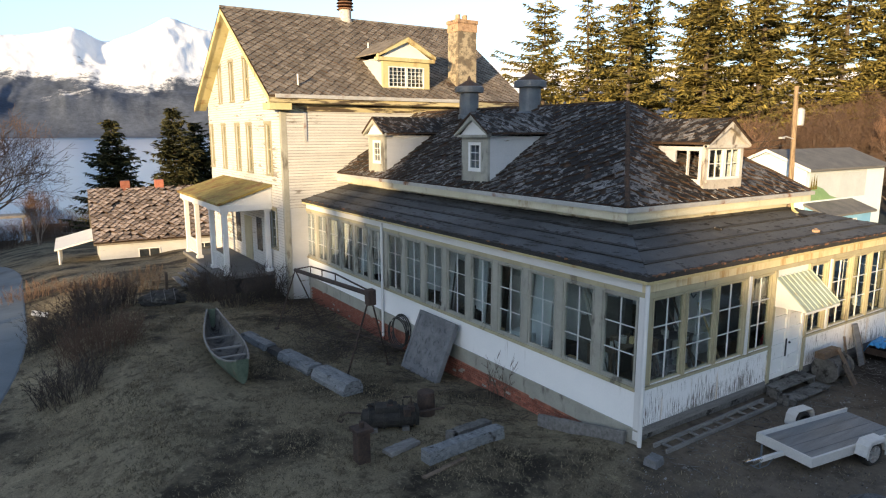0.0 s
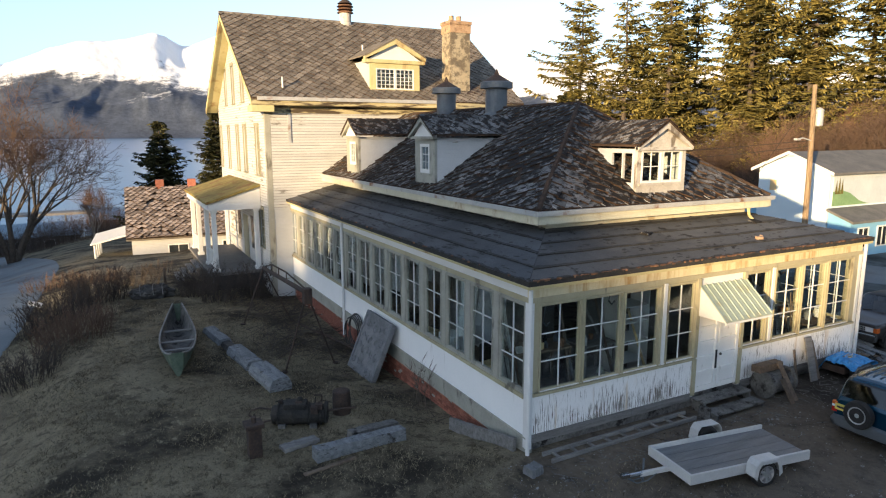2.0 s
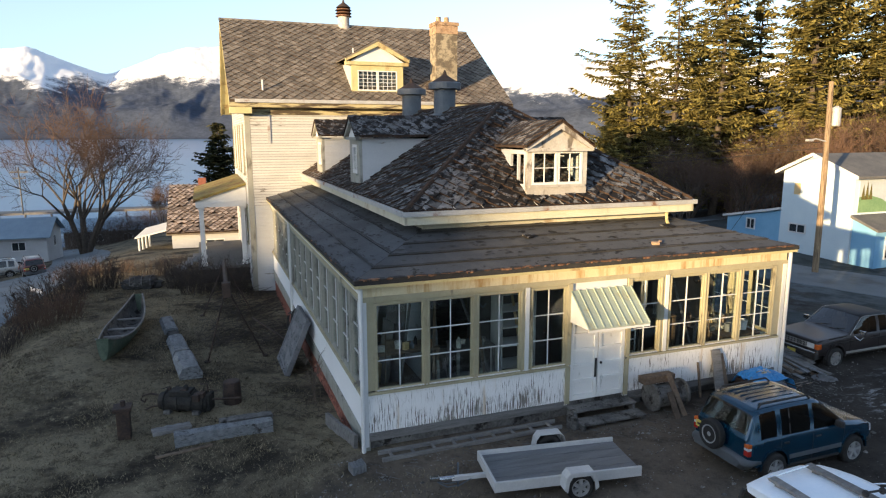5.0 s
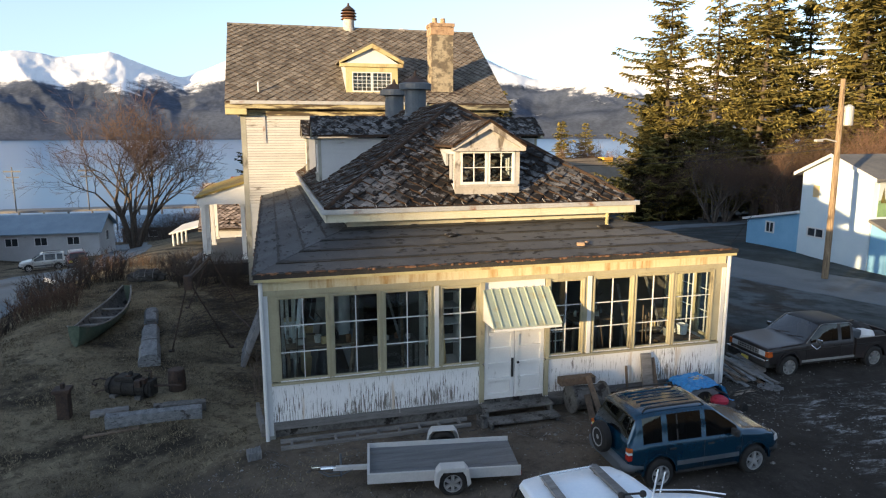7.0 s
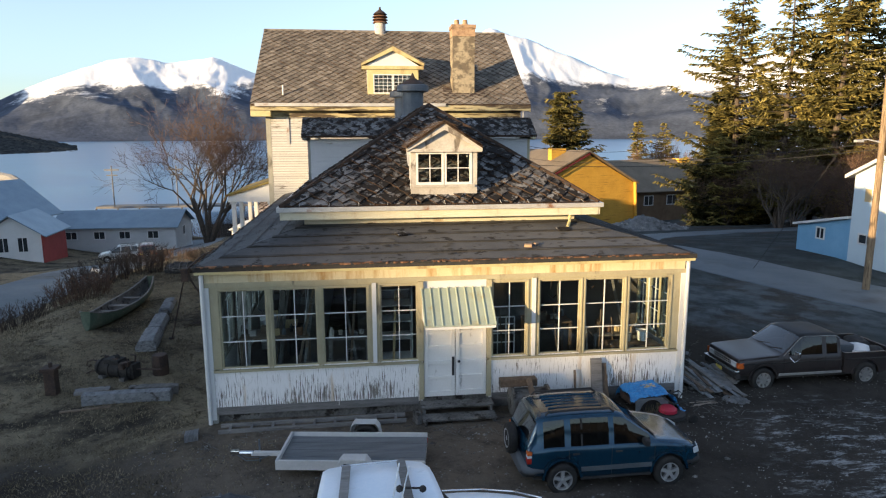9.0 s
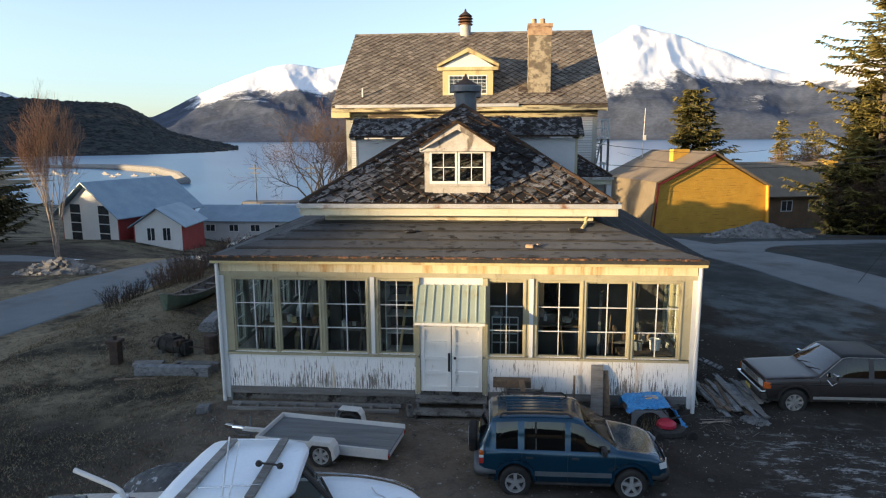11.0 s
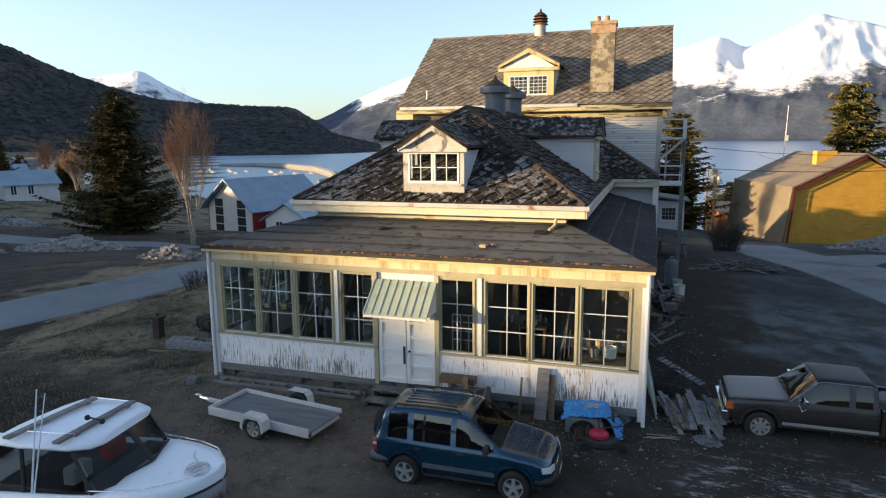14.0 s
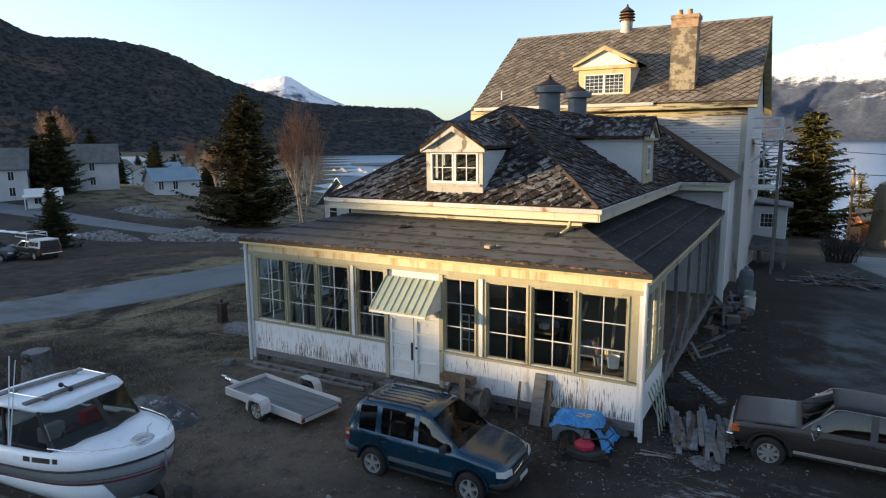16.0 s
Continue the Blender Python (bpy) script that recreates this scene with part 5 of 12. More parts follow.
# posts, sills, frieze, skirting
bm = BM()
box(bm, X0 - 0.04, X0 + 0.07, -0.04, 0.14, 0.1, 3.45)
part("corner_post", bm, "white", porch)
bm = BM()
box(bm, X1 - 0.07, X1 + 0.04, -0.04, 0.14, 0.1, 3.45)
part("corner_post", bm, "white", porch)
bm = BM()
box(bm, X0 + 0.07, 5.2, -0.06, -0.003, 1.32, 1.375)
box(bm, 6.94, X1 - 0.07, -0.06, -0.003, 1.32, 1.375)
box(bm, X0 - 0.06, X0 - 0.003, 0.14, MY0 - 0.03, 1.24, 1.32)
box(bm, X1 + 0.003, X1 + 0.06, 0.14, RB, 1.33, 1.40)
for x in (5.2, 6.94):
    box(bm, x - 0.06, x + 0.06, -0.045, -0.003, 0.35, 1.32)
box(bm, 5.14, 5.26, -0.045, -0.003, 1.375, 3.44)
box(bm, 6.88, 7.0, -0.045, -0.003, 1.375, 3.44)
part("sill", bm, "trim", porch)
bm = BM()
for x in (4.04, 8.1):
    box(bm, x - 0.05, x + 0.05, -0.035, -0.003, 1.38, 3.44)
part("cover_strip", bm, "white", porch)
# stops round each front window, proud of the framing, so that every light has its own shadow line
for a, b in FW:
    bm = BM()
    for u in (a - 0.038, b + 0.006):
        box(bm, u, u + 0.032, -0.024, -0.002, 1.378, WZ1 + 0.038)
    box(bm, a - 0.004, b + 0.004, -0.024, -0.002, WZ1 + 0.006, WZ1 + 0.038)
    part("window_stop", bm, "trim", porch)
for a, b in SW:
    bm = BM()
    for u in (a - 0.04, b + 0.006):
        box(bm, X0 - 0.022, X0 - 0.002, u, u + 0.034, 1.325, WZ1 + 0.038)
    box(bm, X0 - 0.022, X0 - 0.002, a - 0.004, b + 0.004, WZ1 + 0.006, WZ1 + 0.038)
    part("window_stop", bm, "side_trim", porch)
bm = BM()
box(bm, X0 - 0.04, X1 + 0.04, -0.04, 0.12, 3.45, 3.56)
box(bm, X0 - 0.04, X0 + 0.12, 0.12, MY0 - 0.03, 3.45, 3.56)
box(bm, X1 - 0.12, X1 + 0.04, 0.12, 14.2, 3.45, 3.56)
part("architrave", bm, "trim", porch)
bm = BM()
box(bm, X0 - 0.02, X1 + 0.02, -0.02, 0.1, 3.56, 3.86)
part("frieze", bm, "rust_frieze", porch, "white frieze streaked with orange rust")
bm = BM()
box(bm, X0 - 0.02, X0 + 0.1, 0.1, MY0 - 0.03, 3.56, 3.86)
box(bm, X1 - 0.1, X1 + 0.02, 0.1, 14.2, 3.56, 3.86)
part("frieze", bm, "white", porch)
bm = BM()
box(bm, X0 - 0.2, X1 + 0.2, -0.2, -0.02, 3.80, 3.87)
box(bm, X0 - 0.2, X0 - 0.02, -0.02, MY0 - 0.03, 3.80, 3.87)
box(bm, X1 + 0.02, X1 + 0.2, -0.02, 14.2, 3.80, 3.87)
part("eave_moulding", bm, "cream", porch)
# Dark backing added below the wall; the gap's shade is its colour.
bm = BM()
box(bm, X0 + 0.1, X1 - 0.1, 0.09, 0.2, -0.05, 0.40)
part("crawl_space_boarding", bm, "wood_dark", porch)
for a, b in ((X0 + 0.08, 3.1), (3.11, 5.12), (7.02, 9.0), (9.01, X1 - 0.08)):
    bm = BM()
    box(bm, a, b, -0.022, 0.07, 0.22, 0.415, None, 0.006)
    part("skirting", bm, "wood_grey", porch, "weathered grey plank skirting")
bm = BM()
box(bm, X0 - 0.022, X0 + 0.1, -0.02, MY0 - 0.03, -0.09, 0.36)
box(bm, X0 - 0.045, X0 - 0.022, -0.03, MY0 - 0.03, 0.32, 0.36)
part("skirting", bm, "side_trim", porch)
bm = BM()
box(bm, X0 + 0.1, X1 - 0.1, 0.2, WY, 0.3, 0.4)
box(bm, X0 + 0.14, W0, WY, MY0, 0.3, 0.4)
box(bm, W1, X1 - 0.1, WY, 14.2, 0.3, 0.4)
part("porch_floor", bm, "floorboards", porch)
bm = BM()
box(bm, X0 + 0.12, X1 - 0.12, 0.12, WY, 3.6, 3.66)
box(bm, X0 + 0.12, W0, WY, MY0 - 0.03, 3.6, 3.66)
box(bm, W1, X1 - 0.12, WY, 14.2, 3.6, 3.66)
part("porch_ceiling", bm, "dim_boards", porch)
# Unseen wall added to stop daylight showing through the end windows.
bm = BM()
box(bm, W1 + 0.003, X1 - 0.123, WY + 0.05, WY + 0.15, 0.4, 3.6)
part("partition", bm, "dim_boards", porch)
# doors
for a, b, hx in ((5.27, 6.06, 5.98), (6.08, 6.87, 6.16)):
    bm = BM()
    box(bm, a, b, 0.035, 0.07, 0.4, 2.6)
    zs = [0.40, 0.86, 1.26, 1.66, 2.06, 2.44]
    for z0, z1 in zip(zs, zs[1:] + [2.6]):
        box(bm, a + 0.102, b - 0.102, -0.012, 0.034, z0, z0 + (0.14 if z0 < 0.5 else 0.09 if z0 < 2.4 else 0.16), bevel=0.008)
    for q in (a, b - 0.1):
        box(bm, q, q + 0.1, -0.012, 0.034, 0.4, 2.6, bevel=0.008)
    dr = part("door", bm, "door_paint", porch, "white panelled door leaf, closed")
    bm = BM()
    if hx > 6.06:
        lathe(bm, [(0.02, -0.06), (0.035, -0.04), (0.035, -0.02), (0.015, -0.005)], (hx, 0, 1.32), 12, "y")
        part("handle", bm, "dark", dr, "black door handle")
    else:
        box(bm, hx + 0.0, hx + 0.06, -0.03, -0.013, 0.95, 1.45)
        part("lock_plate", bm, "dark", dr)
bm = BM()
box(bm, 5.27, 6.87, 0.02, 0.06, 2.6, 3.45)
part("transom_panel", bm, "white", porch)
# porch roof
ES = 0.22
PZ = 4.58
bm = BM()
o = (X0 - ES, -ES, EAVE)
c1, c2, c3, c4 = (X0 - ES, -ES, EAVE), (X1 + ES, -ES, EAVE), (W1, WY, PZ), (W0, WY, PZ)
face(bm, c1, c2, c3, c4)
face(bm, (X0 - ES, MY0, EAVE), c1, c4, (W0, MY0, PZ))
face(bm, c2, (X1 + ES, 14.2, EAVE), (W1, 14.2, PZ), c3)
r = bmesh.ops.extrude_face_region(bm, geom=bm.faces[:])
bmesh.ops.translate(bm, vec=(0, 0, -0.08), verts=[v for v in r["geom"] if isinstance(v, bmesh.types.BMVert)])
bmesh.ops.recalc_face_normals(bm, faces=bm.faces[:])
part("roof", bm, "dark", porch)


def rolled(planes, parent, course, length, rng):
    """Roll roofing in overlapping courses, each sheet a piece of its own."""
    tv, tf = [], []
    for pl, outline in planes:
        us, vs = [p[0] for p in outline], [p[1] for p in outline]
        v = 0.0
        while v < max(vs):
            u = min(us) - rng.uniform(0, length)
            while u < max(us):
                ln = length * rng.uniform(0.7, 1.2)
                wob = [rng.uniform(-0.025, 0.025) for _ in range(8)]
                lo = [(u + ln * i / 4, v + wob[i] - 0.03) for i in range(5)]
                pts = lo + [(u + ln, v + course + 0.02), (u, v + course + 0.02)]
                cut = clip_poly(pts, outline)
                if len(cut) >= 3:
                    bm = BM()
                    top = [bm.verts.new(pl.at(x, y, 0.034 - 0.024 * (y - v) / course)) for x, y in cut]
                    bot = [bm.verts.new(pl.at(x, y, 0.003)) for x, y in cut]
                    bm.faces.new(top)
                    for i in range(len(top)):
                        j = (i + 1) % len(top)
                        bm.faces.new((bot[i], bot[j], top[j], top[i]))
                    sh = part("roofing_sheet", bm, ("felt_right_dark" if pl is pr_r else "felt_left_shade" if pl is pr_l else "felt", "dark"), parent)
                    for fc in list(sh.data.polygons)[1:]:
                        fc.material_index = 1
                    for _ in range(int(ln * 15)):
                        x = rng.uniform(u + 0.1, u + ln - 0.1)
                        y = v + rng.uniform(-0.025, 0.02) + (0.5 * rng.random() if rng.random() < 0.22 else 0)
                        a_, b_ = (rng.uniform(0.06, 0.38), rng.uniform(0.012, 0.034)) if y < v + 0.03 else (rng.uniform(0.03, 0.13), rng.uniform(0.015, 0.05))
                        torn = clip_poly([(x - a_, y - b_ * 0.3), (x - a_ * 0.3, y - b_), (x + a_, y - b_ * 0.2), (x + a_ * 0.5, y + b_), (x - a_ * 0.6, y + b_ * 0.8)], outline)
                        if len(torn) >= 3:
                            k0 = len(tv)
                            tv.extend(tuple(pl.at(p, q, 0.047 - 0.022 * max(0, q - v) / course)) for p, q in torn)
                            tf.append(tuple(range(k0, k0 + len(torn))))
                u += ln
            v += course
    me = bpy.data.meshes.new("tear")
    me.from_pydata(tv, [], tf)
    me.materials.append(M["dark"])
    ob = new("tear", me)
    ob.parent = parent
    ob["kind"] = "stuff"


pr_f = Plane(c1, (1, 0, 0), (0, WY + ES, PZ - EAVE))
pr_l = Plane((X0 - ES, MY0, EAVE), (0, -1, 0), (W0 - X0 + ES, 0, PZ - EAVE))
pr_r = Plane(c2, (0, 1, 0), (W1 - X1 - ES, 0, PZ - EAVE))
def outl(pl, *ps):
    return [pl.uv(p) for p in ps]
rolled([(pr_f, outl(pr_f, c1, c2, c3, c4)), (pr_l, outl(pr_l, (X0 - ES, MY0, EAVE), c1, c4, (W0, MY0, PZ))), (pr_r, outl(pr_r, c2, (X1 + ES, 14.2, EAVE), (W1, 14.2, PZ), c3))], porch, 0.62, 4.2, random.Random(3))
# crumbling edge: black grit and pale flakes of flashing along the eaves
edge_rng = random.Random(44)
for nm, mt, count_, lo, hi, lift in (("grit", "dark", 520, 0.02, 0.16, 0.012), ("flake", "rusty_brown", 190, 0.02, 0.11, 0.02)):
    ev, ef = [], []
    for _ in range(count_):
        pl, span = (pr_f, X1 - X0 + 2 * ES) if edge_rng.random() < (0.5 if nm == "grit" else 0.8) else (pr_l, MY0 + ES)
        x, y = edge_rng.uniform(0.1, span - 0.1), abs(edge_rng.gauss(0.0, 0.05 if nm == "grit" else 0.02)) - 0.012
        a_, b_ = edge_rng.uniform(lo, hi), edge_rng.uniform(0.01, 0.03)
        k0 = len(ev)
        for h_ in (0.02, 0.036 + lift):
            ev += [tuple(pl.at(x + p * a_ * edge_rng.uniform(0.7, 1.2), y + q * b_, h_)) for p, q in ((-1, -0.4), (-0.2, -1), (1, -0.2), (0.4, 1), (-0.6, 0.8))]
        ef.append(tuple(range(k0 + 5, k0 + 10)))
        ef += [(k0 + i, k0 + (i + 1) % 5, k0 + 5 + (i + 1) % 5, k0 + 5 + i) for i in range(5)]
    me = bpy.data.meshes.new(nm)
    me.from_pydata(ev, [], ef)
    me.materials.append(M[mt])
    ob = new(nm, me)
    ob.parent = porch
    ob["kind"] = "stuff"
# awning
bm = BM()
a0, a1, ay, az, by, bz = 5.22, 6.94, -0.02, 3.24, -0.86, 2.5
prism(bm, [(a0, ay, az), (a0, by, bz), (a0, by, bz + 0.02), (a0, ay, az + 0.02)], (a1 - a0, 0, 0))
awning = part("awning", bm, "green_metal", porch, "pale green ribbed metal awning over the doors")
d = Vector((0, by - ay, bz - az))
for i in range(9):
    x = a0 + (a1 - a0) * i / 8
    bm = BM()
    prism(bm, [(x - 0.02, ay, az + 0.02), (x + 0.02, ay, az + 0.02), (x + 0.012, ay, az + 0.05), (x - 0.012, ay, az + 0.05)], d)
    part("rib", bm, "green_metal", awning)
bm = BM()
prism(bm, [(a0, ay, az), (a0, by, bz), (a0, ay, bz - 0.02)], (0.02, 0, 0))
prism(bm, [(a1 - 0.02, ay, az), (a1 - 0.02, by, bz), (a1 - 0.02, ay, bz - 0.02)], (0.02, 0, 0))
box(bm, a0, a1, by - 0.01, by + 0.03, bz - 0.06, bz - 0.005)
part("side_cheek", bm, "white", awning)
# brick base
bm = BM()
box(bm, X0 + 0.03, X0 + 0.12, 0.1, MY0, -1.4, -0.09)
base = part("foundation", bm, "mortar", porch)
bm = BM()
box(bm, -0.022, 0.012, -0.102, 0.102, -0.031, 0.031, None, 0.004)
one_brick = mesh("brick", bm, "brick")
brick_rng = random.Random(12)
count = 0
bv, bf = [], []
for row in range(12):
    for i in range(84):
        y = 0.25 + 0.225 * i + (0.11 if row % 2 else 0.0)
        if y > MY0 - 0.2 or brick_rng.random() < 0.05:
            continue
        c = Vector((X0 + 0.022 + brick_rng.uniform(-0.008, 0.006), y, -0.13 - 0.078 * row))
        if row < 9 and y < 7.8 and count < 295:
            ob = new("brick", one_brick)
            ob.parent = base
            ob.matrix_local = Matrix.Translation(c) @ pose(0, 0, 0, brick_rng.uniform(-1.5, 1.5))
            count += 1
        else:
            i0 = len(bv)
            bv += [(c.x + a, c.y + b_, c.z + d_) for a in (-0.02, 0.012) for b_, d_ in ((-0.1, -0.03), (0.1, -0.03), (0.1, 0.03), (-0.1, 0.03))]
            bf += [(i0, i0 + 3, i0 + 2, i0 + 1), (i0, i0 + 1, i0 + 5, i0 + 4), (i0 + 1, i0 + 2, i0 + 6, i0 + 5), (i0 + 2, i0 + 3, i0 + 7, i0 + 6), (i0 + 3, i0, i0 + 4, i0 + 7)]
me = bpy.data.meshes.new("brickwork")
me.from_pydata(bv, [], bf)
me.materials.append(M["brick"])
ob = new("brickwork", me)
ob.parent = base
ob["kind"] = "stuff"
# downpipes
for x, y, z1 in ((X0 - 0.07, -0.09, 3.75), (X1 + 0.07, -0.09, 3.75)):
    bm = BM()
    tube(bm, [(x, y, 0.02), (x, y, z1), (x, y + 0.05, z1 + 0.08)], 0.05, 10)
    part("downpipe", bm, "white", porch, "white painted downpipe")
bm = BM()
tube(bm, [(X0 - 0.08, 11.95, -0.6), (X0 - 0.08, 11.95, 3.7), (X0 - 0.02, 11.95, 3.8)], 0.05, 10)
part("downpipe", bm, "white", porch, "white painted downpipe")

# downpipe elbow under the wing's gutter, loose pieces on the porch roof
bm = BM()
tube(bm, [(9.72, 2.1, 5.0), (9.7, 2.12, 4.72), (9.66, 2.05, 4.55), (9.55, 1.85, 4.45)], 0.05, 8)
part("downpipe", bm, "cream", wing, "short bent downpipe")
for x, y, w, d_, h, a, mt, lb in ((4.83, 1.5, 0.3, 0.2, 0.05, 25, "slate_piece", "loose slab of slate lying on the porch roof"), (8.06, 0.5, 0.2, 0.1, 0.07, -20, "faded_brick", "loose brick lying on the porch roof"), (9.35, 1.62, 0.36, 0.26, 0.04, 8, "slate_piece", "splash slab below the downpipe on the porch roof"), (8.3, 0.62, 0.12, 0.08, 0.05, 40, "faded_brick", "broken piece of brick on the porch roof")):
    bm = BM()
    box(bm, -w / 2, w / 2, -d_ / 2, d_ / 2, 0, h, None, 0.012)
    ob = solid("loose_slab", bm, mt, lb, "debris")
    ob.matrix_world = pose(x, y, EAVE + (y + ES) * (PZ - EAVE) / (WY + ES) + 0.034, 13, 0, a)
# snow guards along the wing's gutter
for i in range(11):
    bm = BM()
    x = H0 + 0.5 + i * (H1 - H0 - 1.0) / 10
    tube(bm, [(x, HY - 0.12, HZ + 0.04), (x, HY + 0.02, HZ + 0.08), (x, HY + 0.1, HZ + 0.12)], 0.008, 5)
    part("gutter_strap", bm, "gutter", wing)

# -- portico on the gable side --
portico = thing("portico", "white entrance portico with square columns and mossy roof", "porch")
PX0, PX1, PY0, PY1 = -3.2, MX0 - 0.04, 21.3, 29.0
bm = BM()
prism(bm, [(PX0 - 0.35, PY0 - 0.35, 3.72), (PX1, PY0 - 0.35, 4.5), (PX1, PY0 - 0.35, 4.6), (PX0 - 0.35, PY0 - 0.35, 3.84)], (0, PY1 - PY0 + 0.7, 0))
bmesh.ops.recalc_face_normals(bm, faces=bm.faces[:])
part("roof", bm, "moss_green", portico, "shingled roof overgrown with yellow moss")
bm = BM()
box(bm, PX0 - 0.25, PX1, PY0 - 0.25, PY0 - 0.05, 3.42, 3.72)
box(bm, PX0 - 0.25, PX1, PY1 + 0.05, PY1 + 0.25, 3.42, 3.72)
box(bm, PX0 - 0.25, PX0 - 0.05, PY0 - 0.05, PY1 + 0.05, 3.42, 3.72)
prism(bm, [(PX0 - 0.2, PY0 - 0.22, 3.72), (PX1, PY0 - 0.22, 3.72), (PX1, PY0 - 0.22, 4.48)], (0, 0.1, 0))
part("entablature", bm, "white", portico)
for x, y in ((PX0, PY0), (PX0, PY0 + 2.3), (PX0, PY1 - 2.4), (PX0, PY1), (PX1 - 0.2, PY0)):
    bm = BM()
    box(bm, x - 0.11, x + 0.11, y - 0.11, y + 0.11, 0.45, 3.4, None, 0.015)
    box(bm, x - 0.16, x + 0.16, y - 0.16, y + 0.16, 0.40, 0.55, None, 0.01)
    box(bm, x - 0.16, x + 0.16, y - 0.16, y + 0.16, 3.30, 3.42, None, 0.01)
    part("column", bm, "white", portico)
bm = BM()
box(bm, PX0 - 0.3, PX1, PY0 - 0.3, PY1 + 0.3, 0.25, 0.40)
part("deck", bm, "wood_grey", portico)
bm = BM()
box(bm, PX0 - 0.15, PX1, PY0 - 0.15, PY1 + 0.15, -2.2, 0.25)
part("base", bm, "dark", portico)
for y0, y1 in ((PY0 + 0.2, PY0 + 2.1), (PY1 - 2.2, PY1 - 0.2)):
    bm = BM()
    box(bm, PX0 - 0.03, PX0 + 0.03, y0, y1, 1.25, 1.33)
    box(bm, PX0 - 0.03, PX0 + 0.03, y0, y1, 0.55, 0.61)
    for k in range(9):
        y = y0 + (y1 - y0) * (k + 0.5) / 9
        box(bm, PX0 - 0.02, PX0 + 0.02, y - 0.02, y + 0.02, 0.61, 1.25)
    part("balustrade", bm, "white", portico)
for k in range(4):
    bm = BM()
    box(bm, PX0 - 0.62 - 0.3 * k, PX0 - 0.32 - 0.3 * k, 23.9, 26.4, 0.2 - 0.2 * k - 0.06, 0.2 - 0.2 * k)
    part("step", bm, "wood_grey", portico)
bm = BM()
box(bm, MX0 - 0.05, MX0 - 0.003, 24.4, 25.6, 0.40, 2.7)
part("door", bm, "trim", portico)
for y in (23.2, 26.8):
    bm = BM()
    box(bm, MX0 - 0.04, MX0 - 0.003, y - 0.4, y + 0.4, 1.1, 2.8)
    part("window", bm, "window_dark0", portico)

# -- open side of the porch, annex and fire stair behind it --
for y in (4.6, 7.0, 9.4, 11.8, 14.0):
    bm = BM()
    box(bm, X1 - 0.10, X1 + 0.0, y - 0.06, y + 0.06, -0.2, 3.45, None, 0.01)
    part("porch_post", bm, "wood_grey", porch)
bm = BM()
box(bm, X1 - 0.1, X1, RB + 0.003, 14.1, 0.25, 0.45)
part("floor_beam", bm, "wood_grey", porch)
for y in (3.4, 5.8):
    bm = BM()
    tube(bm, [(X1 - 0.06, y, 0.5), (X1 - 0.06, y + 2.0, 1.7)], 0.04, 5)
    part("brace", bm, "wood_grey", porch)
bm = BM()
box(bm, W1 + 0.003, W1 + 0.05, 6.2, 7.3, 0.42, 2.5)
part("inner_door", bm, "dark", porch)
bm = BM()
box(bm, 12.22, 12.45, 14.02, 14.3, -0.4, 4.78)
part("pilaster", bm, "white", porch)
annex = thing("annex", "small white lean-to annex with grid window behind the house", "shed")
bm = BM()
wall_with_holes(bm, "y", 29.7, 0.12, MX1 + 0.003, 14.3, 0.6, 2.75, [(12.85, 13.8, 1.42, 2.33)])
part("wall", bm, "siding", annex)
bm = BM()
box(bm, 14.18, 14.3, 29.82, 32.5, 0.6, 2.7)
part("wall", bm, "siding", annex)
window(annex, "y", 29.72, 12.85, 13.8, 1.42, 2.33, 4, 3, "white", "white", 0.05, 0.02)
bm = BM()
box(bm, MX1 + 0.003, 14.18, 32.4, 32.5, 0.6, 2.7)
part("wall", bm, "dim_boards", annex)
bm = BM()
prism(bm, [(MX1 + 0.004, 29.4, 2.98), (14.6, 29.4, 2.72), (14.6, 29.4, 2.80), (MX1 + 0.004, 29.4, 3.07)], (0, 3.4, 0))
bmesh.ops.recalc_face_normals(bm, faces=bm.faces[:])
part("roof", bm, "asphalt_roof", annex)
for x in (12.9, 14.2):
    for y in (29.8, 32.3):
        bm = BM()
        box(bm, x - 0.07, x + 0.07, y - 0.07, y + 0.07, -3.2, 0.6)
        part("stilt", bm, "wood_grey", annex)
bm = BM()
box(bm, MX1 + 0.003, 14.3, 29.7, 32.5, 0.5, 0.6)
part("floor", bm, "wood_grey", annex)
bm = BM()
prism(bm, [(12.55, 26.9, 0.45), (14.5, 26.9, 0.25), (14.5, 26.9, 0.31), (12.55, 26.9, 0.51)], (0, 2.7, 0.45))
bmesh.ops.recalc_face_normals(bm, faces=bm.faces[:])
low_roof = part("lower_roof", bm, "felt", annex, "sagging felt lower roof")
for x, y in ((14.4, 27.0), (14.4, 29.4)):
    bm = BM()
    box(bm, x - 0.05, x + 0.05, y - 0.05, y + 0.05, -2.6, 0.27 + 0.16 * (y - 26.9))
    part("post", bm, "wood_grey", low_roof)
stair = thing("fire_stair", "white painted wooden fire stair on the house side", "stairs")
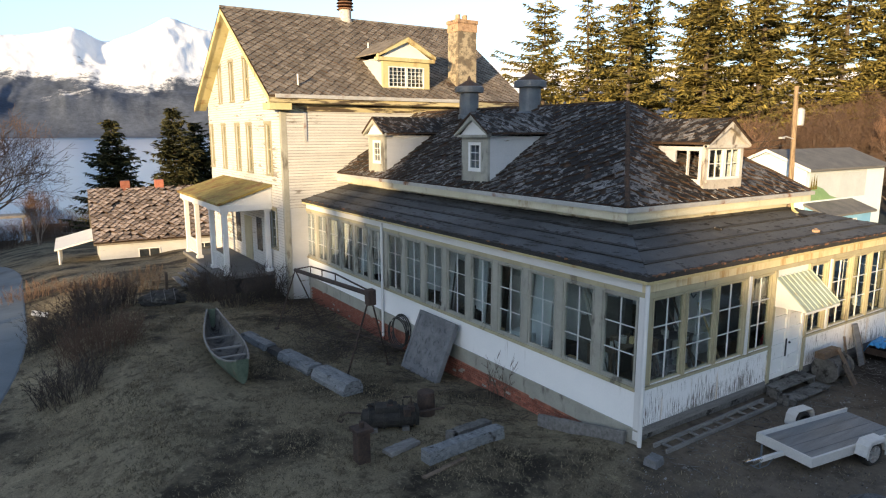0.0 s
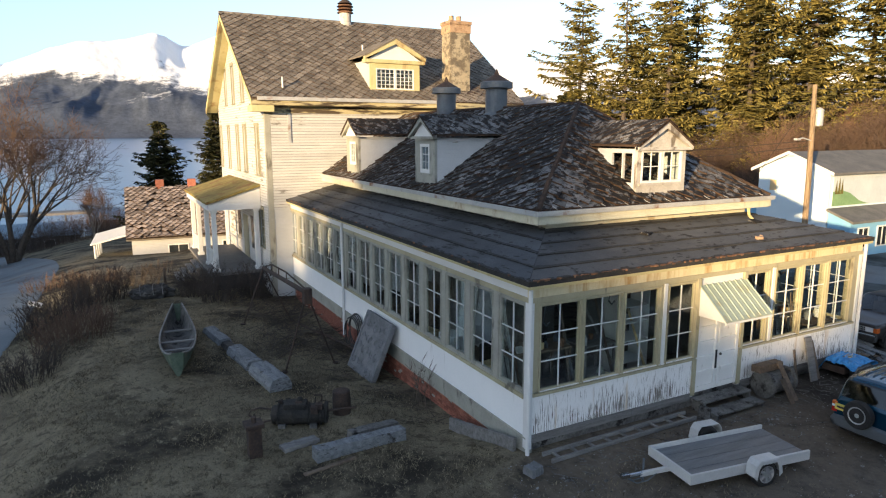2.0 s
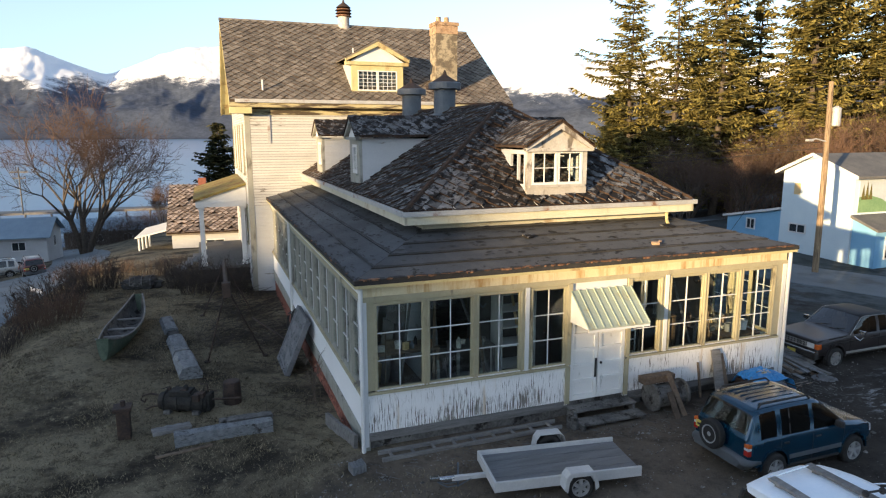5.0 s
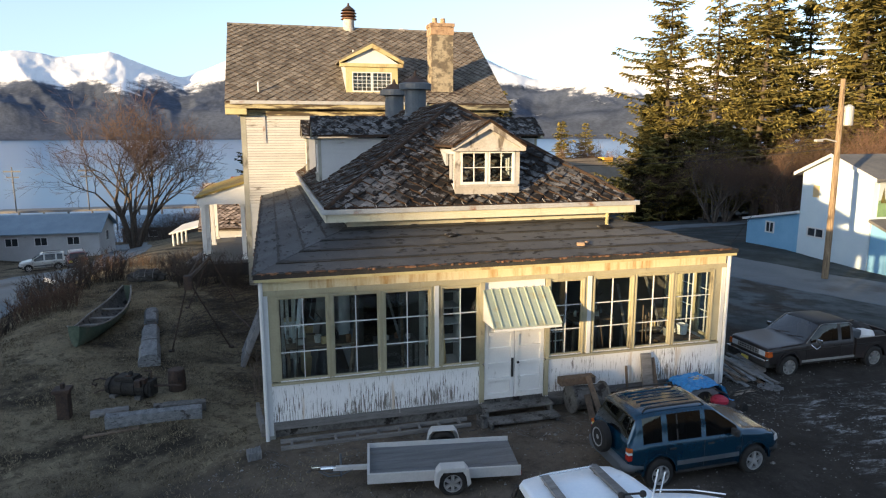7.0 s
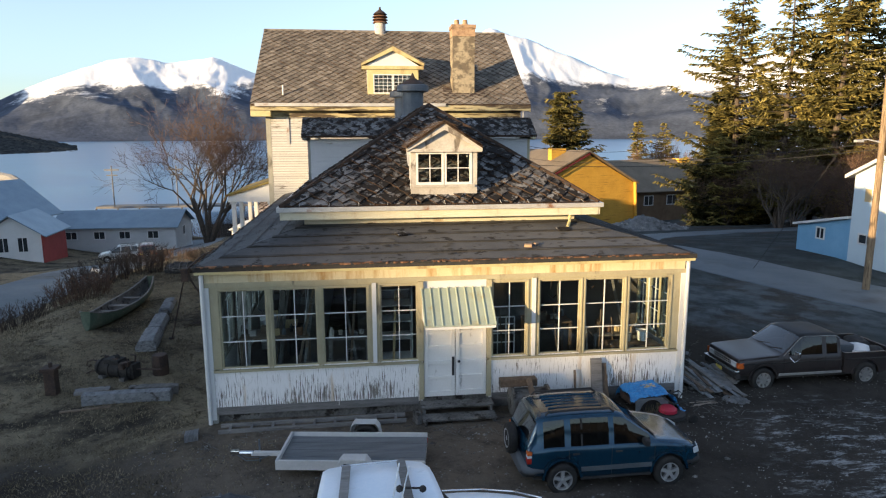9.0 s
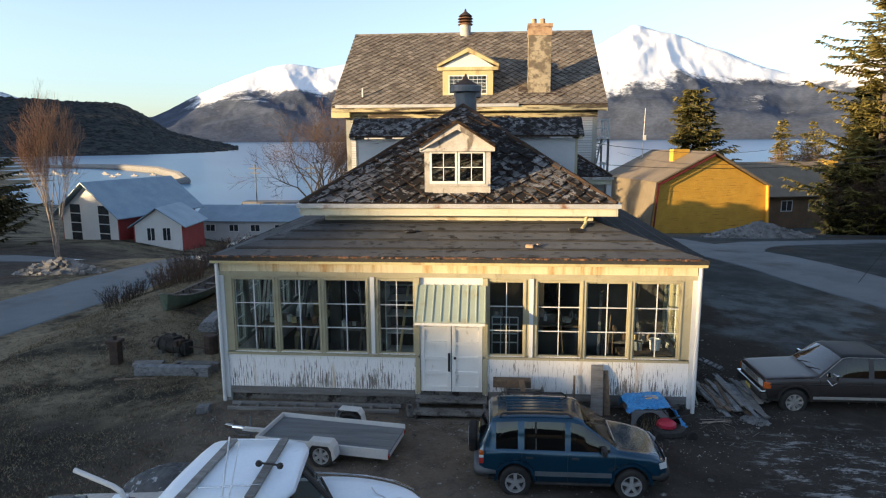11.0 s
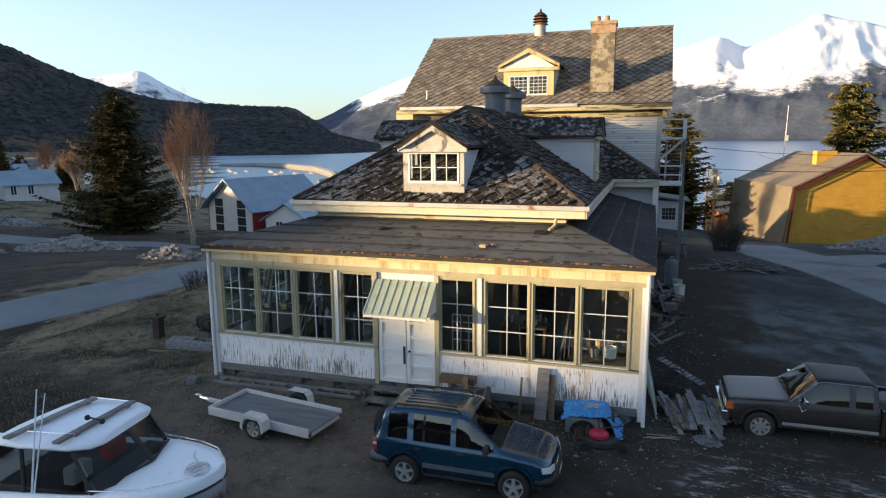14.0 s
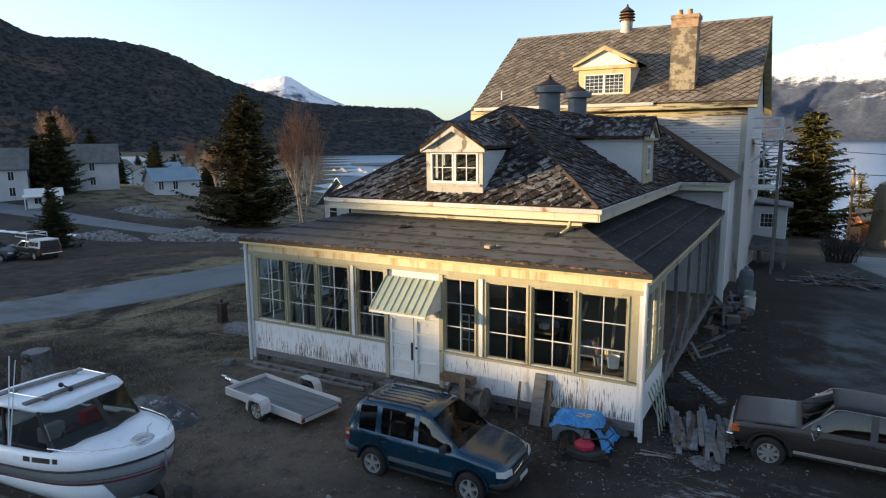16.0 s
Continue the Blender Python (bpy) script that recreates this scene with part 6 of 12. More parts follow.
for z in (6.9, 4.3):
    bm = BM()
    box(bm, MX1 + 0.02, 13.9, 23.6, 26.2, z - 0.12, z, None, 0.01)
    part("landing", bm, "white", stair)
    for x, y in ((13.85, 23.65), (13.85, 26.15), (13.85, 24.9)):
        bm = BM()
        box(bm, x - 0.05, x + 0.05, y - 0.05, y + 0.05, z, z + 1.05)
        part("rail_post", bm, "white", stair)
    for zz in (0.5, 1.0):
        bm = BM()
        box(bm, 13.82, 13.88, 23.65, 26.15, z + zz - 0.04, z + zz + 0.04)
        part("rail", bm, "white", stair)
        bm = BM()
        box(bm, MX1 + 0.02, 13.8, 23.62, 23.68, z + zz - 0.04, z + zz + 0.04)
        part("rail", bm, "white", stair)
for s, y in ((1, 23.7), (1, 26.1)):
    bm = BM()
    tube(bm, [(MX1 + 0.03, y, 5.6), (13.8, y, 6.8)], 0.05, 5)
    part("brace", bm, "white", stair)
for i in range(13):
    bm = BM()
    z = 6.7 - 0.2 * i
    box(bm, 13.0, 13.8, 26.3 + 0.22 * i, 26.55 + 0.22 * i, z - 0.04, z)
    part("tread", bm, "wood_grey", stair)
for x in (12.95, 13.85):
    bm = BM()
    tube(bm, [(x, 26.2, 6.8), (x, 29.3, 4.0)], 0.06, 5)
    part("stringer", bm, "white", stair)
for x, y in ((13.85, 23.65), (13.85, 26.15)):
    bm = BM()
    box(bm, x - 0.06, x + 0.06, y - 0.06, y + 0.06, -2.0, 6.78)
    part("column", bm, "wood_grey", stair)
# gas bottle, drums, boxes, scrap
bm = BM()
lathe(bm, [(0.2, 0.0), (0.3, 0.05), (0.3, 1.15), (0.24, 1.32), (0.1, 1.4), (0.1, 1.5)], (13.2, 15.6, ground_z(13.2, 15.6)), 20)
solid("gas_tank", bm, "metal", "upright grey gas tank beside the house", "tank")
for x, y, r, h_, mt, lb in ((13.45, 14.6, 0.22, 0.62, "green_metal", "pale green metal bin"), (13.5, 13.7, 0.24, 0.55, "aluminium", "grey metal bucket on the dirt")):
    bm = BM()
    z = ground_z(x, y)
    lathe(bm, [(r * 0.85, z), (r, z + h_), (r * 0.93, z + h_), (r * 0.8, z + 0.05)], (x, y, 0), 18)
    solid("metal_bin", bm, mt, lb, "bin")
r_ = random.Random(66)
for i in range(26):
    x, y = r_.uniform(12.5, 13.6), r_.uniform(9.5, 15.5)
    s = r_.uniform(0.1, 0.28)
    bm = BM()
    box(bm, -s, s, -s * 0.8, s * 0.8, 0, s * 1.1, None, 0.01)
    ob = solid("crate", bm, r_.choice(("wood_dark", "wood_brown", "dark", "wood_mid")), "battered box in the clutter beside the porch", "box", "clutter beside the porch")
    ob.matrix_world = pose(x, y, ground_z(x, y) - 0.01, 0, 0, r_.uniform(0, 90))
for i in range(15):
    x, y = r_.uniform(12.3, 12.9), r_.uniform(4.5, 14.5)
    bm = BM()
    ln = r_.uniform(1.0, 2.4)
    box(bm, -ln / 2, ln / 2, -0.05, 0.05, 0, 0.04, None, 0.006)
    ob = solid("board_scrap", bm, r_.choice(("wood_dark", "wood_mid", "wood_brown")), "weathered splintered board beside the porch", "plank", "scrap boards beside the porch")
    ob.matrix_world = pose(x, y, ground_z(x, y) + 0.02 + (0.25 if i % 3 == 0 else 0.0), 0, -r_.uniform(0, 14), r_.uniform(40, 130))
for i in range(70):
    a = r_.uniform(0, math.tau)
    q = math.sqrt(r_.random())
    x, y = 16.9 + 1.9 * q * math.cos(a), 22.0 + 1.1 * q * math.sin(a)
    bm = BM()
    ln = r_.uniform(0.8, 2.4)
    box(bm, -ln / 2, ln / 2, -0.045, 0.045, 0, 0.045, None, 0.006)
    ob = solid("board_scrap", bm, r_.choice(("wood_dark", "wood_brown", "wood_dark", "wood_mid")), "weathered board in a loose pile of timber", "plank", "timber pile behind the house")
    ob.matrix_world = pose(x, y, ground_z(x, y) + 0.7 * (1 - q) * r_.random(), r_.uniform(-14, 14), r_.uniform(-12, 12), r_.gauss(-10, 40))

# -- clutter inside the glazed porch --
ri = random.Random(12)
FLOOR = 0.404


def leaner(x0, y0, x1, y1, z1, w, t, mat, label, name="board", cat="plank"):
    bm = BM()
    p, q = Vector((x0, y0, FLOOR)), Vector((x1, y1, z1))
    s = (q - p).cross(Vector((0, 1, 0.01))).normalized() * w / 2
    prism(bm, [p - s, p + s, q + s, q - s], Vector((0, t, 0)))
    bmesh.ops.recalc_face_normals(bm, faces=bm.faces[:])
    return solid(name, bm, mat, label, cat)


for i in range(3):
    x = 0.42 + 0.12 * i + 0.03 * (i == 2)
    leaner(x, 1.2, x + 0.03, 2.2, 3.1 + 0.1 * ri.random(), 0.08, 0.02, "weathered_white", "weathered white slat leaning inside the porch", "slat")
for x0, x1, z in ((1.9, 2.5, 3.2), (2.1, 2.45, 2.9), (3.35, 3.6, 3.2), (3.7, 3.2, 2.8), (9.9, 10.2, 2.6), (11.2, 11.0, 3.1), (4.5, 4.7, 2.9)):
    leaner(x0, 0.7, x1, 2.2, z, 0.07, 0.03, ri.choice(("wood_brown", "wood_grey", "tan")), "long pole leaning inside the porch", "pole", "pole")


def table(x0, x1, y0, y1, z, mat, label, shelf=True):
    t = thing("workbench", label, "table")
    bm = BM()
    box(bm, x0, x1, y0, y1, z - 0.05, z, None, 0.008)
    part("tabletop", bm, mat, t)
    for x in (x0 + 0.05, x1 - 0.05):
        for y in (y0 + 0.05, y1 - 0.05):
            bm = BM()
            box(bm, x - 0.035, x + 0.035, y - 0.035, y + 0.035, FLOOR, z - 0.05)
            part("leg", bm, mat, t)
    if shelf:
        bm = BM()
        box(bm, x0 + 0.03, x1 - 0.03, y0 + 0.03, y1 - 0.03, FLOOR + 0.25, FLOOR + 0.28)
        part("shelf", bm, mat, t)
    return t


table(0.5, 2.3, 1.3, 2.1, 1.75, "wood_brown", "cluttered brown workbench inside the porch")
table(2.8, 3.9, 1.4, 2.2, 1.6, "wood_grey", "grey bench inside the porch")
table(8.3, 9.6, 1.3, 2.1, 1.85, "wood_brown", "brown workbench under hanging tools inside the porch")
table(10.2, 11.8, 1.2, 2.0, 1.45, "wood_grey", "low bench with pots inside the porch")
shelf = thing("shelf_unit", "white shelf unit inside the porch by the doors", "shelf")
for z in (0.9, 1.5, 2.0, 2.45, 2.9):
    bm = BM()
    box(bm, 4.1, 5.1, 1.5, 2.2, z - 0.03, z)
    part("shelf_board", bm, "white", shelf)
for x in (4.1, 5.08):
    bm = BM()
    box(bm, x, x + 0.03, 1.5, 2.2, FLOOR, 3.1)
    part("side", bm, "white", shelf)
grid = thing("wire_rack", "white grid rack standing inside the porch", "rack")
for z in (1.5, 1.75, 2.0, 2.2):
    bm = BM()
    box(bm, 7.1, 7.8, 0.8, 0.83, z - 0.015, z + 0.015)
    part("bar", bm, "white", grid)
for x in (7.1, 7.33, 7.56, 7.79):
    bm = BM()
    box(bm, x, x + 0.025, 0.8, 0.83, FLOOR, 2.2)
    part("upright", bm, "white", grid)


def bucket(x, y, z, r, h_, mat, label, name="bucket"):
    bm = BM()
    lathe(bm, [(r * 0.82, z), (r, z + h_), (r * 1.05, z + h_), (r * 1.05, z + h_ - 0.03), (r * 0.97, z + h_ - 0.03)], (x, y, 0), 18)
    return solid(name, bm, mat, label, "bucket")


bucket(11.35, 0.6, FLOOR + 1.05, 0.15, 0.28, "white", "white plastic bucket on the porch sill bench")
bucket(10.95, 0.7, FLOOR + 1.0, 0.12, 0.24, "grey_plastic_box", "grey plastic bucket inside the porch")
bm = BM()
box(bm, 10.4, 11.75, 0.3, 0.9, FLOOR, FLOOR + 1.0, None, 0.01)
solid("chest", bm, "wood_brown", "long wooden chest under the porch window", "chest")
for i in range(60):
    x = ri.uniform(0.4, 11.7)
    if 4.9 < x < 7.2:
        continue
    y = ri.uniform(0.35, 1.15)
    k = ri.random()
    z = FLOOR
    if k < 0.45:
        bm = BM()
        s = ri.uniform(0.12, 0.3)
        box(bm, -s, s, -s * 0.7, s * 0.7, 0, s * ri.uniform(1.0, 2.6), None, 0.015)
        ob = solid("storage_box", bm, ri.choice(("wood_brown", "wood_grey", "tan", "white", "dark", "green_metal")), "stored box amid clutter inside the porch", "box", "boxes inside the porch")
        ob.matrix_world = pose(x, y, z, 0, 0, ri.uniform(-30, 30))
    elif k < 0.75:
        bm = BM()
        lathe(bm, [(0.06, 0.0), (0.1, 0.05), (0.11, 0.3), (0.05, 0.4), (0.05, 0.46)], (0, 0, 0), 12)
        ob = solid("jug", bm, ri.choice(("white", "wood_brown", "mower_red", "green_metal", "tan")), "plastic jug amid clutter inside the porch", "jug", "jugs inside the porch")
        ob.matrix_world = pose(x, y + 0.6, FLOOR, 0, 0, 0) @ Matrix.Scale(ri.uniform(0.7, 1.1), 4)
    else:
        bm = BM()
        hh = ri.uniform(1.0, 2.2)
        tube(bm, [(0, 0, 0), (ri.uniform(-0.2, 0.2), 0.25, hh)], 0.018, 6)
        box(bm, -0.12, 0.12, -0.02, 0.02, 0.0, 0.28, None, 0.01)
        ob = solid("shovel", bm, "wood_brown", "long-handled tool leaning inside the porch", "tool", "tools inside the porch")
        ob.matrix_world = pose(x, y, z, 0, 0, ri.uniform(-20, 20))
BENCHES = ((0.5, 2.3, 1.3, 2.1, 1.75), (2.8, 3.9, 1.4, 2.2, 1.6), (8.3, 9.6, 1.3, 2.1, 1.85), (10.2, 11.8, 1.2, 2.0, 1.45))
rb = random.Random(38)
for x0, x1, y0, y1, z in BENCHES:
    x = x0 + 0.1
    while x < x1 - 0.1:
        y, k = rb.uniform(y0 + 0.12, y1 - 0.15), rb.random()
        bm = BM()
        if k < 0.35:
            w_, h_ = rb.uniform(0.06, 0.15), rb.uniform(0.08, 0.3)
            box(bm, -w_, w_, -w_ * 0.7, w_ * 0.7, 0, h_, None, 0.008)
            ob = solid("small_box", bm, rb.choice(("tan", "wood_brown", "weathered_white", "grey_plastic_box", "green_metal")), "small carton on a bench inside the porch", "box", "clutter on the porch benches")
        elif k < 0.7:
            r0, h_ = rb.uniform(0.04, 0.08), rb.uniform(0.12, 0.3)
            lathe(bm, [(r0, 0.0), (r0 * 1.05, h_ * 0.7), (r0 * 0.5, h_ * 0.85), (r0 * 0.45, h_)], (0, 0, 0), 12)
            ob = solid("bottle", bm, rb.choice(("weathered_white", "tan", "metal", "wood_brown", "window_dark0")), "bottle standing on a bench inside the porch", "bottle", "clutter on the porch benches")
        else:
            r0, h_ = rb.uniform(0.06, 0.1), rb.uniform(0.1, 0.2)
            lathe(bm, [(r0 * 0.8, 0.0), (r0, h_), (r0 * 0.9, h_), (r0 * 0.7, 0.02)], (0, 0, 0), 14)
            ob = solid("tin_can", bm, rb.choice(("gutter", "rusty_brown", "weathered_white")), "open tin can on a bench inside the porch", "can", "clutter on the porch benches")
        ob.matrix_world = pose(x, y, z, 0, 0, rb.uniform(-40, 40))
        x += rb.uniform(0.13, 0.3)
# bare sticks, wires and a wire shade hung from the ceiling
for x, y, z, ln in ((1.1, 0.9, 3.55, 0.9), (2.1, 1.0, 3.55, 0.5), (3.3, 1.1, 3.55, 0.7), (8.8, 0.9, 3.55, 0.8), (9.9, 1.0, 3.55, 0.6), (10.9, 0.8, 3.55, 1.0)):
    bm = BM()
    tube(bm, [(x, y, z), (x + 0.05, y, z - ln * 0.5), (x - 0.02, y + 0.03, z - ln)], 0.008, 5)
    tube(bm, [(x - 0.02, y + 0.03, z - ln), (x + 0.1, y + 0.05, z - ln - 0.12), (x + 0.16, y, z - ln - 0.02)], 0.02, 6)
    solid("hanging_tool", bm, rb.choice(("rusty", "wood_grey", "metal")), "old tool hanging on a cord inside the porch", "tool", "tools hanging in the porch")
# side gallery: pale sheets, boards and boxes behind the windows
for i in range(34):
    y = ri.uniform(0.5, 18.8)
    x = ri.uniform(0.5, 1.9)
    k = ri.random()
    if k < 0.3:
        bm = BM()
        box(bm, -0.02, 0.02, -ri.uniform(0.3, 0.5), ri.uniform(0.3, 0.5), 0, ri.uniform(1.6, 2.8), None, 0.004)
        ob = solid("door_leaf", bm, ri.choice(("white", "white", "wood_brown", "interior")), "stored panel standing inside the gallery", "panel", "panels inside the gallery")
        ob.matrix_world = pose(x, y, FLOOR, 0, ri.uniform(3, 9), ri.uniform(-14, 14))
    elif k < 0.7:
        bm = BM()
        s = ri.uniform(0.2, 0.45)
        box(bm, -s * 0.7, s * 0.7, -s, s, 0, s * ri.uniform(1.5, 3.4), None, 0.015)
        ob = solid("storage_box", bm, ri.choice(("wood_brown", "wood_grey", "tan", "white", "dark")), "stored box inside the gallery", "box", "boxes inside the gallery")
        ob.matrix_world = pose(x, y, FLOOR, 0, 0, ri.uniform(-20, 20))
    else:
        leaner(x, y, x + 0.4, y + 0.2, ri.uniform(2.0, 3.1), 0.06, 0.03, ri.choice(("wood_brown", "white", "wood_grey")), "pole leaning inside the gallery", "pole", "pole")

# ---- plants ----
def from_lists(name, verts, faces, mat, parent=None, smooth_faces=False):
    me = bpy.data.meshes.new(name)
    me.from_pydata(verts, [], faces)
    me.materials.append(M[mat])
    if smooth_faces:
        me.polygons.foreach_set("use_smooth", [True] * len(me.polygons))
    ob = new(name, me)
    if parent is not None:
        ob.parent = parent
    return ob


def pipe(verts, faces, a, b, ra, rb, n):
    d = (b - a)
    if d.length < 1e-6:
        return
    d.normalize()
    u = d.orthogonal().normalized()
    w = d.cross(u)
    i0 = len(verts)
    for c, r in ((a, ra), (b, rb)):
        for k in range(n):
            verts.append(tuple(c + (u * math.cos(k * math.tau / n) + w * math.sin(k * math.tau / n)) * r))
    for k in range(n):
        faces.append((i0 + k, i0 + (k + 1) % n, i0 + n + (k + 1) % n, i0 + n + k))


def spruce(height, spread, seed, label, group="", lower=0.06, sparse=1.0, mat="needle", leaders=1, droop=1.0):
    """A conifer: tapered trunk with uneven whorls of boughs that sag and turn up at the tips, each set with needle sprays."""
    r = random.Random(seed)
    tree = thing("spruce_tree", label, "tree", group)
    v, f, tv, tf, nv, nf = [], [], [], [], [], []
    k = 12
    for stem in range(leaders):
        ang = r.uniform(0, math.tau)
        off = Vector((math.cos(ang), math.sin(ang), 0)) * (0.10 * spread * (stem + 0.6) if leaders > 1 else 0)
        top = height * (1 - 0.07 * stem)
        wob = [Vector((r.uniform(-1, 1), r.uniform(-1, 1), 0)) * height * 0.005 for _ in range(k + 1)]
        pts = [Vector((0, 0, top * i / k)) + wob[i] + off * min(1.0, 3 * i / k) for i in range(k + 1)]
        base = height * 0.014 + 0.06
        for i in range(k):
            pipe(v, f, pts[i], pts[i + 1], base * (1 - i / k) + 0.02, base * (1 - (i + 1) / k) + 0.02, 8)

        def axis(z):
            q = min(k - 0.001, max(0, z / top * k))
            i = int(q)
            return pts[i].lerp(pts[i + 1], q - i)
        z = height * lower * (1 + 2.5 * stem)
        lean = r.uniform(0, math.tau)
        while z < top * 0.985:
            t = (z - height * lower) / (height * (1 - lower))
            reach = spread * (1 - t) ** 0.68 * (0.55 + 0.45 * min(1.0, t * 6 + 0.3)) * r.uniform(0.55, 1.2) + 0.25
            n = max(4, int((6.5 + 3.5 * (1 - t)) * sparse))
            a0 = r.uniform(0, math.tau)
            for j in range(n):
                if r.random() < 0.16:
                    continue
                a = a0 + j * math.tau / n + r.uniform(-0.45, 0.45)
                ln = reach * r.uniform(0.35, 1.25) * (1 + 0.25 * math.cos(a - lean)) * (1 + 0.7 * noise.noise(Vector((math.cos(a) * 1.3, math.sin(a) * 1.3, z * 0.22 + seed))))
                out = Vector((math.cos(a), math.sin(a), 0))
                side = Vector((-math.sin(a), math.cos(a), 0))
                sag = r.uniform(0.05, 0.42) * (1 - 0.8 * t) * droop
                lift = r.uniform(0.05, 0.35)
                start = axis(z + r.uniform(-0.25, 0.25))
                bend = r.uniform(-0.18, 0.18)
                prev = start
                steps = max(3, int(ln / 0.34))
                for s in range(1, steps + 1):
                    q = s / steps
                    p = start + out * ln * q + Vector((0, 0, ln * (-sag * q + (sag + lift) * 0.75 * q * q))) + side * bend * ln * q * q
                    if s == 1 or s % 3 == 0 or s == steps:
                        pipe(tv, tf, prev, p, 0.035 * (1 - q) + 0.012, 0.025 * (1 - q) + 0.008, 3)
                        prev = p
                    if q < 0.22 and t < 0.75:
                        continue
                    wdt = (0.22 + 0.5 * math.sin(math.pi * min(1, q * 0.8 + 0.15))) * min(1.0, ln / 2.0) + 0.1
                    for sd in (-1, 1, -1, 1, 0):
                        p0 = p + out * r.uniform(-0.15, 0.15)
                        if sd:
                            tip = p0 + side * sd * wdt * r.uniform(0.5, 1.5) + out * r.uniform(0.15, 0.55) + Vector((0, 0, r.uniform(-0.3, 0.08)))
                        else:
                            tip = p0 + out * r.uniform(0.1, 0.4) + side * r.uniform(-0.15, 0.15) + Vector((0, 0, -r.uniform(0.1, 0.5)))
                        b = r.uniform(0.06, 0.13)
                        i0 = len(nv)
                        n1 = out * b + Vector((0, 0, r.uniform(-0.07, 0.09))) + side * r.uniform(-0.05, 0.05)
                        nv += [tuple(p0 - n1), tuple(p0 + n1), tuple(tip + n1 * 0.35), tuple(tip - n1 * 0.45)]
                        nf.append((i0, i0 + 1, i0 + 2, i0 + 3))
            z += (height * 0.013 + 0.16) * r.uniform(0.6, 1.4)
    from_lists("trunk", v, f, "bark", tree)
    o = from_lists("crown", nv, nf, mat, tree)
    o["kind"] = "stuff"
    o = from_lists("bough_mass", tv, tf, "bark", tree)
    o["kind"] = "stuff"
    return tree


def bare_tree(height, seed, label, mat="bark", twig="twig", trunk=0.22, depth=6, spreadness=0.55, stems=1, up=0.25, name="bare_tree", first=0.28, kids=(2, 4), fine=0.006, lean_out=0.05):
    """A leafless tree: limbs that fork down to thin twigs."""
    r = random.Random(seed)
    tree = thing(name, label, "tree")
    v, f, tv, tf = [], [], [], []

    def grow(p, d, ln, rad, lev):
        segs = 3 if lev < 3 else 2
        cur = p
        for s in range(segs):
            d = (d + Vector((r.uniform(-1, 1), r.uniform(-1, 1), r.uniform(-0.4, 0.7))) * 0.13 + Vector((0, 0, up * 0.12))).normalized()
            nxt = cur + d * ln / segs
            ra, rb = rad * (1 - 0.35 * s / segs), rad * (1 - 0.35 * (s + 1) / segs)
            if rad > 0.018:
                pipe(v, f, cur, nxt, ra, rb, 6 if rad > 0.06 else 4)
            else:
                pipe(tv, tf, cur, nxt, max(ra, fine), max(rb, fine * 0.8), 3)
            cur = nxt
            if lev < depth and s >= 1 - (lev > 1):
                n = r.randint(*kids) if s == segs - 1 else r.randint(0, 2) if lev > 0 else r.randint(1, 2)
                for _ in range(n):
                    side = d.orthogonal().normalized()
                    side = (Matrix.Rotation(r.uniform(0, math.tau), 3, d) @ side)
                    nd = (d * (1 - spreadness) + side * spreadness * r.uniform(0.7, 1.3)).normalized()
                    grow(cur, nd, ln * r.uniform(0.55, 0.82), rb * r.uniform(0.5, 0.72), lev + 1)

    for s in range(stems):
        a = s * math.tau / max(1, stems) + 0.4
        lean = Vector((math.cos(a), math.sin(a), 0)) * (lean_out * r.uniform(0.6, 1.3) if stems > 1 else 0.0)
        grow(Vector((math.cos(a), math.sin(a), 0)) * (0.25 if stems > 1 else 0) + Vector((0, 0, -0.3)), (Vector((0, 0, 1)) + lean).normalized(), height * first, trunk, 0)
    from_lists("trunk", v, f, mat, tree, True)
    o = from_lists("twig_mass", tv, tf, twig, tree)
    o["kind"] = "stuff"
    return tree


def shrub(name, x, y, radius, height, stems, seed, mat="twig", label="leafless brown shrub with many thin stems", splay=0.5):
    r = random.Random(seed)
    v, f = [], []
    for _ in range(stems):
        a, q = r.uniform(0, math.tau), radius * math.sqrt(r.random())
        bx, by = x + q * math.cos(a), y + q * math.sin(a)
        p = Vector((bx, by, ground_z(bx, by) - 0.05))
        d = Vector((math.cos(a) * splay * r.random(), math.sin(a) * splay * r.random(), 1)).normalized()
        h = height * r.uniform(0.45, 1.1)
        rad = r.uniform(0.008, 0.017)
        for s in range(4):
            nx = p + d * h / 4
            pipe(v, f, p, nx, rad * (1 - s / 5), rad * (1 - (s + 1) / 5), 3)
            p = nx
            d = (d + Vector((r.uniform(-1, 1), r.uniform(-1, 1), r.uniform(-0.3, 0.3))) * 0.28).normalized()
            for _ in range(3 if s else 0):
                e = (d + Vector((r.uniform(-1, 1), r.uniform(-1, 1), r.uniform(-0.4, 0.5))) * 0.8).normalized()
                pipe(v, f, p, p + e * h * r.uniform(0.12, 0.3), rad * 0.6, rad * 0.25, 3)
    ob = from_lists(name, v, f, mat)
    return tagged(ob, label, "shrub", kind="stuff")

# ---- vehicles ----
def paint(name, c, rough=0.3, metal=0.2, dirt=0.15):
    m = surf(name, c, tuple(min(1, 1.25 * q) for q in c), 1.5, rough, 0.03, 20.0, metal=metal, stain=(0.16, 0.14, 0.12), stain_scale=(1.2, 1.2, 2.0), stain_at=0.74, stain_soft=0.12, stain_z=(0.2, 0.75, dirt), spec=0.6)
    m.node_tree.nodes["Principled BSDF"].inputs["Coat Weight"].default_value = 0.5
    m.node_tree.nodes["Principled BSDF"].inputs["Coat Roughness"].default_value = 0.12
    return m


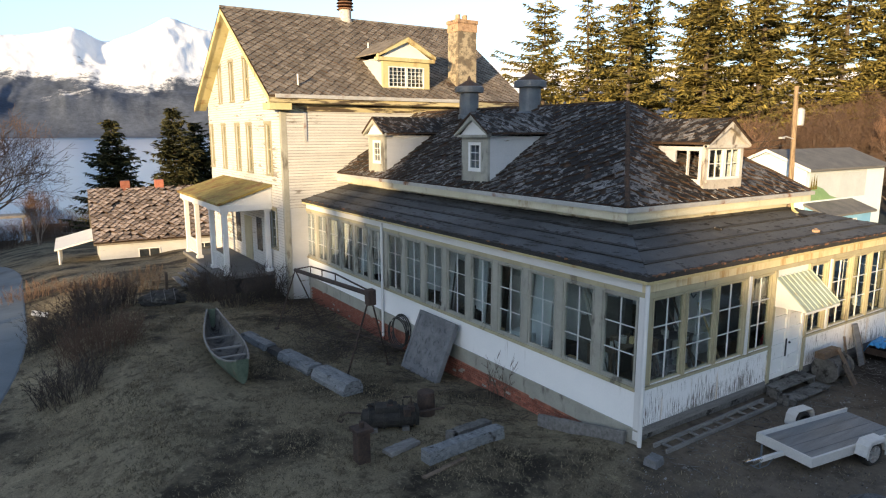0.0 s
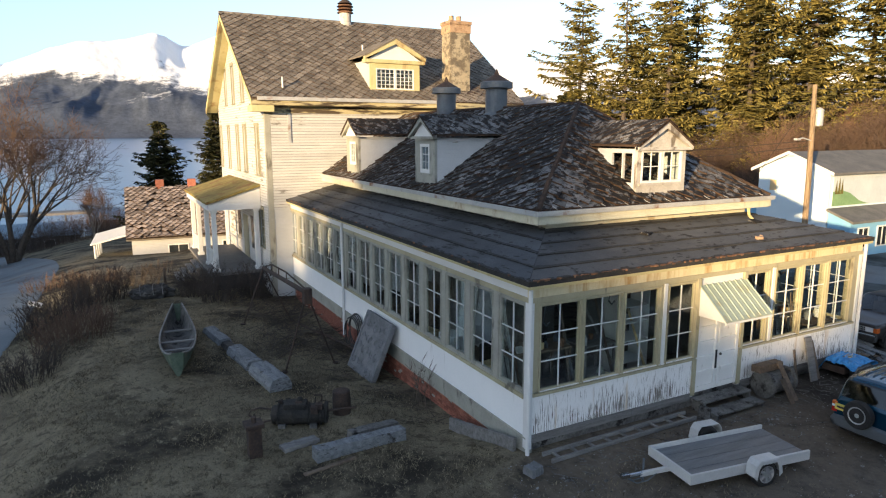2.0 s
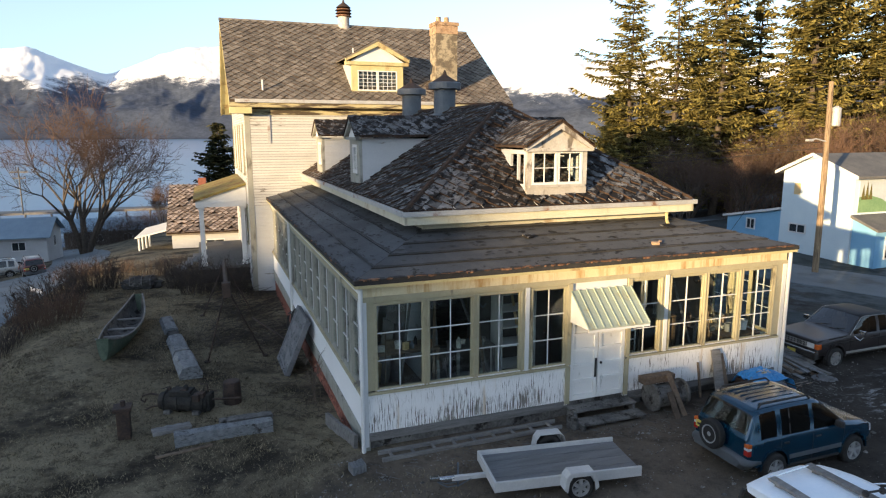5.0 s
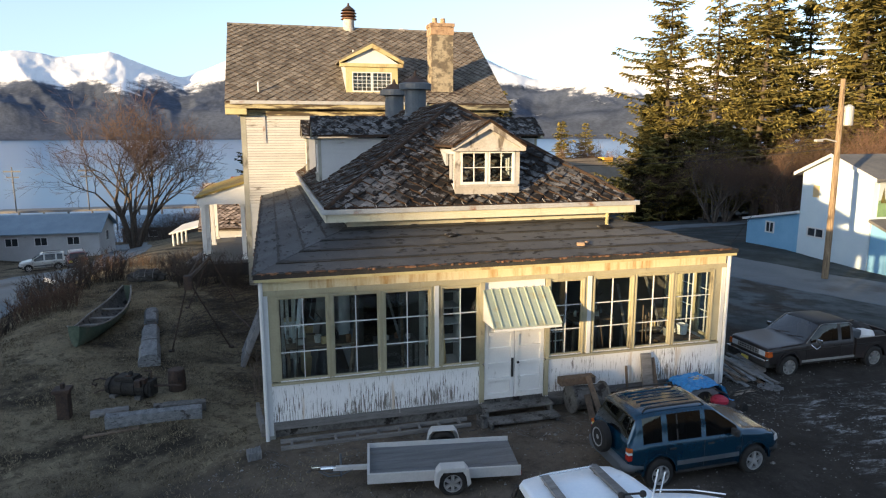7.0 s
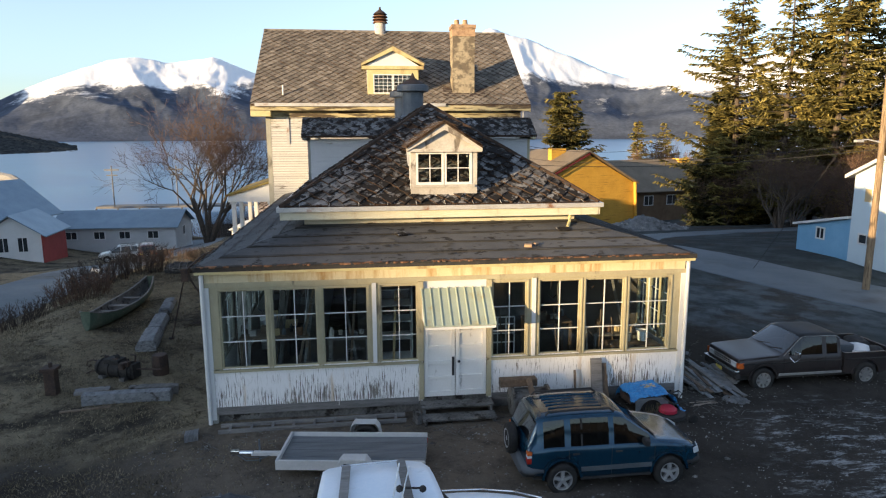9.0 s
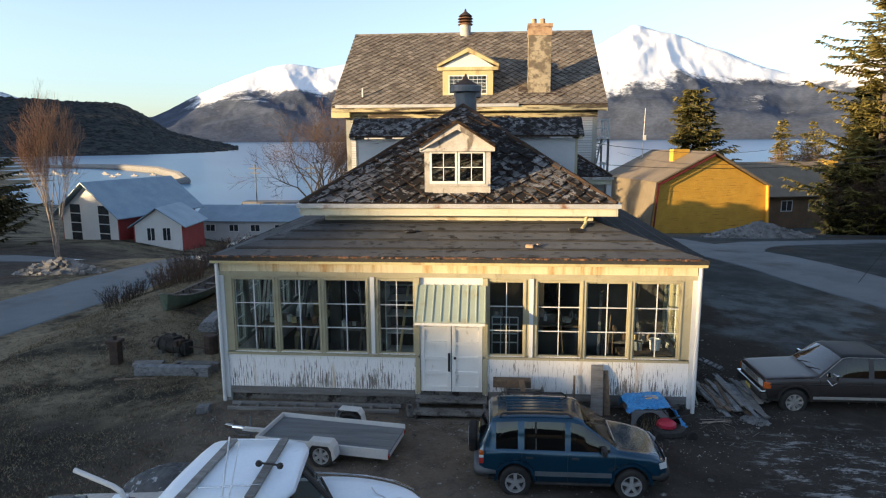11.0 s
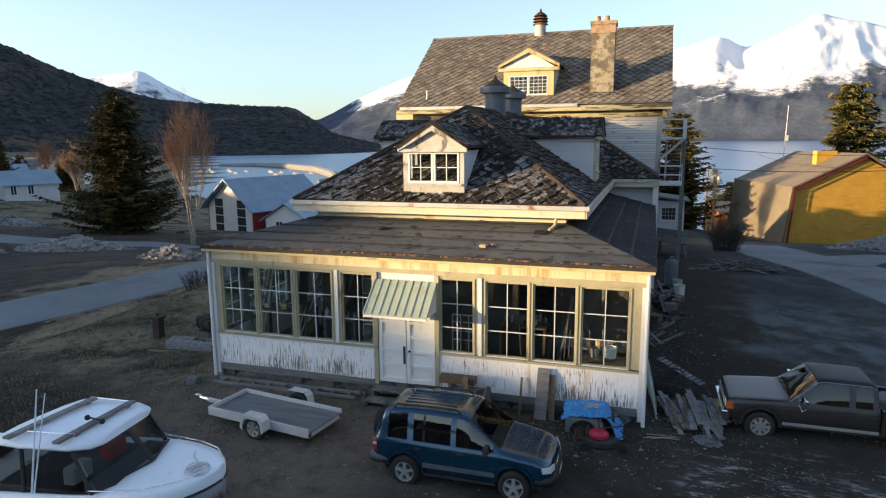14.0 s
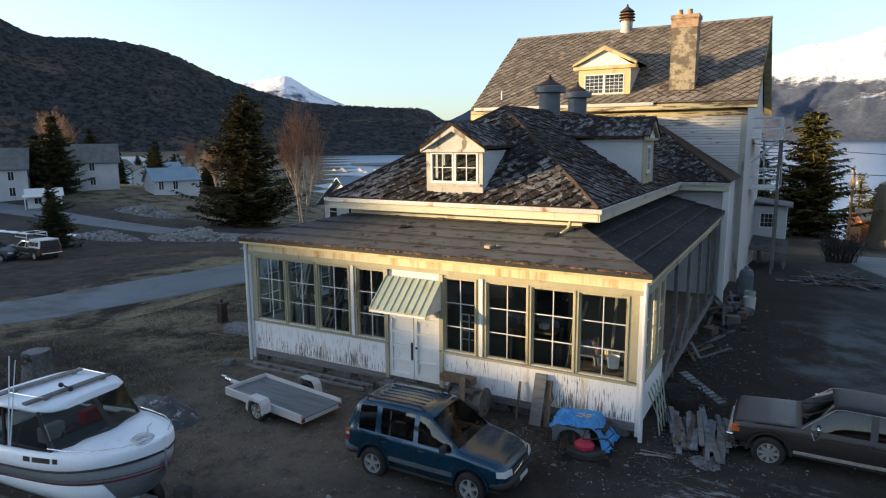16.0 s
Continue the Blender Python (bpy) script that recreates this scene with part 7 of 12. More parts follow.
M["blue_paint"] = paint("blue_paint", (0.003, 0.038, 0.074), 0.2, 0.4, 0.06)
M["brown_paint"] = paint("brown_paint", (0.022, 0.018, 0.018), 0.42, 0.1, 0.05)
M["brown_paint"].node_tree.nodes["Principled BSDF"].inputs["Coat Weight"].default_value = 0.2
M["silver_paint"] = paint("silver_paint", (0.4, 0.4, 0.38))
M["grey_plastic"] = surf("grey_plastic", (0.07, 0.08, 0.09), (0.10, 0.11, 0.12), 3.0, 0.6, 0.1, 40.0)
M["rubber"] = surf("rubber", (0.012, 0.012, 0.012), (0.03, 0.028, 0.026), 4.0, 0.85, 0.3, 40.0)
M["deck"] = surf("deck", (0.125, 0.138, 0.152), (0.215, 0.228, 0.242), 1.0, 0.5, 0.2, 30.0, metal=0.3, grain=(0.6, 6, 6))
M["red_lens"] = surf("red_lens", (0.35, 0.02, 0.015), (0.45, 0.03, 0.02), 4.0, 0.2, 0.05, 40.0)
M["amber_lens"] = surf("amber_lens", (0.50, 0.10, 0.02), (0.6, 0.14, 0.03), 4.0, 0.2, 0.05, 40.0)
M["lamp_lens"] = surf("lamp_lens", (0.5, 0.52, 0.53), (0.65, 0.66, 0.66), 6.0, 0.12, 0.1, 40.0)
M["chrome"] = surf("chrome", (0.55, 0.56, 0.57), (0.7, 0.7, 0.7), 4.0, 0.15, 0.05, 40.0, metal=1.0)
M["steel_rim"] = surf("steel_rim", (0.22, 0.22, 0.215), (0.34, 0.335, 0.325), 6.0, 0.5, 0.2, 40.0, metal=0.3)
M["smoked"] = glass("smoked", (0.12, 0.14, 0.145), 1.9)
M["screen_sky"] = glass("screen_sky", (0.34, 0.38, 0.38), 3.2)
M["vinyl"] = surf("vinyl", (0.008, 0.009, 0.010), (0.018, 0.019, 0.02), 3.0, 0.5, 0.1, 30.0, spec=0.3)
M["clear"] = glass("clear", (0.62, 0.66, 0.66), 0.3)
M["seat_cloth"] = surf("seat_cloth", (0.10, 0.095, 0.09), (0.16, 0.15, 0.14), 4.0, 0.9, 0.2, 60.0)
M["yellow_plate"] = surf("yellow_plate", (0.62, 0.50, 0.10), (0.7, 0.58, 0.14), 8.0, 0.5, 0.05, 40.0)


def loft(bm, stations, section):
    """Rings of points (section(station)) joined lengthwise, both sides, closed ends."""
    rings = []
    for st in stations:
        half = section(st)
        ring = [bm.verts.new(p) for p in half] + [bm.verts.new((p[0], -p[1], p[2])) for p in reversed(half) if abs(p[1]) > 1e-6]
        rings.append(ring)
    n = len(rings[0])
    for a, b in zip(rings, rings[1:]):
        for k in range(n):
            bm.faces.new((a[k], a[(k + 1) % n], b[(k + 1) % n], b[k]))
    bm.faces.new(rings[0][::-1])
    bm.faces.new(rings[-1])
    bmesh.ops.recalc_face_normals(bm, faces=bm.faces[:])
    for f in bm.faces:
        f.smooth = len(f.verts) == 4


def body_section(st):
    x, zb, zt, hw = st
    return [(x, 0, zb), (x, hw * 0.88, zb), (x, hw * 0.98, zb + 0.10), (x, hw, zb + (zt - zb) * 0.45), (x, hw * 0.985, zb + (zt - zb) * 0.72), (x, hw * 0.95, zt - 0.03), (x, hw * 0.9, zt), (x, hw * 0.5, zt + 0.02), (x, 0, zt + 0.03)]


def wheel(parent, x, y, r, w, rim, spokes=5, side=1):
    """Tyre with a spoked rim; side: +1 outer face towards +y."""
    bm = BM()
    lathe(bm, [(r * 0.6, -w * 0.1), (r * 0.62, -w / 2), (r * 0.9, -w / 2), (r * 0.98, -w * 0.38), (r, -w * 0.15), (r, w * 0.15), (r * 0.98, w * 0.38), (r * 0.9, w / 2), (r * 0.62, w / 2), (r * 0.6, w * 0.1)], (x, y, r), 26, "y")
    for f in bm.faces:
        f.smooth = True
    wh = part("wheel", bm, "rubber", parent)
    bm = BM()
    s = side
    lathe(bm, [(r * 0.63, y + s * w * 0.2), (r * 0.64, y + s * w * 0.53), (r * 0.58, y + s * w * 0.51), (r * 0.54, y + s * w * 0.2)], (x, 0, r), 24, "y", False)
    for k in range(spokes):
        a = k * math.tau / spokes
        m = pose(x, y + s * w * 0.36, r) @ Matrix.Rotation(a, 4, "Y")
        box(bm, -r * 0.10, r * 0.10, -0.03, 0.03, 0.0, r * 0.58, m)
    lathe(bm, [(r * 0.17, y + s * w * 0.38), (r * 0.16, y + s * w * 0.50), (r * 0.05, y + s * w * 0.52)], (x, 0, r), 14, "y")
    part("rim", bm, rim, wh)
    # Dark disc added behind the spokes; the shade between them is its colour.
    bm = BM()
    lathe(bm, [(r * 0.6, y + s * w * 0.14), (r * 0.6, y + s * w * 0.20), (r * 0.1, y + s * w * 0.22)], (x, 0, r), 20, "y")
    part("brake_disc", bm, "dark", wh)
    return wh


def arch(bm, x, y, zc, r0, r1, side, thick=0.035):
    """A lip over a wheel."""
    n = 14
    a = [math.pi * i / n for i in range(n + 1)]
    inn = [(x + r0 * math.cos(t), zc + r0 * math.sin(t)) for t in a]
    out = [(x + r1 * math.cos(t), zc + r1 * math.sin(t)) for t in a]
    for i in range(n):
        q = [inn[i], inn[i + 1], out[i + 1], out[i]]
        prism(bm, [(p[0], y, p[1]) for p in q], (0, side * thick, 0))
    bmesh.ops.remove_doubles(bm, verts=bm.verts[:], dist=0.0005)


def seats(car, xs, zb, hw):
    for x in xs:
        for y in (-hw, hw):
            bm = BM()
            box(bm, x - 0.08, x + 0.08, y - 0.22, y + 0.22, zb - 0.3, zb + 0.28, pose(0, 0, 0), 0.04)
            box(bm, x - 0.05, x + 0.05, y - 0.12, y + 0.12, zb + 0.28, zb + 0.45, None, 0.03)
            part("seat", bm, "seat_cloth", car)


def along(table, x):
    """A value read off a table of (x, value), straight between its rows."""
    for (a, u), (b, w) in zip(table, table[1:]):
        if a <= x <= b:
            return u + (w - u) * (x - a) / (b - a)
    return table[0][1] if x < table[0][0] else table[-1][1]


def car_shell(car, shape, wheels, panes, screen, back, paint_mat, side_glass, screen_glass, roof_span=None, roof_mat=None):
    """A car body as one skin, from the sills over the belt line to the roof; panes, screens and a roof of other stuff are cut from it."""
    hw, zb, belt, roof, rw = shape
    xs = {round(x, 3) for x, _ in hw + zb + belt + roof + rw} | {q for p in panes for q in p} | set(screen) | set(back)
    for x, z, r in wheels:
        xs |= {round(x + r * math.cos(math.pi * k / 14), 3) for k in range(15)}
    xs = sorted(x for x in xs if roof[0][0] <= x <= roof[-1][0])
    xs = [x for i, x in enumerate(xs) if i == 0 or x - xs[i - 1] > 0.004]
    rings = []
    for x in xs:
        h, lo, mid, top, rh = (along(q, x) for q in (hw, zb, belt, roof, rw))
        for wx, wz, r in wheels:
            if abs(x - wx) < r:
                lo = max(lo, wz + math.sqrt(r * r - (x - wx) ** 2))
        k = min(1.0, (top - mid) / 0.5)
        rings.append([(x, h * 0.93, lo), (x, h * 0.985, lo + 0.04), (x, h, lo + (mid - lo) * 0.4), (x, h * 0.992, lo + (mid - lo) * 0.76), (x, h * 0.968, mid - 0.015), (x, h * 0.945, mid + 0.010), (x, (h * 0.945 + rh) / 2 + 0.012 * k, (mid + top) / 2 - 0.01), (x, rh, top - 0.075 * k - 0.006), (x, rh * 0.95, top - 0.028 * k - 0.002), (x, rh * 0.76, top - 0.008 * k), (x, rh * 0.4, top), (x, 0.0, top + 0.006)])
    made = {}

    def put(key, pts):
        bm, vs = made.setdefault(key, (BM(), {}))
        for p in pts:
            if p not in vs:
                vs[p] = bm.verts.new(p)
        fc = bm.faces.new([vs[p] for p in pts])
        fc.smooth = True
    for i, (ra, rb) in enumerate(zip(rings, rings[1:])):
        m = (xs[i] + xs[i + 1]) / 2
        for k in range(11):
            for s in (1, -1):
                key = ("body", 0)
                if k in (5, 6):
                    for n, (a, b) in enumerate(panes):
                        if a < m < b:
                            key = ("side_window", n * 2 + (s > 0))
                elif k >= 8 and screen[0] < m < screen[1]:
                    key = ("windscreen", 0)
                elif k >= 8 and back[0] < m < back[1]:
                    key = ("rear_window", 0)
                elif k >= 7 and roof_span and roof_span[0] < m < roof_span[1]:
                    key = ("roof", 0)
                q = [ra[k], rb[k], rb[k + 1], ra[k + 1]]
                q = [(x, s * y, z) for x, y, z in (q if s < 0 else q[::-1])]
                if len({*q}) == 4:
                    put(key, q)
    for ring, flip in ((rings[0], 1), (rings[-1], -1)):
        loop = ring + [(x, -y, z) for x, y, z in ring[-2::-1]]
        bm, vs = made[("body", 0)]
        for p in loop:
            if p not in vs:
                vs[p] = bm.verts.new(p)
        bm.faces.new([vs[p] for p in loop[::flip]])
    for (nm, _), (bm, vs) in made.items():
        bmesh.ops.recalc_face_normals(bm, faces=bm.faces[:]) if nm == "body" else None
        ob = part(nm, bm, {"body": paint_mat, "roof": roof_mat, "side_window": side_glass, "rear_window": side_glass, "windscreen": screen_glass}[nm], car)
        if nm not in ("body", "roof"):
            ob.visible_shadow = False


def suv(label, m, body="blue_paint", name="sport_utility_vehicle"):
    car = thing(name, label, "car")
    shape = ([(-2.0, 0.76), (-1.9, 0.82), (-1.6, 0.85), (0.9, 0.85), (1.5, 0.83), (1.85, 0.79), (1.99, 0.72), (2.06, 0.62)],
             [(-2.0, 0.5), (-1.8, 0.42), (-1.0, 0.34), (1.0, 0.34), (1.8, 0.40), (2.06, 0.5)],
             [(-2.0, 1.00), (-1.5, 1.05), (0.9, 1.02), (1.2, 0.985), (1.6, 0.925), (1.85, 0.86), (1.98, 0.78), (2.06, 0.68)],
             [(-2.0, 1.06), (-1.97, 1.12), (-1.9, 1.29), (-1.79, 1.55), (-1.72, 1.625), (-1.6, 1.66), (-1.2, 1.685), (-0.6, 1.695), (0.0, 1.68), (0.14, 1.66), (0.24, 1.625), (0.98, 1.075), (1.1, 1.05), (1.4, 1.01), (1.7, 0.955), (1.88, 0.895), (2.0, 0.81), (2.06, 0.71)],
             [(-2.0, 0.71), (-1.85, 0.68), (-1.7, 0.665), (-1.0, 0.675), (0.1, 0.665), (0.3, 0.67), (0.98, 0.765), (1.2, 0.76), (1.7, 0.70), (1.95, 0.60), (2.06, 0.50)])
    car_shell(car, shape, [(-1.22, 0.36, 0.41), (1.26, 0.36, 0.41)], [(-1.64, -1.17), (-1.03, -0.16), (-0.04, 0.80)], (0.26, 0.95), (-1.955, -1.77), body, "smoked", "clear")
    bm = BM()
    box(bm, -1.8, 1.85, -0.62, 0.62, 0.26, 0.62)
    part("underbody", bm, "dark", car)
    for s in (-1, 1):
        for x in (-1.22, 1.26):
            bm = BM()
            arch(bm, x, s * 0.815, 0.36, 0.405, 0.455, s, 0.045)
            part("wheel_arch", bm, body, car)
            wheel(car, x, s * 0.775, 0.345, 0.22, "alloy", 5, s)
        bm = BM()
        box(bm, -0.80, 0.84, s * 0.853 - 0.014, s * 0.853 + 0.014, 0.50, 0.60, None, 0.01)
        part("side_moulding", bm, "grey_plastic", car)
        bm = BM()
        box(bm, -0.80, 0.84, s * 0.80 - 0.03, s * 0.80 + 0.03, 0.29, 0.35, None, 0.02)
        part("sill_step", bm, "dark", car)
        # door gaps and the black strip between the rear door's two lights
        for x, z0, z1, yy in ((-1.08, 0.72, 1.03, 0.852), (-0.10, 0.4, 1.02, 0.853), (0.90, 0.4, 1.0, 0.853)):
            bm = BM()
            box(bm, x - 0.005, x + 0.005, s * yy - 0.003, s * yy + 0.003, z0, z1 - 0.04)
            part("door_gap", bm, "dark", car)
        bm = BM()
        prism(bm, [(-0.80, s * 0.806, 1.06), (-0.76, s * 0.806, 1.06), (-0.76, s * 0.688, 1.60), (-0.80, s * 0.688, 1.60)], (0, s * 0.006, 0))
        part("quarter_strip", bm, "dark", car)
        bm = BM()
        tube(bm, [(-1.55, s * 0.56, 1.665), (-1.48, s * 0.56, 1.745), (-0.1, s * 0.56, 1.755), (0.02, s * 0.56, 1.67)], 0.022, 8)
        part("roof_rail", bm, "dark", car)
        bm = BM()
        box(bm, 0.60, 0.72, s * 0.90 - 0.10, s * 0.90 + 0.10, 1.02, 1.17, None, 0.04)
        box(bm, 0.62, 0.70, s * 0.80 - 0.05, s * 0.80 + 0.05, 1.01, 1.07, None, 0.02)
        part("wing_mirror", bm, "dark", car)
        for z0, z1, mt, nm in ((0.72, 0.84, "red_lens", "tail_light"), (0.845, 0.90, "lamp_lens", "reversing_light"), (0.905, 0.99, "amber_lens", "indicator")):
            bm = BM()
            box(bm, -2.01, -1.90, s * 0.755 - 0.055, s * 0.755 + 0.075, z0, z1, None, 0.015)
            part(nm, bm, mt, car)
        bm = BM()
        prism(bm, [(1.86, s * 0.79, 0.70), (2.02, s * 0.70, 0.69), (2.075, s * 0.46, 0.68), (2.06, s * 0.46, 0.80), (1.98, s * 0.70, 0.815), (1.84, s * 0.78, 0.82)], (0.015, s * 0.006, 0))
        bmesh.ops.recalc_face_normals(bm, faces=bm.faces[:])
        part("headlight", bm, "lamp_lens", car)
        for x in (-0.92, 0.06):
            bm = BM()
            box(bm, x - 0.08, x + 0.08, s * 0.857 - 0.012, s * 0.857 + 0.012, 0.88, 0.92, None, 0.01)
            part("door_handle", bm, "dark", car)
    for y in (-0.42, -0.25, -0.08, 0.08, 0.25, 0.42):
        bm = BM()
        box(bm, -1.4, -0.15, y - 0.012, y + 0.012, 1.67, 1.705, None, 0.006)
        part("roof_rib", bm, body, car)
    bm = BM()
    loft(bm, [(-2.13, 0.44, 0.62, 0.70), (-2.06, 0.40, 0.66, 0.82), (-1.9, 0.40, 0.66, 0.86), (-1.64, 0.44, 0.64, 0.865)], body_section)
    part("rear_bumper", bm, "grey_plastic", car)
    bm = BM()
    loft(bm, [(1.70, 0.38, 0.60, 0.83), (1.95, 0.36, 0.61, 0.79), (2.08, 0.37, 0.60, 0.68), (2.15, 0.40, 0.57, 0.52)], body_section)
    part("front_bumper", bm, "dark", car)
    seats(car, (0.02, -0.85), 0.95, 0.36)
    bm = BM()
    box(bm, 2.05, 2.085, -0.42, 0.42, 0.63, 0.77, None, 0.012)
    g = part("grille", bm, "dark", car)
    bm = BM()
    tube(bm, [(2.08, -0.42, 0.68), (2.095, -0.15, 0.71), (2.1, 0.0, 0.74), (2.095, 0.15, 0.71), (2.08, 0.42, 0.68)], 0.018, 6)
    part("grille_bar", bm, "chrome", g)
    bm = BM()
    box(bm, 2.145, 2.16, -0.2, 0.2, 0.44, 0.54)
    pl = part("number_plate", bm, "aluminium", car)
    bm = BM()
    lathe(bm, [(0.18, -2.06), (0.31, -2.06), (0.34, -2.10), (0.34, -2.21), (0.31, -2.25), (0.19, -2.25)], (0, 0.10, 0.90), 28, "x")
    spare = part("spare_wheel", bm, "rubber", car)
    bm = BM()
    lathe(bm, [(0.205, -2.19), (0.21, -2.262), (0.18, -2.25), (0.17, -2.20)], (0, 0.10, 0.90), 24, "x", False)
    for k in range(5):
        box(bm, -2.245, -2.215, -0.028, 0.028, 0.0, 0.185, pose(0, 0.10, 0.90, 72 * k + 20, 0, 0))
    lathe(bm, [(0.055, -2.2), (0.055, -2.25), (0.02, -2.255)], (0, 0.10, 0.90), 12, "x")
    part("rim", bm, "alloy", spare)
    bm = BM()
    box(bm, -2.03, -2.0, 0.44, 0.74, 0.80, 0.95)
    pl = part("number_plate", bm, "yellow_plate", car)
    bm = BM()
    box(bm, -2.036, -2.03, 0.49, 0.69, 0.85, 0.90)
    part("plate_bar", bm, "dark", pl)
    bm = BM()
    box(bm, 0.60, 0.92, -0.62, 0.62, 0.93, 1.02, None, 0.02)
    part("dashboard", bm, "dark", car)
    bm = BM()
    tube(bm, [(1.0, -0.55, 1.075), (0.82, -0.1, 1.20)], 0.009, 5)
    part("wiper", bm, "dark", car)
    car.matrix_world = m
    return car


def pickup(label, m):
    car = thing("pickup_truck", label, "truck")
    body = "brown_paint"
    shape = ([(-0.80, 0.80), (-0.72, 0.825), (0.9, 0.835), (2.1, 0.825), (2.30, 0.80), (2.36, 0.77)],
             [(-0.80, 0.42), (1.1, 0.42), (2.36, 0.46)],
             [(-0.80, 0.98), (0.9, 0.99), (1.06, 0.985), (1.6, 0.955), (2.28, 0.91), (2.36, 0.85)],
             [(-0.80, 1.04), (-0.785, 1.15), (-0.74, 1.46), (-0.68, 1.525), (-0.55, 1.545), (0.1, 1.56), (0.34, 1.545), (0.45, 1.51), (1.04, 1.045), (1.12, 1.02), (1.6, 0.995), (2.2, 0.955), (2.31, 0.935), (2.36, 0.88)],
             [(-0.80, 0.70), (-0.70, 0.665), (0.4, 0.66), (0.6, 0.68), (1.04, 0.775), (1.2, 0.79), (2.2, 0.775), (2.36, 0.745)])
    car_shell(car, shape, [(1.62, 0.36, 0.40)], [(-0.64, -0.30), (-0.17, 0.86)], (0.47, 1.02), (-0.79, -0.735), body, "smoked", "screen_sky", (-0.74, 0.46), "vinyl")
    for s in (-1, 1):
        bm = BM()
        arc = [(-1.55 + 0.40 * math.cos(math.pi * k / 12), s * 0.835, 0.36 + 0.40 * math.sin(math.pi * k / 12)) for k in range(13)]
        prism(bm, [(-2.45, s * 0.835, 0.46), (-2.45, s * 0.835, 1.0), (-0.83, s * 0.835, 1.0), (-0.83, s * 0.835, 0.44)] + arc, (0, -s * 0.06, 0))
        bmesh.ops.recalc_face_normals(bm, faces=bm.faces[:])
        part("bed_side", bm, body, car)
    bm = BM()
    box(bm, -2.49, -2.43, -0.775, 0.775, 0.48, 1.0, None, 0.015)
    part("tailgate", bm, body, car)
    bm = BM()
    box(bm, -2.43, -0.83, -0.77, 0.77, 0.52, 0.58)
    box(bm, -0.87, -0.83, -0.77, 0.77, 0.58, 1.0)
    part("bed_floor", bm, "dark", car)
    bm = BM()
    box(bm, -2.3, 2.2, -0.62, 0.62, 0.28, 0.52)
    part("underbody", bm, "dark", car)
    for s in (-1, 1):
        for x in (-1.55, 1.62):
            bm = BM()
            arch(bm, x, s * 0.815, 0.36, 0.395, 0.45, s, 0.04)
            part("wheel_arch", bm, body, car)
            wheel(car, x, s * 0.755, 0.34, 0.20, "steel_rim", 8, s)
        bm = BM()
        tube(bm, [(1.03, s * 0.80, 1.0), (0.46, s * 0.682, 1.475), (0.3, s * 0.675, 1.50), (-0.6, s * 0.682, 1.485), (-0.72, s * 0.70, 1.42)], 0.009, 6)
        part("drip_moulding", bm, "steel_rim", car)
        bm = BM()
        box(bm, -0.78, 1.16, s * 0.833 - 0.012, s * 0.833 + 0.012, 0.43, 0.50, None, 0.008)
        part("rocker_trim", bm, "steel_rim", car)
        for a, b in ((-2.42, -0.86), (-0.78, 2.25)):
            bm = BM()
            box(bm, a, b, s * 0.838 - 0.008, s * 0.838 + 0.008, 0.80, 0.83)
            part("side_moulding", bm, "dark", car)
        bm = BM()
        box(bm, 2.30, 2.385, s * 0.56 - 0.12, s * 0.56 + 0.12, 0.69, 0.84, None, 0.01)
        part("headlight", bm, "lamp_lens", car)
        bm = BM()
        box(bm, 2.20, 2.37, s * 0.755 - 0.07, s * 0.755 + 0.06, 0.68, 0.84, None, 0.02)
        part("side_lamp", bm, "amber_lens", car)
        bm = BM()
        tube(bm, [(0.85, s * 0.82, 0.95), (0.8, s * 0.97, 0.85), (0.7, s * 1.0, 0.95), (0.75, s * 0.98, 1.1)], 0.012, 6)
        box(bm, 0.70, 0.78, s * 0.98 - 0.10, s * 0.98 + 0.10, 1.03, 1.16, None, 0.025)
        part("wing_mirror", bm, "chrome", car)
        for x in (-0.24, 1.02):
            bm = BM()
            box(bm, x - 0.006, x + 0.006, s * 0.836 - 0.003, s * 0.836 + 0.003, 0.5, 0.94)
            part("door_gap", bm, "dark", car)
        bm = BM()
        box(bm, -0.14, 0.02, s * 0.84 - 0.01, s * 0.84 + 0.01, 0.86, 0.90, None, 0.008)
        part("door_handle", bm, "dark", car)
        bm = BM()
        box(bm, -2.495, -2.46, s * 0.72 - 0.06, s * 0.72 + 0.06, 0.66, 0.90, None, 0.01)
        part("tail_light", bm, "red_lens", car)
    seats(car, (-0.05,), 0.92, 0.38)
    bm = BM()
    box(bm, 0.70, 0.98, -0.64, 0.64, 0.90, 0.99, None, 0.02)
    part("dashboard", bm, "dark", car)
    bm = BM()
    box(bm, 2.32, 2.47, -0.81, 0.81, 0.56, 0.63, None, 0.025)
    part("front_bumper", bm, "chrome", car)
    bm = BM()
    box(bm, 2.28, 2.44, -0.80, 0.80, 0.38, 0.555, None, 0.03)
    part("front_valance", bm, "dark", car)
    bm = BM()
    box(bm, -2.60, -2.50, -0.78, 0.78, 0.46, 0.6, None, 0.03)
    part("rear_bumper", bm, "chrome", car)
    bm = BM()
    box(bm, 2.33, 2.37, -0.44, 0.44, 0.67, 0.86)
    g = part("grille", bm, "dark", car)
    for i in range(8):
        bm = BM()
        y = -0.385 + 0.11 * i
        box(bm, 2.37, 2.385, y - 0.012, y + 0.012, 0.68, 0.85)
        part("grille_bar", bm, "steel_rim", g)
    for z in (0.70, 0.765, 0.83):
        bm = BM()
        box(bm, 2.37, 2.38, -0.44, 0.44, z - 0.012, z + 0.012)
        part("grille_bar", bm, "steel_rim", g)
    bm = BM()
    box(bm, 2.44, 2.452, -0.18, 0.12, 0.42, 0.52)
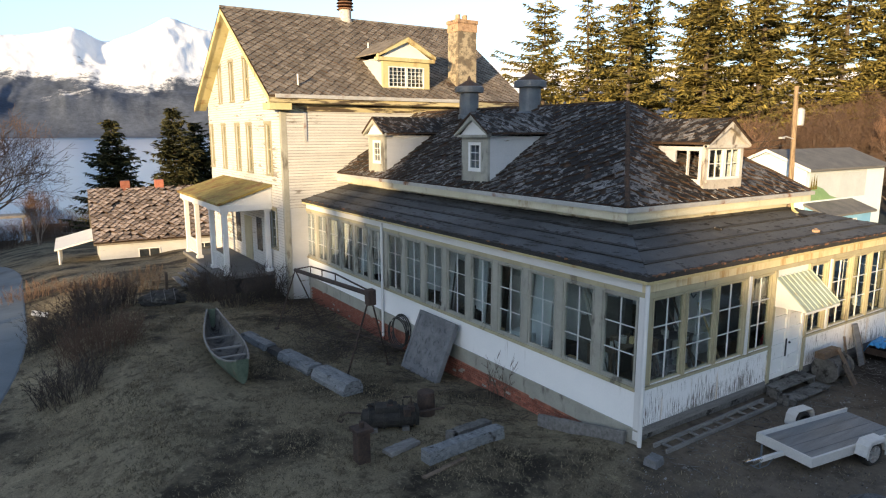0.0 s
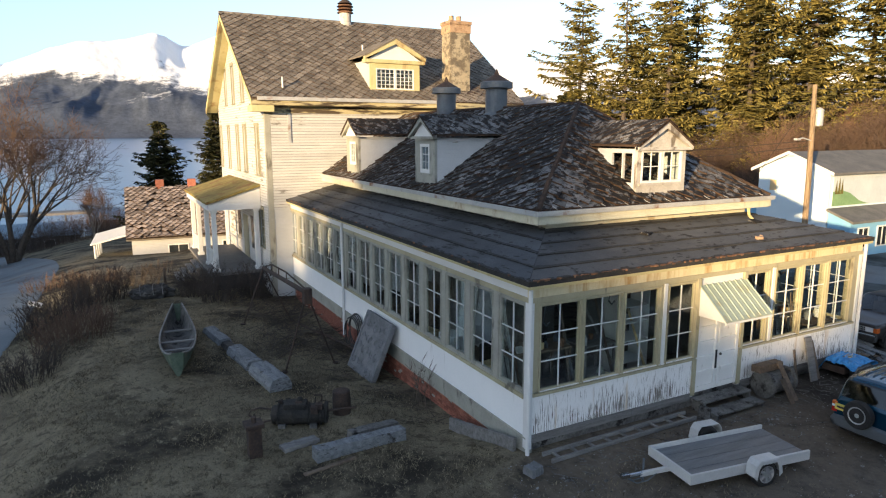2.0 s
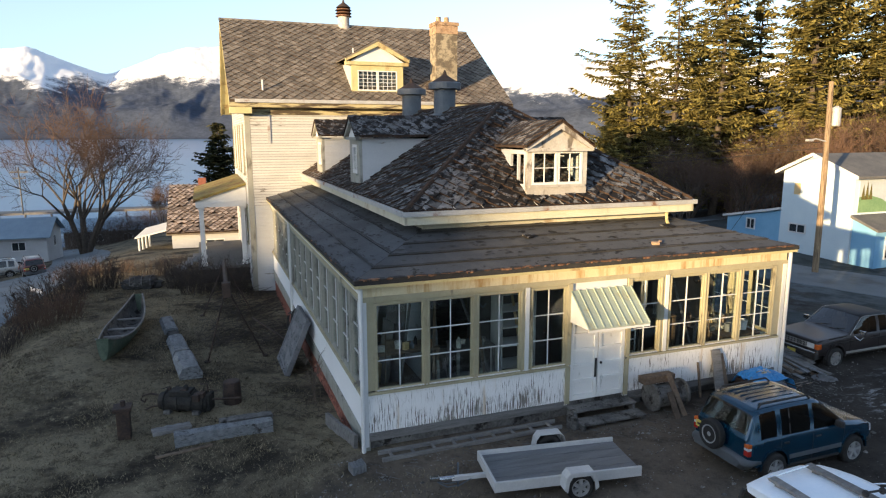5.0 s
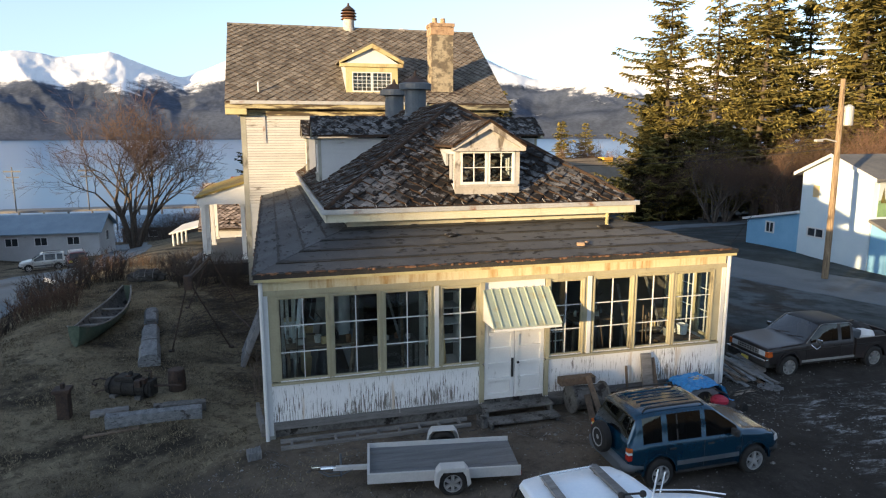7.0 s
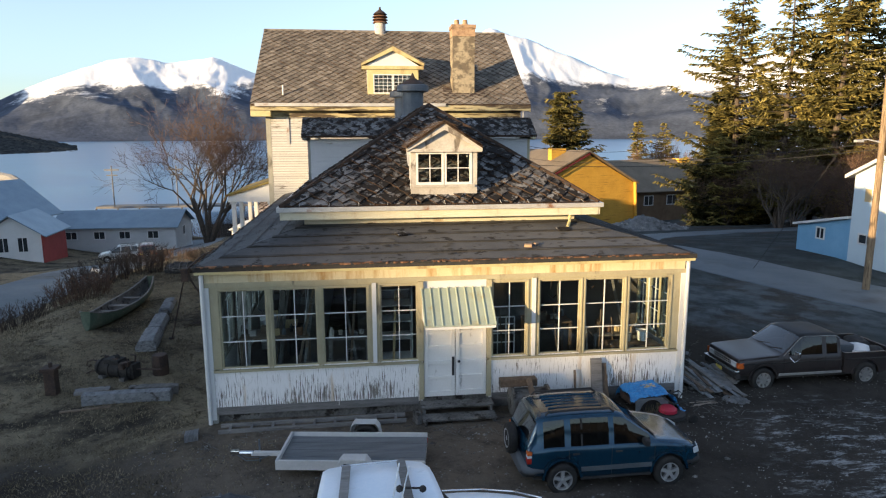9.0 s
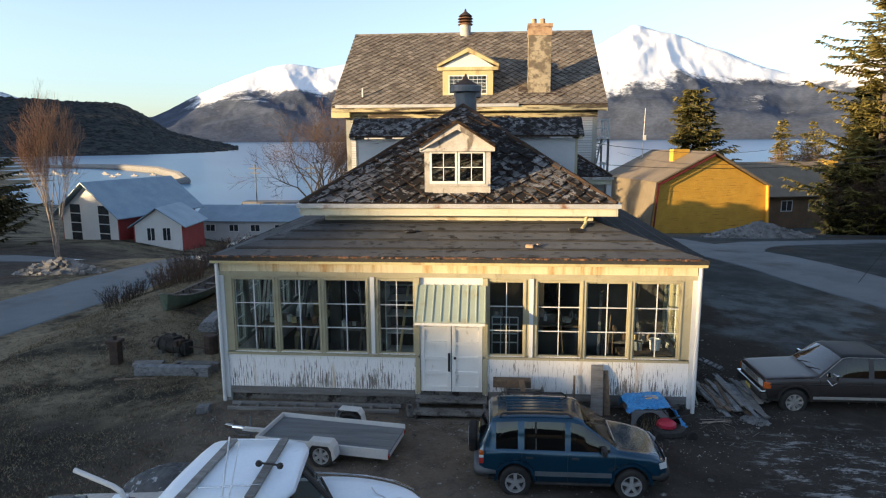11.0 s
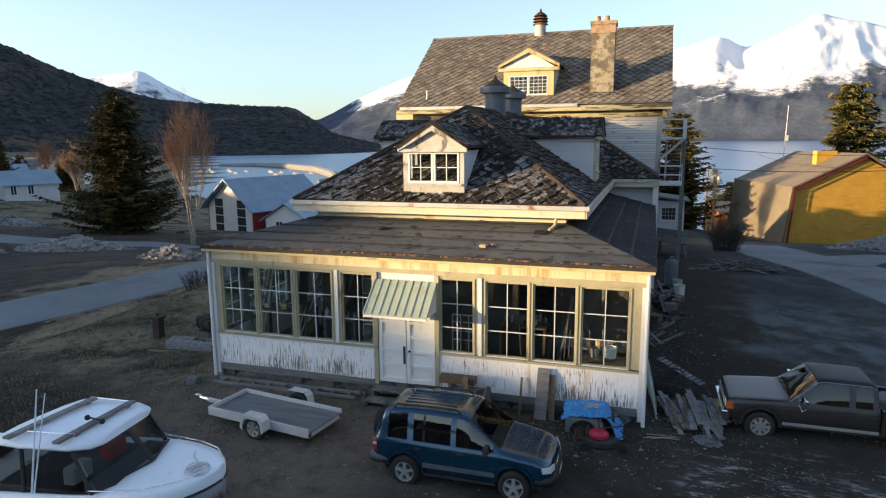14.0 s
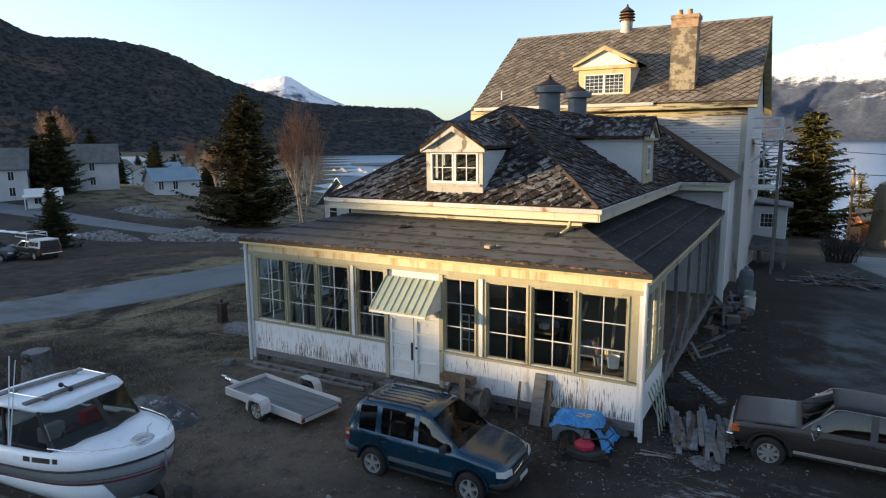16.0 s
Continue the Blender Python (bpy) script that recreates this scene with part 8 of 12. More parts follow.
    pl = part("number_plate", bm, "yellow_plate", car)
    for y0, y1 in ((-0.4, 0.05), (0.1, 0.55)):
        bm = BM()
        tube(bm, [(1.05, y0, 1.055), (0.93, y1, 1.14)], 0.009, 5)
        part("wiper", bm, "dark", car)
    car.matrix_world = m
    return car


suv("dark blue four-door off-roader with spare wheel, parked on the dirt", pose(8.70, -3.36, -0.06, 0, 0, 0.5) @ Matrix.Diagonal((0.905, 0.93, 0.945, 1)))
pickup("dull brown extended-cab pickup truck parked on gravel, junk in the bed", pose(16.42, 1.10, -0.1, 0, 0, 180.5))

# junk in the pickup bed: each a thing of its own
bm = BM()
box(bm, 17.25, 17.95, 0.75, 1.35, 0.45, 0.98, None, 0.06)
solid("plastic_crate", bm, "grey_plastic", "dark plastic crate in the pickup bed", "crate")
r_ = random.Random(12)
for x, y, s, mt, lb in ((18.2, 0.9, 0.34, "white", "crumpled white sack"), (18.5, 1.4, 0.38, "dark", "black bin bag"), (17.7, 1.55, 0.3, "grey_plastic", "grey bundle of cloth"), (18.6, 0.8, 0.3, "dark", "black bin bag")):
    bm = BM()
    bmesh.ops.create_icosphere(bm, subdivisions=3, radius=s)
    for v in bm.verts:
        v.co *= 1 + 0.22 * noise.noise(v.co * 5 + Vector((x, y, 0)))
        v.co.z *= 0.75
        v.co += Vector((x, y, 0.46 + s * 0.7))
    solid("sack", bm, mt, lb + " in the pickup bed", "bag")


def utility_trailer(m):
    tr = thing("utility_trailer", "flat aluminium utility trailer standing on the dirt", "trailer")
    L, W, z = 1.52, 0.64, 0.36
    for i in range(4):
        y0 = -W + 2 * W * i / 4
        bm = BM()
        box(bm, -L, L, y0 + 0.006, y0 + 2 * W / 4 - 0.006, z - 0.03, z, None, 0.004)
        part("deck_plank", bm, "deck", tr)
    for s in (-1, 1):
        bm = BM()
        box(bm, -L, L, s * W - 0.025, s * W + 0.025, z - 0.12, z + 0.09, None, 0.006)
        part("side_rail", bm, "aluminium", tr)
    bm = BM()
    box(bm, -L - 0.05, -L, -W - 0.025, W + 0.025, z - 0.12, z + 0.09, None, 0.006)
    part("front_rail", bm, "aluminium", tr)
    bm = BM()
    box(bm, L - 0.04, L, -W, W, z - 0.13, z - 0.032)
    part("cross_member", bm, "aluminium", tr)
    for s in (-1, 1):
        wheel(tr, 0.1, s * 0.82, 0.29, 0.18, "alloy", 6, s)
        bm = BM()
        n = 10
        prof = [(-0.36, 0.30), (-0.32, 0.52), (-0.24, 0.62), (0.24, 0.62), (0.32, 0.52), (0.36, 0.30)]
        for (a, b), (c, d) in zip(prof, prof[1:]):
            prism(bm, [(0.1 + a, s * 0.70, b), (0.1 + c, s * 0.70, d), (0.1 + c, s * 0.95, d), (0.1 + a, s * 0.95, b)], (0, 0, 0.015))
        prism(bm, [(0.1 + a, s * 0.95, b) for a, b in prof] + [(0.1 + a * 0.8, s * 0.95, b - 0.07) for a, b in prof[::-1]], (0, s * 0.012, 0))
        part("mudguard", bm, "aluminium", tr)
        bm = BM()
        box(bm, L - 0.03, L + 0.01, s * 0.6 - 0.05, s * 0.6 + 0.05, z - 0.11, z - 0.03)
        part("tail_light", bm, "red_lens", tr)
        bm = BM()
        tube(bm, [(-L - 0.35, s * 0.03, z - 0.12), (-L - 0.6, s * 0.07, z - 0.22), (-L - 0.85, s * 0.06, z - 0.24), (-L - 1.05, s * 0.02, z - 0.13)], 0.012, 5)
        part("safety_chain", bm, "metal", tr)
    bm = BM()
    box(bm, -L - 0.75, -L + 0.3, -0.04, 0.04, z - 0.14, z - 0.05, None, 0.008)
    part("drawbar", bm, "aluminium", tr)
    bm = BM()
    tube(bm, [(-L - 0.7, 0, z - 0.08), (-L - 1.05, 0, z - 0.08)], 0.045, 8)
    box(bm, -L - 1.2, -L - 1.0, -0.05, 0.05, z - 0.11, z - 0.02, None, 0.02)
    part("coupling", bm, "chrome", tr)
    bm = BM()
    tube(bm, [(-L - 0.6, 0.09, -0.02), (-L - 0.6, 0.09, z + 0.18)], 0.022, 8)
    part("jockey_stand", bm, "metal", tr)
    tr.matrix_world = m
    return tr


utility_trailer(pose(3.53, -2.48, -0.03, 0, 0, -8.5))


def motor_boat(m):
    boat = thing("motor_boat", "white fibreglass cabin boat with grey hull side on a trailer", "boat")
    def sheer(x):
        return 0.07 + 0.07 * x + 0.10 * max(0, (x - 0.5) / 1.6) ** 2

    def hull(z0, z1, k0, k1, inset=0.0):
        def sec(st):
            x, hw, keel = st
            zt = z1 + 0.07 + sheer(x)
            zz = z0 + 0.03 + sheer(x)
            return [(x, 0, keel), (x, hw * 0.55, keel + 0.16), (x, hw * k0, zz), (x, hw * k1, zt), (x, 0, zt)]
        return sec
    def deck_line(q):
        x, hw, z = q
        k = 1 - 0.4 * smooth(0.6, 2.06, x)
        edge = [(0, -0.02), (1.0, -0.09), (1.035, -0.06), (1.02, 0.05), (0.995, 0.165 * k), (0.95, 0.20 * k)]
        inner = [(0.70, 0.235 * k), (0.4, 0.26 * k), (0, 0.27 * k)] if x > 0.6 else [(0.90, 0.195), (0.885, 0.04), (0, 0.04)]
        return [(x, hw * a, z + b) for a, b in edge + inner]
    st = [(-2.9, 0.92, 0.62), (-1.5, 1.02, 0.60), (0.0, 1.06, 0.60)]
    for i in range(1, 13):
        q = i / 12
        st.append((2.06 * (1 - (1 - q) ** 1.6), max(0.03, 1.06 * (1 - (1 - (1 - q) ** 1.6) ** 2.6) ** 0.62), 0.60 + 0.80 * (1 - (1 - q) ** 1.6) ** 3.2))
    bm = BM()
    loft(bm, st, hull(1.15, 1.43, 0.88, 0.985))
    part("hull", bm, "hull_grey", boat, "pale grey hull with dark red stripes")
    bm = BM()
    loft(bm, [(a, b, 1.57 + sheer(a)) for a, b, c in st], deck_line)
    part("deck", bm, "boat_white", boat, "glossy white foredeck and gunwale")
    bm = BM()
    loft(bm, st[:9], lambda q: [(q[0], 0, q[2] - 0.012), (q[0], q[1] * 0.56, q[2] + 0.15), (q[0], q[1] * 0.905, 1.18 + sheer(q[0])), (q[0], q[1] * 0.82, 1.19 + sheer(q[0])), (q[0], 0, 1.19 + sheer(q[0]))])
    part("hull_bottom", bm, "boat_white", boat)
    # Dark sheet added near sill height; it stands in for the cabin's shaded depth.
    bm = BM()
    box(bm, -1.12, 0.5, -0.86, 0.86, 1.72, 1.80)
    part("cabin_floor", bm, "dark", boat)
    bm = BM()
    lathe(bm, [(0.15, -0.012), (0.17, 0.0), (0.15, 0.012)], (0, 0, 0), 18, "x", False)
    box(bm, -0.01, 0.01, -0.15, 0.15, -0.012, 0.012)
    wheel_ob = part("steering_wheel", bm, "dark", boat)
    wheel_ob.matrix_local = pose(0.36, -0.42, 2.0, 0, 25, 0)
    bm = BM()
    box(bm, 0.28, 0.66, -0.8, 0.8, 1.66, 1.92, None, 0.03)
    part("dashboard", bm, "grey_plastic", boat)
    bm = BM()
    box(bm, -2.8, -1.22, -0.78, 0.78, 1.66, 1.80)
    part("cockpit_floor", bm, "weathered_white", boat)
    for s in (-1, 1):
        bm = BM()
        tube(bm, [(a, s * b * 1.035, 1.495 + sheer(a)) for a, b, c in st], 0.02, 6)
        part("rub_rail", bm, "dark", boat)
        bm = BM()
        tube(bm, [(-0.65, s * 0.70, 2.63), (0.11, s * 0.66, 2.63)], 0.012, 6)
        part("roof_tube", bm, "chrome", boat)
        for z, w in ((1.21, 0.03), (1.275, 0.012)):
            bm = BM()
            for (a, b, c), (d, e, g) in zip(st[:-1], st[1:]):
                zz0, zz1 = z + sheer(a), z + sheer(d)
                k = lambda q: 0.905 + 0.02 * (q - 1.1) / 0.3
                prism(bm, [(a, s * b * 0.912, zz0), (d, s * e * 0.912, zz1), (d, s * e * 0.922, zz1 + w), (a, s * b * 0.922, zz0 + w)], (0, s * 0.006, 0))
            part("stripe", bm, "stripe_red", boat)
        bm = BM()
        pts = [(0.5, s * 0.98, 1.95), (0.9, s * 0.92, 1.95), (1.3, s * 0.80, 1.97), (1.7, s * 0.55, 2.01), (1.98, s * 0.18, 2.07)]
        tube(bm, pts, 0.010, 6)
        part("grab_rail", bm, "chrome", boat)
    # cabin: windscreen panes, side windows, roof
    zt = 2.46
    bm = BM()
    loft(bm, [(-1.0, 0.80), (-0.93, 0.88), (-0.5, 0.92), (0.15, 0.87), (0.42, 0.74), (0.5, 0.55)], lambda q: [(q[0], 0, zt), (q[0], q[1], zt), (q[0], q[1] * 1.02, zt + 0.035), (q[0], q[1] * 0.96, zt + 0.085), (q[0], q[1] * 0.5, zt + 0.115), (q[0], 0, zt + 0.12)])
    for v in bm.verts:
        v.co.x += 0.15 * v.co.y * smooth(0.3, -0.6, v.co.x)
    part("cabin_roof", bm, "boat_white", boat)
    for s in (-1, 1):
        for a0, a1, b0, b1 in ((-1.12, -0.62, -1.0 + 0.12 * s, -0.66), (-0.59, 0.55, -0.63, 0.18)):
            bm = BM()
            prism(bm, [(a0, s * 0.94, 1.88), (a1, s * 0.93, 1.90), (b1, s * 0.84, zt), (b0, s * 0.86, zt)], (0, -s * 0.01, 0))
            g = part("side_window", bm, "clear", boat)
            g.visible_shadow = False
        for a, b in ((-1.12, -1.0 + 0.12 * s), (-0.605, -0.645), (0.56, 0.2)):
            bm = BM()
            tube(bm, [(a, s * 0.94, 1.80), (b, s * 0.86, zt + 0.01)], 0.032, 6)
            part("window_post", bm, "dark", boat)
        bm = BM()
        prism(bm, [(0.60, s * 0.90, 1.90), (0.90, s * 0.03, 1.99), (0.52, s * 0.03, zt), (0.22, s * 0.82, zt)], (-0.01, 0, 0))
        g = part("windscreen", bm, "clear", boat)
        g.visible_shadow = False
        bm = BM()
        tube(bm, [(0.60, s * 0.90, 1.90), (0.90, s * 0.02, 1.99)], 0.02, 6)
        tube(bm, [(0.90, s * 0.02, 1.99), (0.52, s * 0.02, zt)], 0.032, 6)
        part("screen_frame", bm, "dark", boat)
        bm = BM()
        xa, xb = (0.14, 0.03) if s > 0 else (-0.58, -0.80)
        prism(bm, [(xb - 0.055, -0.95, zt + 0.14), (xb + 0.055, -0.95, zt + 0.14), (xa + 0.055, 0.70, zt + 0.14), (xa - 0.055, 0.70, zt + 0.14)], (0, 0, 0.04))
        for y in (-0.6, 0.5):
            x = xa + (xb - xa) * (0.70 - y) / 1.65
            box(bm, x - 0.03, x + 0.03, y, y + 0.1, zt + 0.09, zt + 0.14)
        part("roof_bar", bm, "wood_grey", boat)
        bm = BM()
        box(bm, 0.1, 0.5, s * 0.42 - 0.25, s * 0.42 + 0.25, 1.35, 1.75, None, 0.05)
        box(bm, -0.2, 0.0, s * 0.42 - 0.22, s * 0.42 + 0.22, 1.4, 2.05, None, 0.05)
        part("cabin_seat", bm, "red_lens" if s > 0 else "aluminium", boat)
    bm = BM()
    tube(bm, [(-0.02, -0.2, zt + 0.24), (0.26, -0.24, zt + 0.22)], 0.014, 6)
    bmesh.ops.create_icosphere(bm, subdivisions=2, radius=0.045, matrix=pose(-0.02, -0.2, zt + 0.23))
    bmesh.ops.create_icosphere(bm, subdivisions=2, radius=0.045, matrix=pose(0.26, -0.24, zt + 0.21))
    part("wiper_arm", bm, "dark", boat)
    bm = BM()
    tube(bm, [(-0.42, -1.0, 1.84), (-0.14, -0.99, 3.42)], [0.016, 0.009], 6)
    part("antenna", bm, "boat_white", boat, "white whip antenna")
    bm = BM()
    tube(bm, [(-0.38, -1.0, 1.84), (-0.03, -0.97, 3.36)], [0.013, 0.007], 6)
    part("antenna", bm, "boat_white", boat, "white whip antenna")
    bm = BM()
    tube(bm, [(-1.72, -0.3, 1.7), (-1.72, -0.3, 2.28), (-1.78, -0.27, 2.38), (-1.9, -0.22, 2.43), (-2.5, 0.05, 2.53)], 0.035, 10)
    part("bent_post", bm, "aluminium", boat)
    bm = BM()
    box(bm, -2.15, -1.8, -0.2, 0.25, 1.8, 2.05, None, 0.08)
    part("fuel_engine", bm, "dark_red_paint", boat)
    bm = BM()
    box(bm, -2.05, -1.85, -0.1, 0.12, 2.05, 2.15, None, 0.04)
    part("engine_cap", bm, "boat_white", boat)
    bm = BM()
    box(bm, -3.05, -2.42, -0.29, 0.29, 1.5, 2.12, None, 0.17)
    box(bm, -3.12, -2.92, -0.1, 0.1, 0.6, 1.55, None, 0.04)
    motor = part("outboard_motor", bm, "black_gloss", boat, "black outboard motor")
    for i in range(6):
        bm = BM()
        box(bm, -2.95 + 0.075 * i, -2.90 + 0.075 * i, -0.300, -0.291, 1.84, 1.93)
        part("lettering_bar", bm, "boat_white", motor)
    # registration number as plain bars
    for i, (a, w) in enumerate(((0.02, 0.15), (0.23, 0.38), (0.67, 0.09))):
        bm = BM()
        k = lambda x: -1.06 * (1 - (max(0.0, x) / 2.06) ** 2.6) ** 0.62
        prism(bm, [(a, k(a) - 0.018, 1.57 + sheer(a) + 0.055), (a + w, k(a + w) - 0.018, 1.57 + sheer(a + w) + 0.055), (a + w, k(a + w) - 0.008, 1.57 + sheer(a + w) + 0.135), (a, k(a) - 0.008, 1.57 + sheer(a) + 0.135)], (0, -0.008, 0))
        part("registration_bar", bm, "dark", boat)
    boat.matrix_world = m
    return boat


M["black_gloss"] = paint("black_gloss", (0.012, 0.012, 0.014), 0.25)
M["dark_red_paint"] = paint("dark_red_paint", (0.06, 0.012, 0.012), 0.4)
M["hull_grey"] = surf("hull_grey", (0.16, 0.18, 0.20), (0.22, 0.24, 0.26), 1.0, 0.35, 0.05, 20.0)
M["boat_white"] = surf("boat_white", (0.72, 0.80, 0.87), (0.82, 0.87, 0.92), 1.0, 0.35, 0.05, 20.0, stain=(0.45, 0.46, 0.45), stain_scale=(1.5, 1.5, 1.5), stain_at=0.7, stain_soft=0.1)
M["stripe_red"] = surf("stripe_red", (0.13, 0.02, 0.025), (0.18, 0.03, 0.03), 2.0, 0.4, 0.05, 20.0)
BOAT = pose(4.14, -8.22, 0.12, 0, 0, 6.5) @ Matrix.Diagonal((1.0, 0.92, 1.0, 1))
motor_boat(BOAT)
bt = thing("boat_trailer", "galvanised boat trailer under the cabin boat", "trailer")
for s in (-1, 1):
    wheel(bt, 0.5, s * 0.95, 0.34, 0.2, "alloy", 5, s)
    bm = BM()
    tube(bm, [(-2.7, s * 0.75, 0.42), (0.9, s * 0.75, 0.42), (2.0, s * 0.2, 0.5), (2.8, 0.0, 0.5)], 0.05, 6)
    part("frame_rail", bm, "metal", bt)
    bm = BM()
    box(bm, -2.5, 1.2, s * 0.5 - 0.05, s * 0.5 + 0.05, 0.50, 0.62, None, 0.02)
    part("bunk", bm, "wood_dark", bt)
bm = BM()
tube(bm, [(0.5, -0.95, 0.34), (0.5, 0.95, 0.34)], 0.04, 8)
part("axle", bm, "metal", bt)
bm = BM()
tube(bm, [(2.25, 0, 0.5), (2.4, 0, 1.3)], 0.05, 6)
box(bm, 2.25, 2.5, -0.09, 0.09, 1.15, 1.38, None, 0.03)
part("winch_post", bm, "dark", bt)
bt.matrix_world = pose(4.14, -8.22, -0.05, 0, 0, 6.5)
bm = BM()
r_ = random.Random(5)
pts = [Vector((5.92 + 0.20 * math.cos(0.42 * a) * (0.55 + 0.45 * math.sin(0.117 * a)), -8.17 + 0.17 * math.sin(0.42 * a + 0.4 * math.sin(0.09 * a)), 2.105 + 0.03 * (0.5 + 0.5 * math.sin(0.31 * a)) + 0.0002 * a)) for a in range(110)]
pts += [Vector((5.75 - 0.04 * q, -8.02 + 0.045 * q + 0.03 * math.sin(q), 2.11)) for q in range(8)]
tube(bm, pts, 0.009, 5)
solid("mooring_rope", bm, "aluminium", "coiled pale rope lying on the boat foredeck", "rope")

# ---- things in the yard ----
M["slab_stone"] = surf("slab_stone", (0.105, 0.11, 0.115), (0.19, 0.192, 0.198), 2.5, 0.85, 0.5, 25.0)
def gz(x, y):
    return ground_z(x, y)


def stick(bm, a, b, r, n=6):
    tube(bm, [a, b], r, n)


# carved canoe: shell with thickness, thwarts, gunwales
def canoe(m):
    c = thing("canoe", "weathered carved wooden canoe with green hull, open and empty", "boat")
    L = 2.8
    st = [i / 12 for i in range(13)]
    def half(t):
        return 0.56 * math.sin(math.pi * (0.06 + 0.94 * min(1, t * 0.98))) ** 0.75 if t < 0.9 else 0.56 * math.sin(math.pi * (0.06 + 0.94 * 0.9 * 0.98)) ** 0.75 * (1 - (t - 0.9) * 3)
    def top(t):
        return 0.52 + 0.42 * abs(2 * t - 1) ** 3
    for nm, off, mt in (("hull", 0.0, "canoe_green"), ("lining", 0.045, "wood_dark")):
        bm = BM()
        rows = []
        for t in st:
            x = -L + 2 * L * t
            h, z1 = max(0.02, half(t) - off), top(t)
            keel = 0.02 + 0.18 * abs(2 * t - 1) ** 4 + off
            rows.append([bm.verts.new((x * (1 - off * 0.1), s * h * math.sin(a) ** 0.8 if a > 0 else 0.0, keel + (z1 - keel) * (1 - math.cos(a)) ** 0.9)) for s, a in [(-1, math.pi / 2 * k / 5) for k in range(5, 0, -1)] + [(1, math.pi / 2 * k / 5) for k in range(0, 6)]])
        for a, b in zip(rows, rows[1:]):
            for k in range(10):
                f = bm.faces.new((a[k], a[k + 1], b[k + 1], b[k]))
                f.smooth = True
        if nm == "hull":
            bm.faces.new([r for r in rows[0]])
            bm.faces.new([r for r in rows[-1]])
        part(nm, bm, mt, c)
    for s in (-1, 1):
        bm = BM()
        tube(bm, [(-L + 2 * L * t, s * half(t), top(t)) for t in st], 0.032, 6)
        part("gunwale", bm, "wood_grey", c)
    for t in (0.3, 0.5, 0.66, 0.82):
        bm = BM()
        h = half(t) - 0.02
        box(bm, -L + 2 * L * t - 0.07, -L + 2 * L * t + 0.07, -h, h, top(t) - 0.16, top(t) - 0.12, None, 0.01)
        part("thwart", bm, "wood_grey", c)
    c.matrix_world = m


M["canoe_green"] = surf("canoe_green", (0.05, 0.08, 0.055), (0.12, 0.15, 0.11), 2.0, 0.7, 0.3, 25.0, stain=(0.16, 0.13, 0.10), stain_scale=(2, 2, 3), stain_at=0.6, stain_soft=0.1)
canoe(pose(-6.0, 11.45, gz(-6, 11.5) - 0.03, 0, 1, 264))

# carved squared log in three drums, lying end to end
log = thing("carved_log", "long squared grey totem-like log lying on the grass", "log")
a, b = Vector((-4.72, 13.6, gz(-4.7, 13.5))), Vector((-3.72, 6.9, gz(-3.8, 7)))
d = (b - a).normalized()
ang = math.degrees(math.atan2(d.y, d.x))
cuts = [(0.0, 0.27, 0.25, 0.30), (0.28, 0.42, 0.19, 0.24), (0.42, 0.70, 0.29, 0.35), (0.70, 0.74, 0.2, 0.26), (0.74, 1.0, 0.32, 0.40)]
Ln = (b - a).length
r_ = random.Random(8)
for t0, t1, w, h in cuts:
    bm = BM()
    n = 10
    rows = []
    for i in range(n + 1):
        x = Ln * (t0 + (t1 - t0) * i / n)
        j = 0.012
        pr = [(-w, 0), (-w * 1.04, h * 0.5), (-w * 0.72, h), (0, h * 1.06), (w * 0.72, h), (w * 1.04, h * 0.5), (w, 0)]
        rows.append([bm.verts.new((x, y + r_.uniform(-j, j), z + r_.uniform(-j, j) + 0.03)) for y, z in pr])
    for p, q in zip(rows, rows[1:]):
        for k in range(7):
            bm.faces.new((p[k], p[(k + 1) % 7], q[(k + 1) % 7], q[k]))
    bm.faces.new(rows[0][::-1])
    bm.faces.new(rows[-1])
    part("log_section", bm, "dark" if w < 0.205 else "wood_mid", log)
log.matrix_world = pose(a.x, a.y, min(a.z, b.z) - 0.06, 0, 0, ang)


def beam(name, p, q, w, h, mat, label, seed, category="timber"):
    """A weathered squared timber from p to q, resting on its bottom face."""
    r = random.Random(seed)
    bm = BM()
    p, q = Vector(p), Vector(q)
    d = (q - p).normalized()
    s = Vector((-d.y, d.x, 0)).normalized()
    n = 12
    rows = []
    for i in range(n + 1):
        c = p.lerp(q, i / n)
        rows.append([bm.verts.new(c + s * (y + r.uniform(-0.012, 0.012)) * 1.0 + Vector((0, 0, z + r.uniform(-0.012, 0.012)))) for y, z in ((-w / 2, 0), (-w / 2 * 1.02, h * 0.5), (-w / 2 * 0.9, h), (w / 2 * 0.9, h), (w / 2 * 1.02, h * 0.5), (w / 2, 0))])
    for a, b in zip(rows, rows[1:]):
        for k in range(6):
            bm.faces.new((a[k], a[(k + 1) % 6], b[(k + 1) % 6], b[k]))
    bm.faces.new(rows[0][::-1])
    bm.faces.new(rows[-1])
    return solid(name, bm, mat, label, category)


beam("old_beam", (-4.05, 2.55, gz(-4, 2.5) - 0.02), (-1.75, 2.75, gz(-1.8, 2.7) - 0.02), 0.34, 0.32, "wood_mid", "thick cracked grey timber beam lying on the lawn", 1)
beam("old_beam", (-3.0, 3.12, gz(-3, 3.1) - 0.02), (-1.7, 3.3, gz(-1.8, 3.3) - 0.02), 0.30, 0.26, "wood_dark", "short rotten log behind the beam", 2)
beam("plank", (-4.6, 3.35, gz(-4.6, 3.3) + 0.0), (-3.7, 3.55, gz(-3.8, 3.5) + 0.0), 0.34, 0.09, "wood_grey", "short weathered plank lying on the lawn", 3)
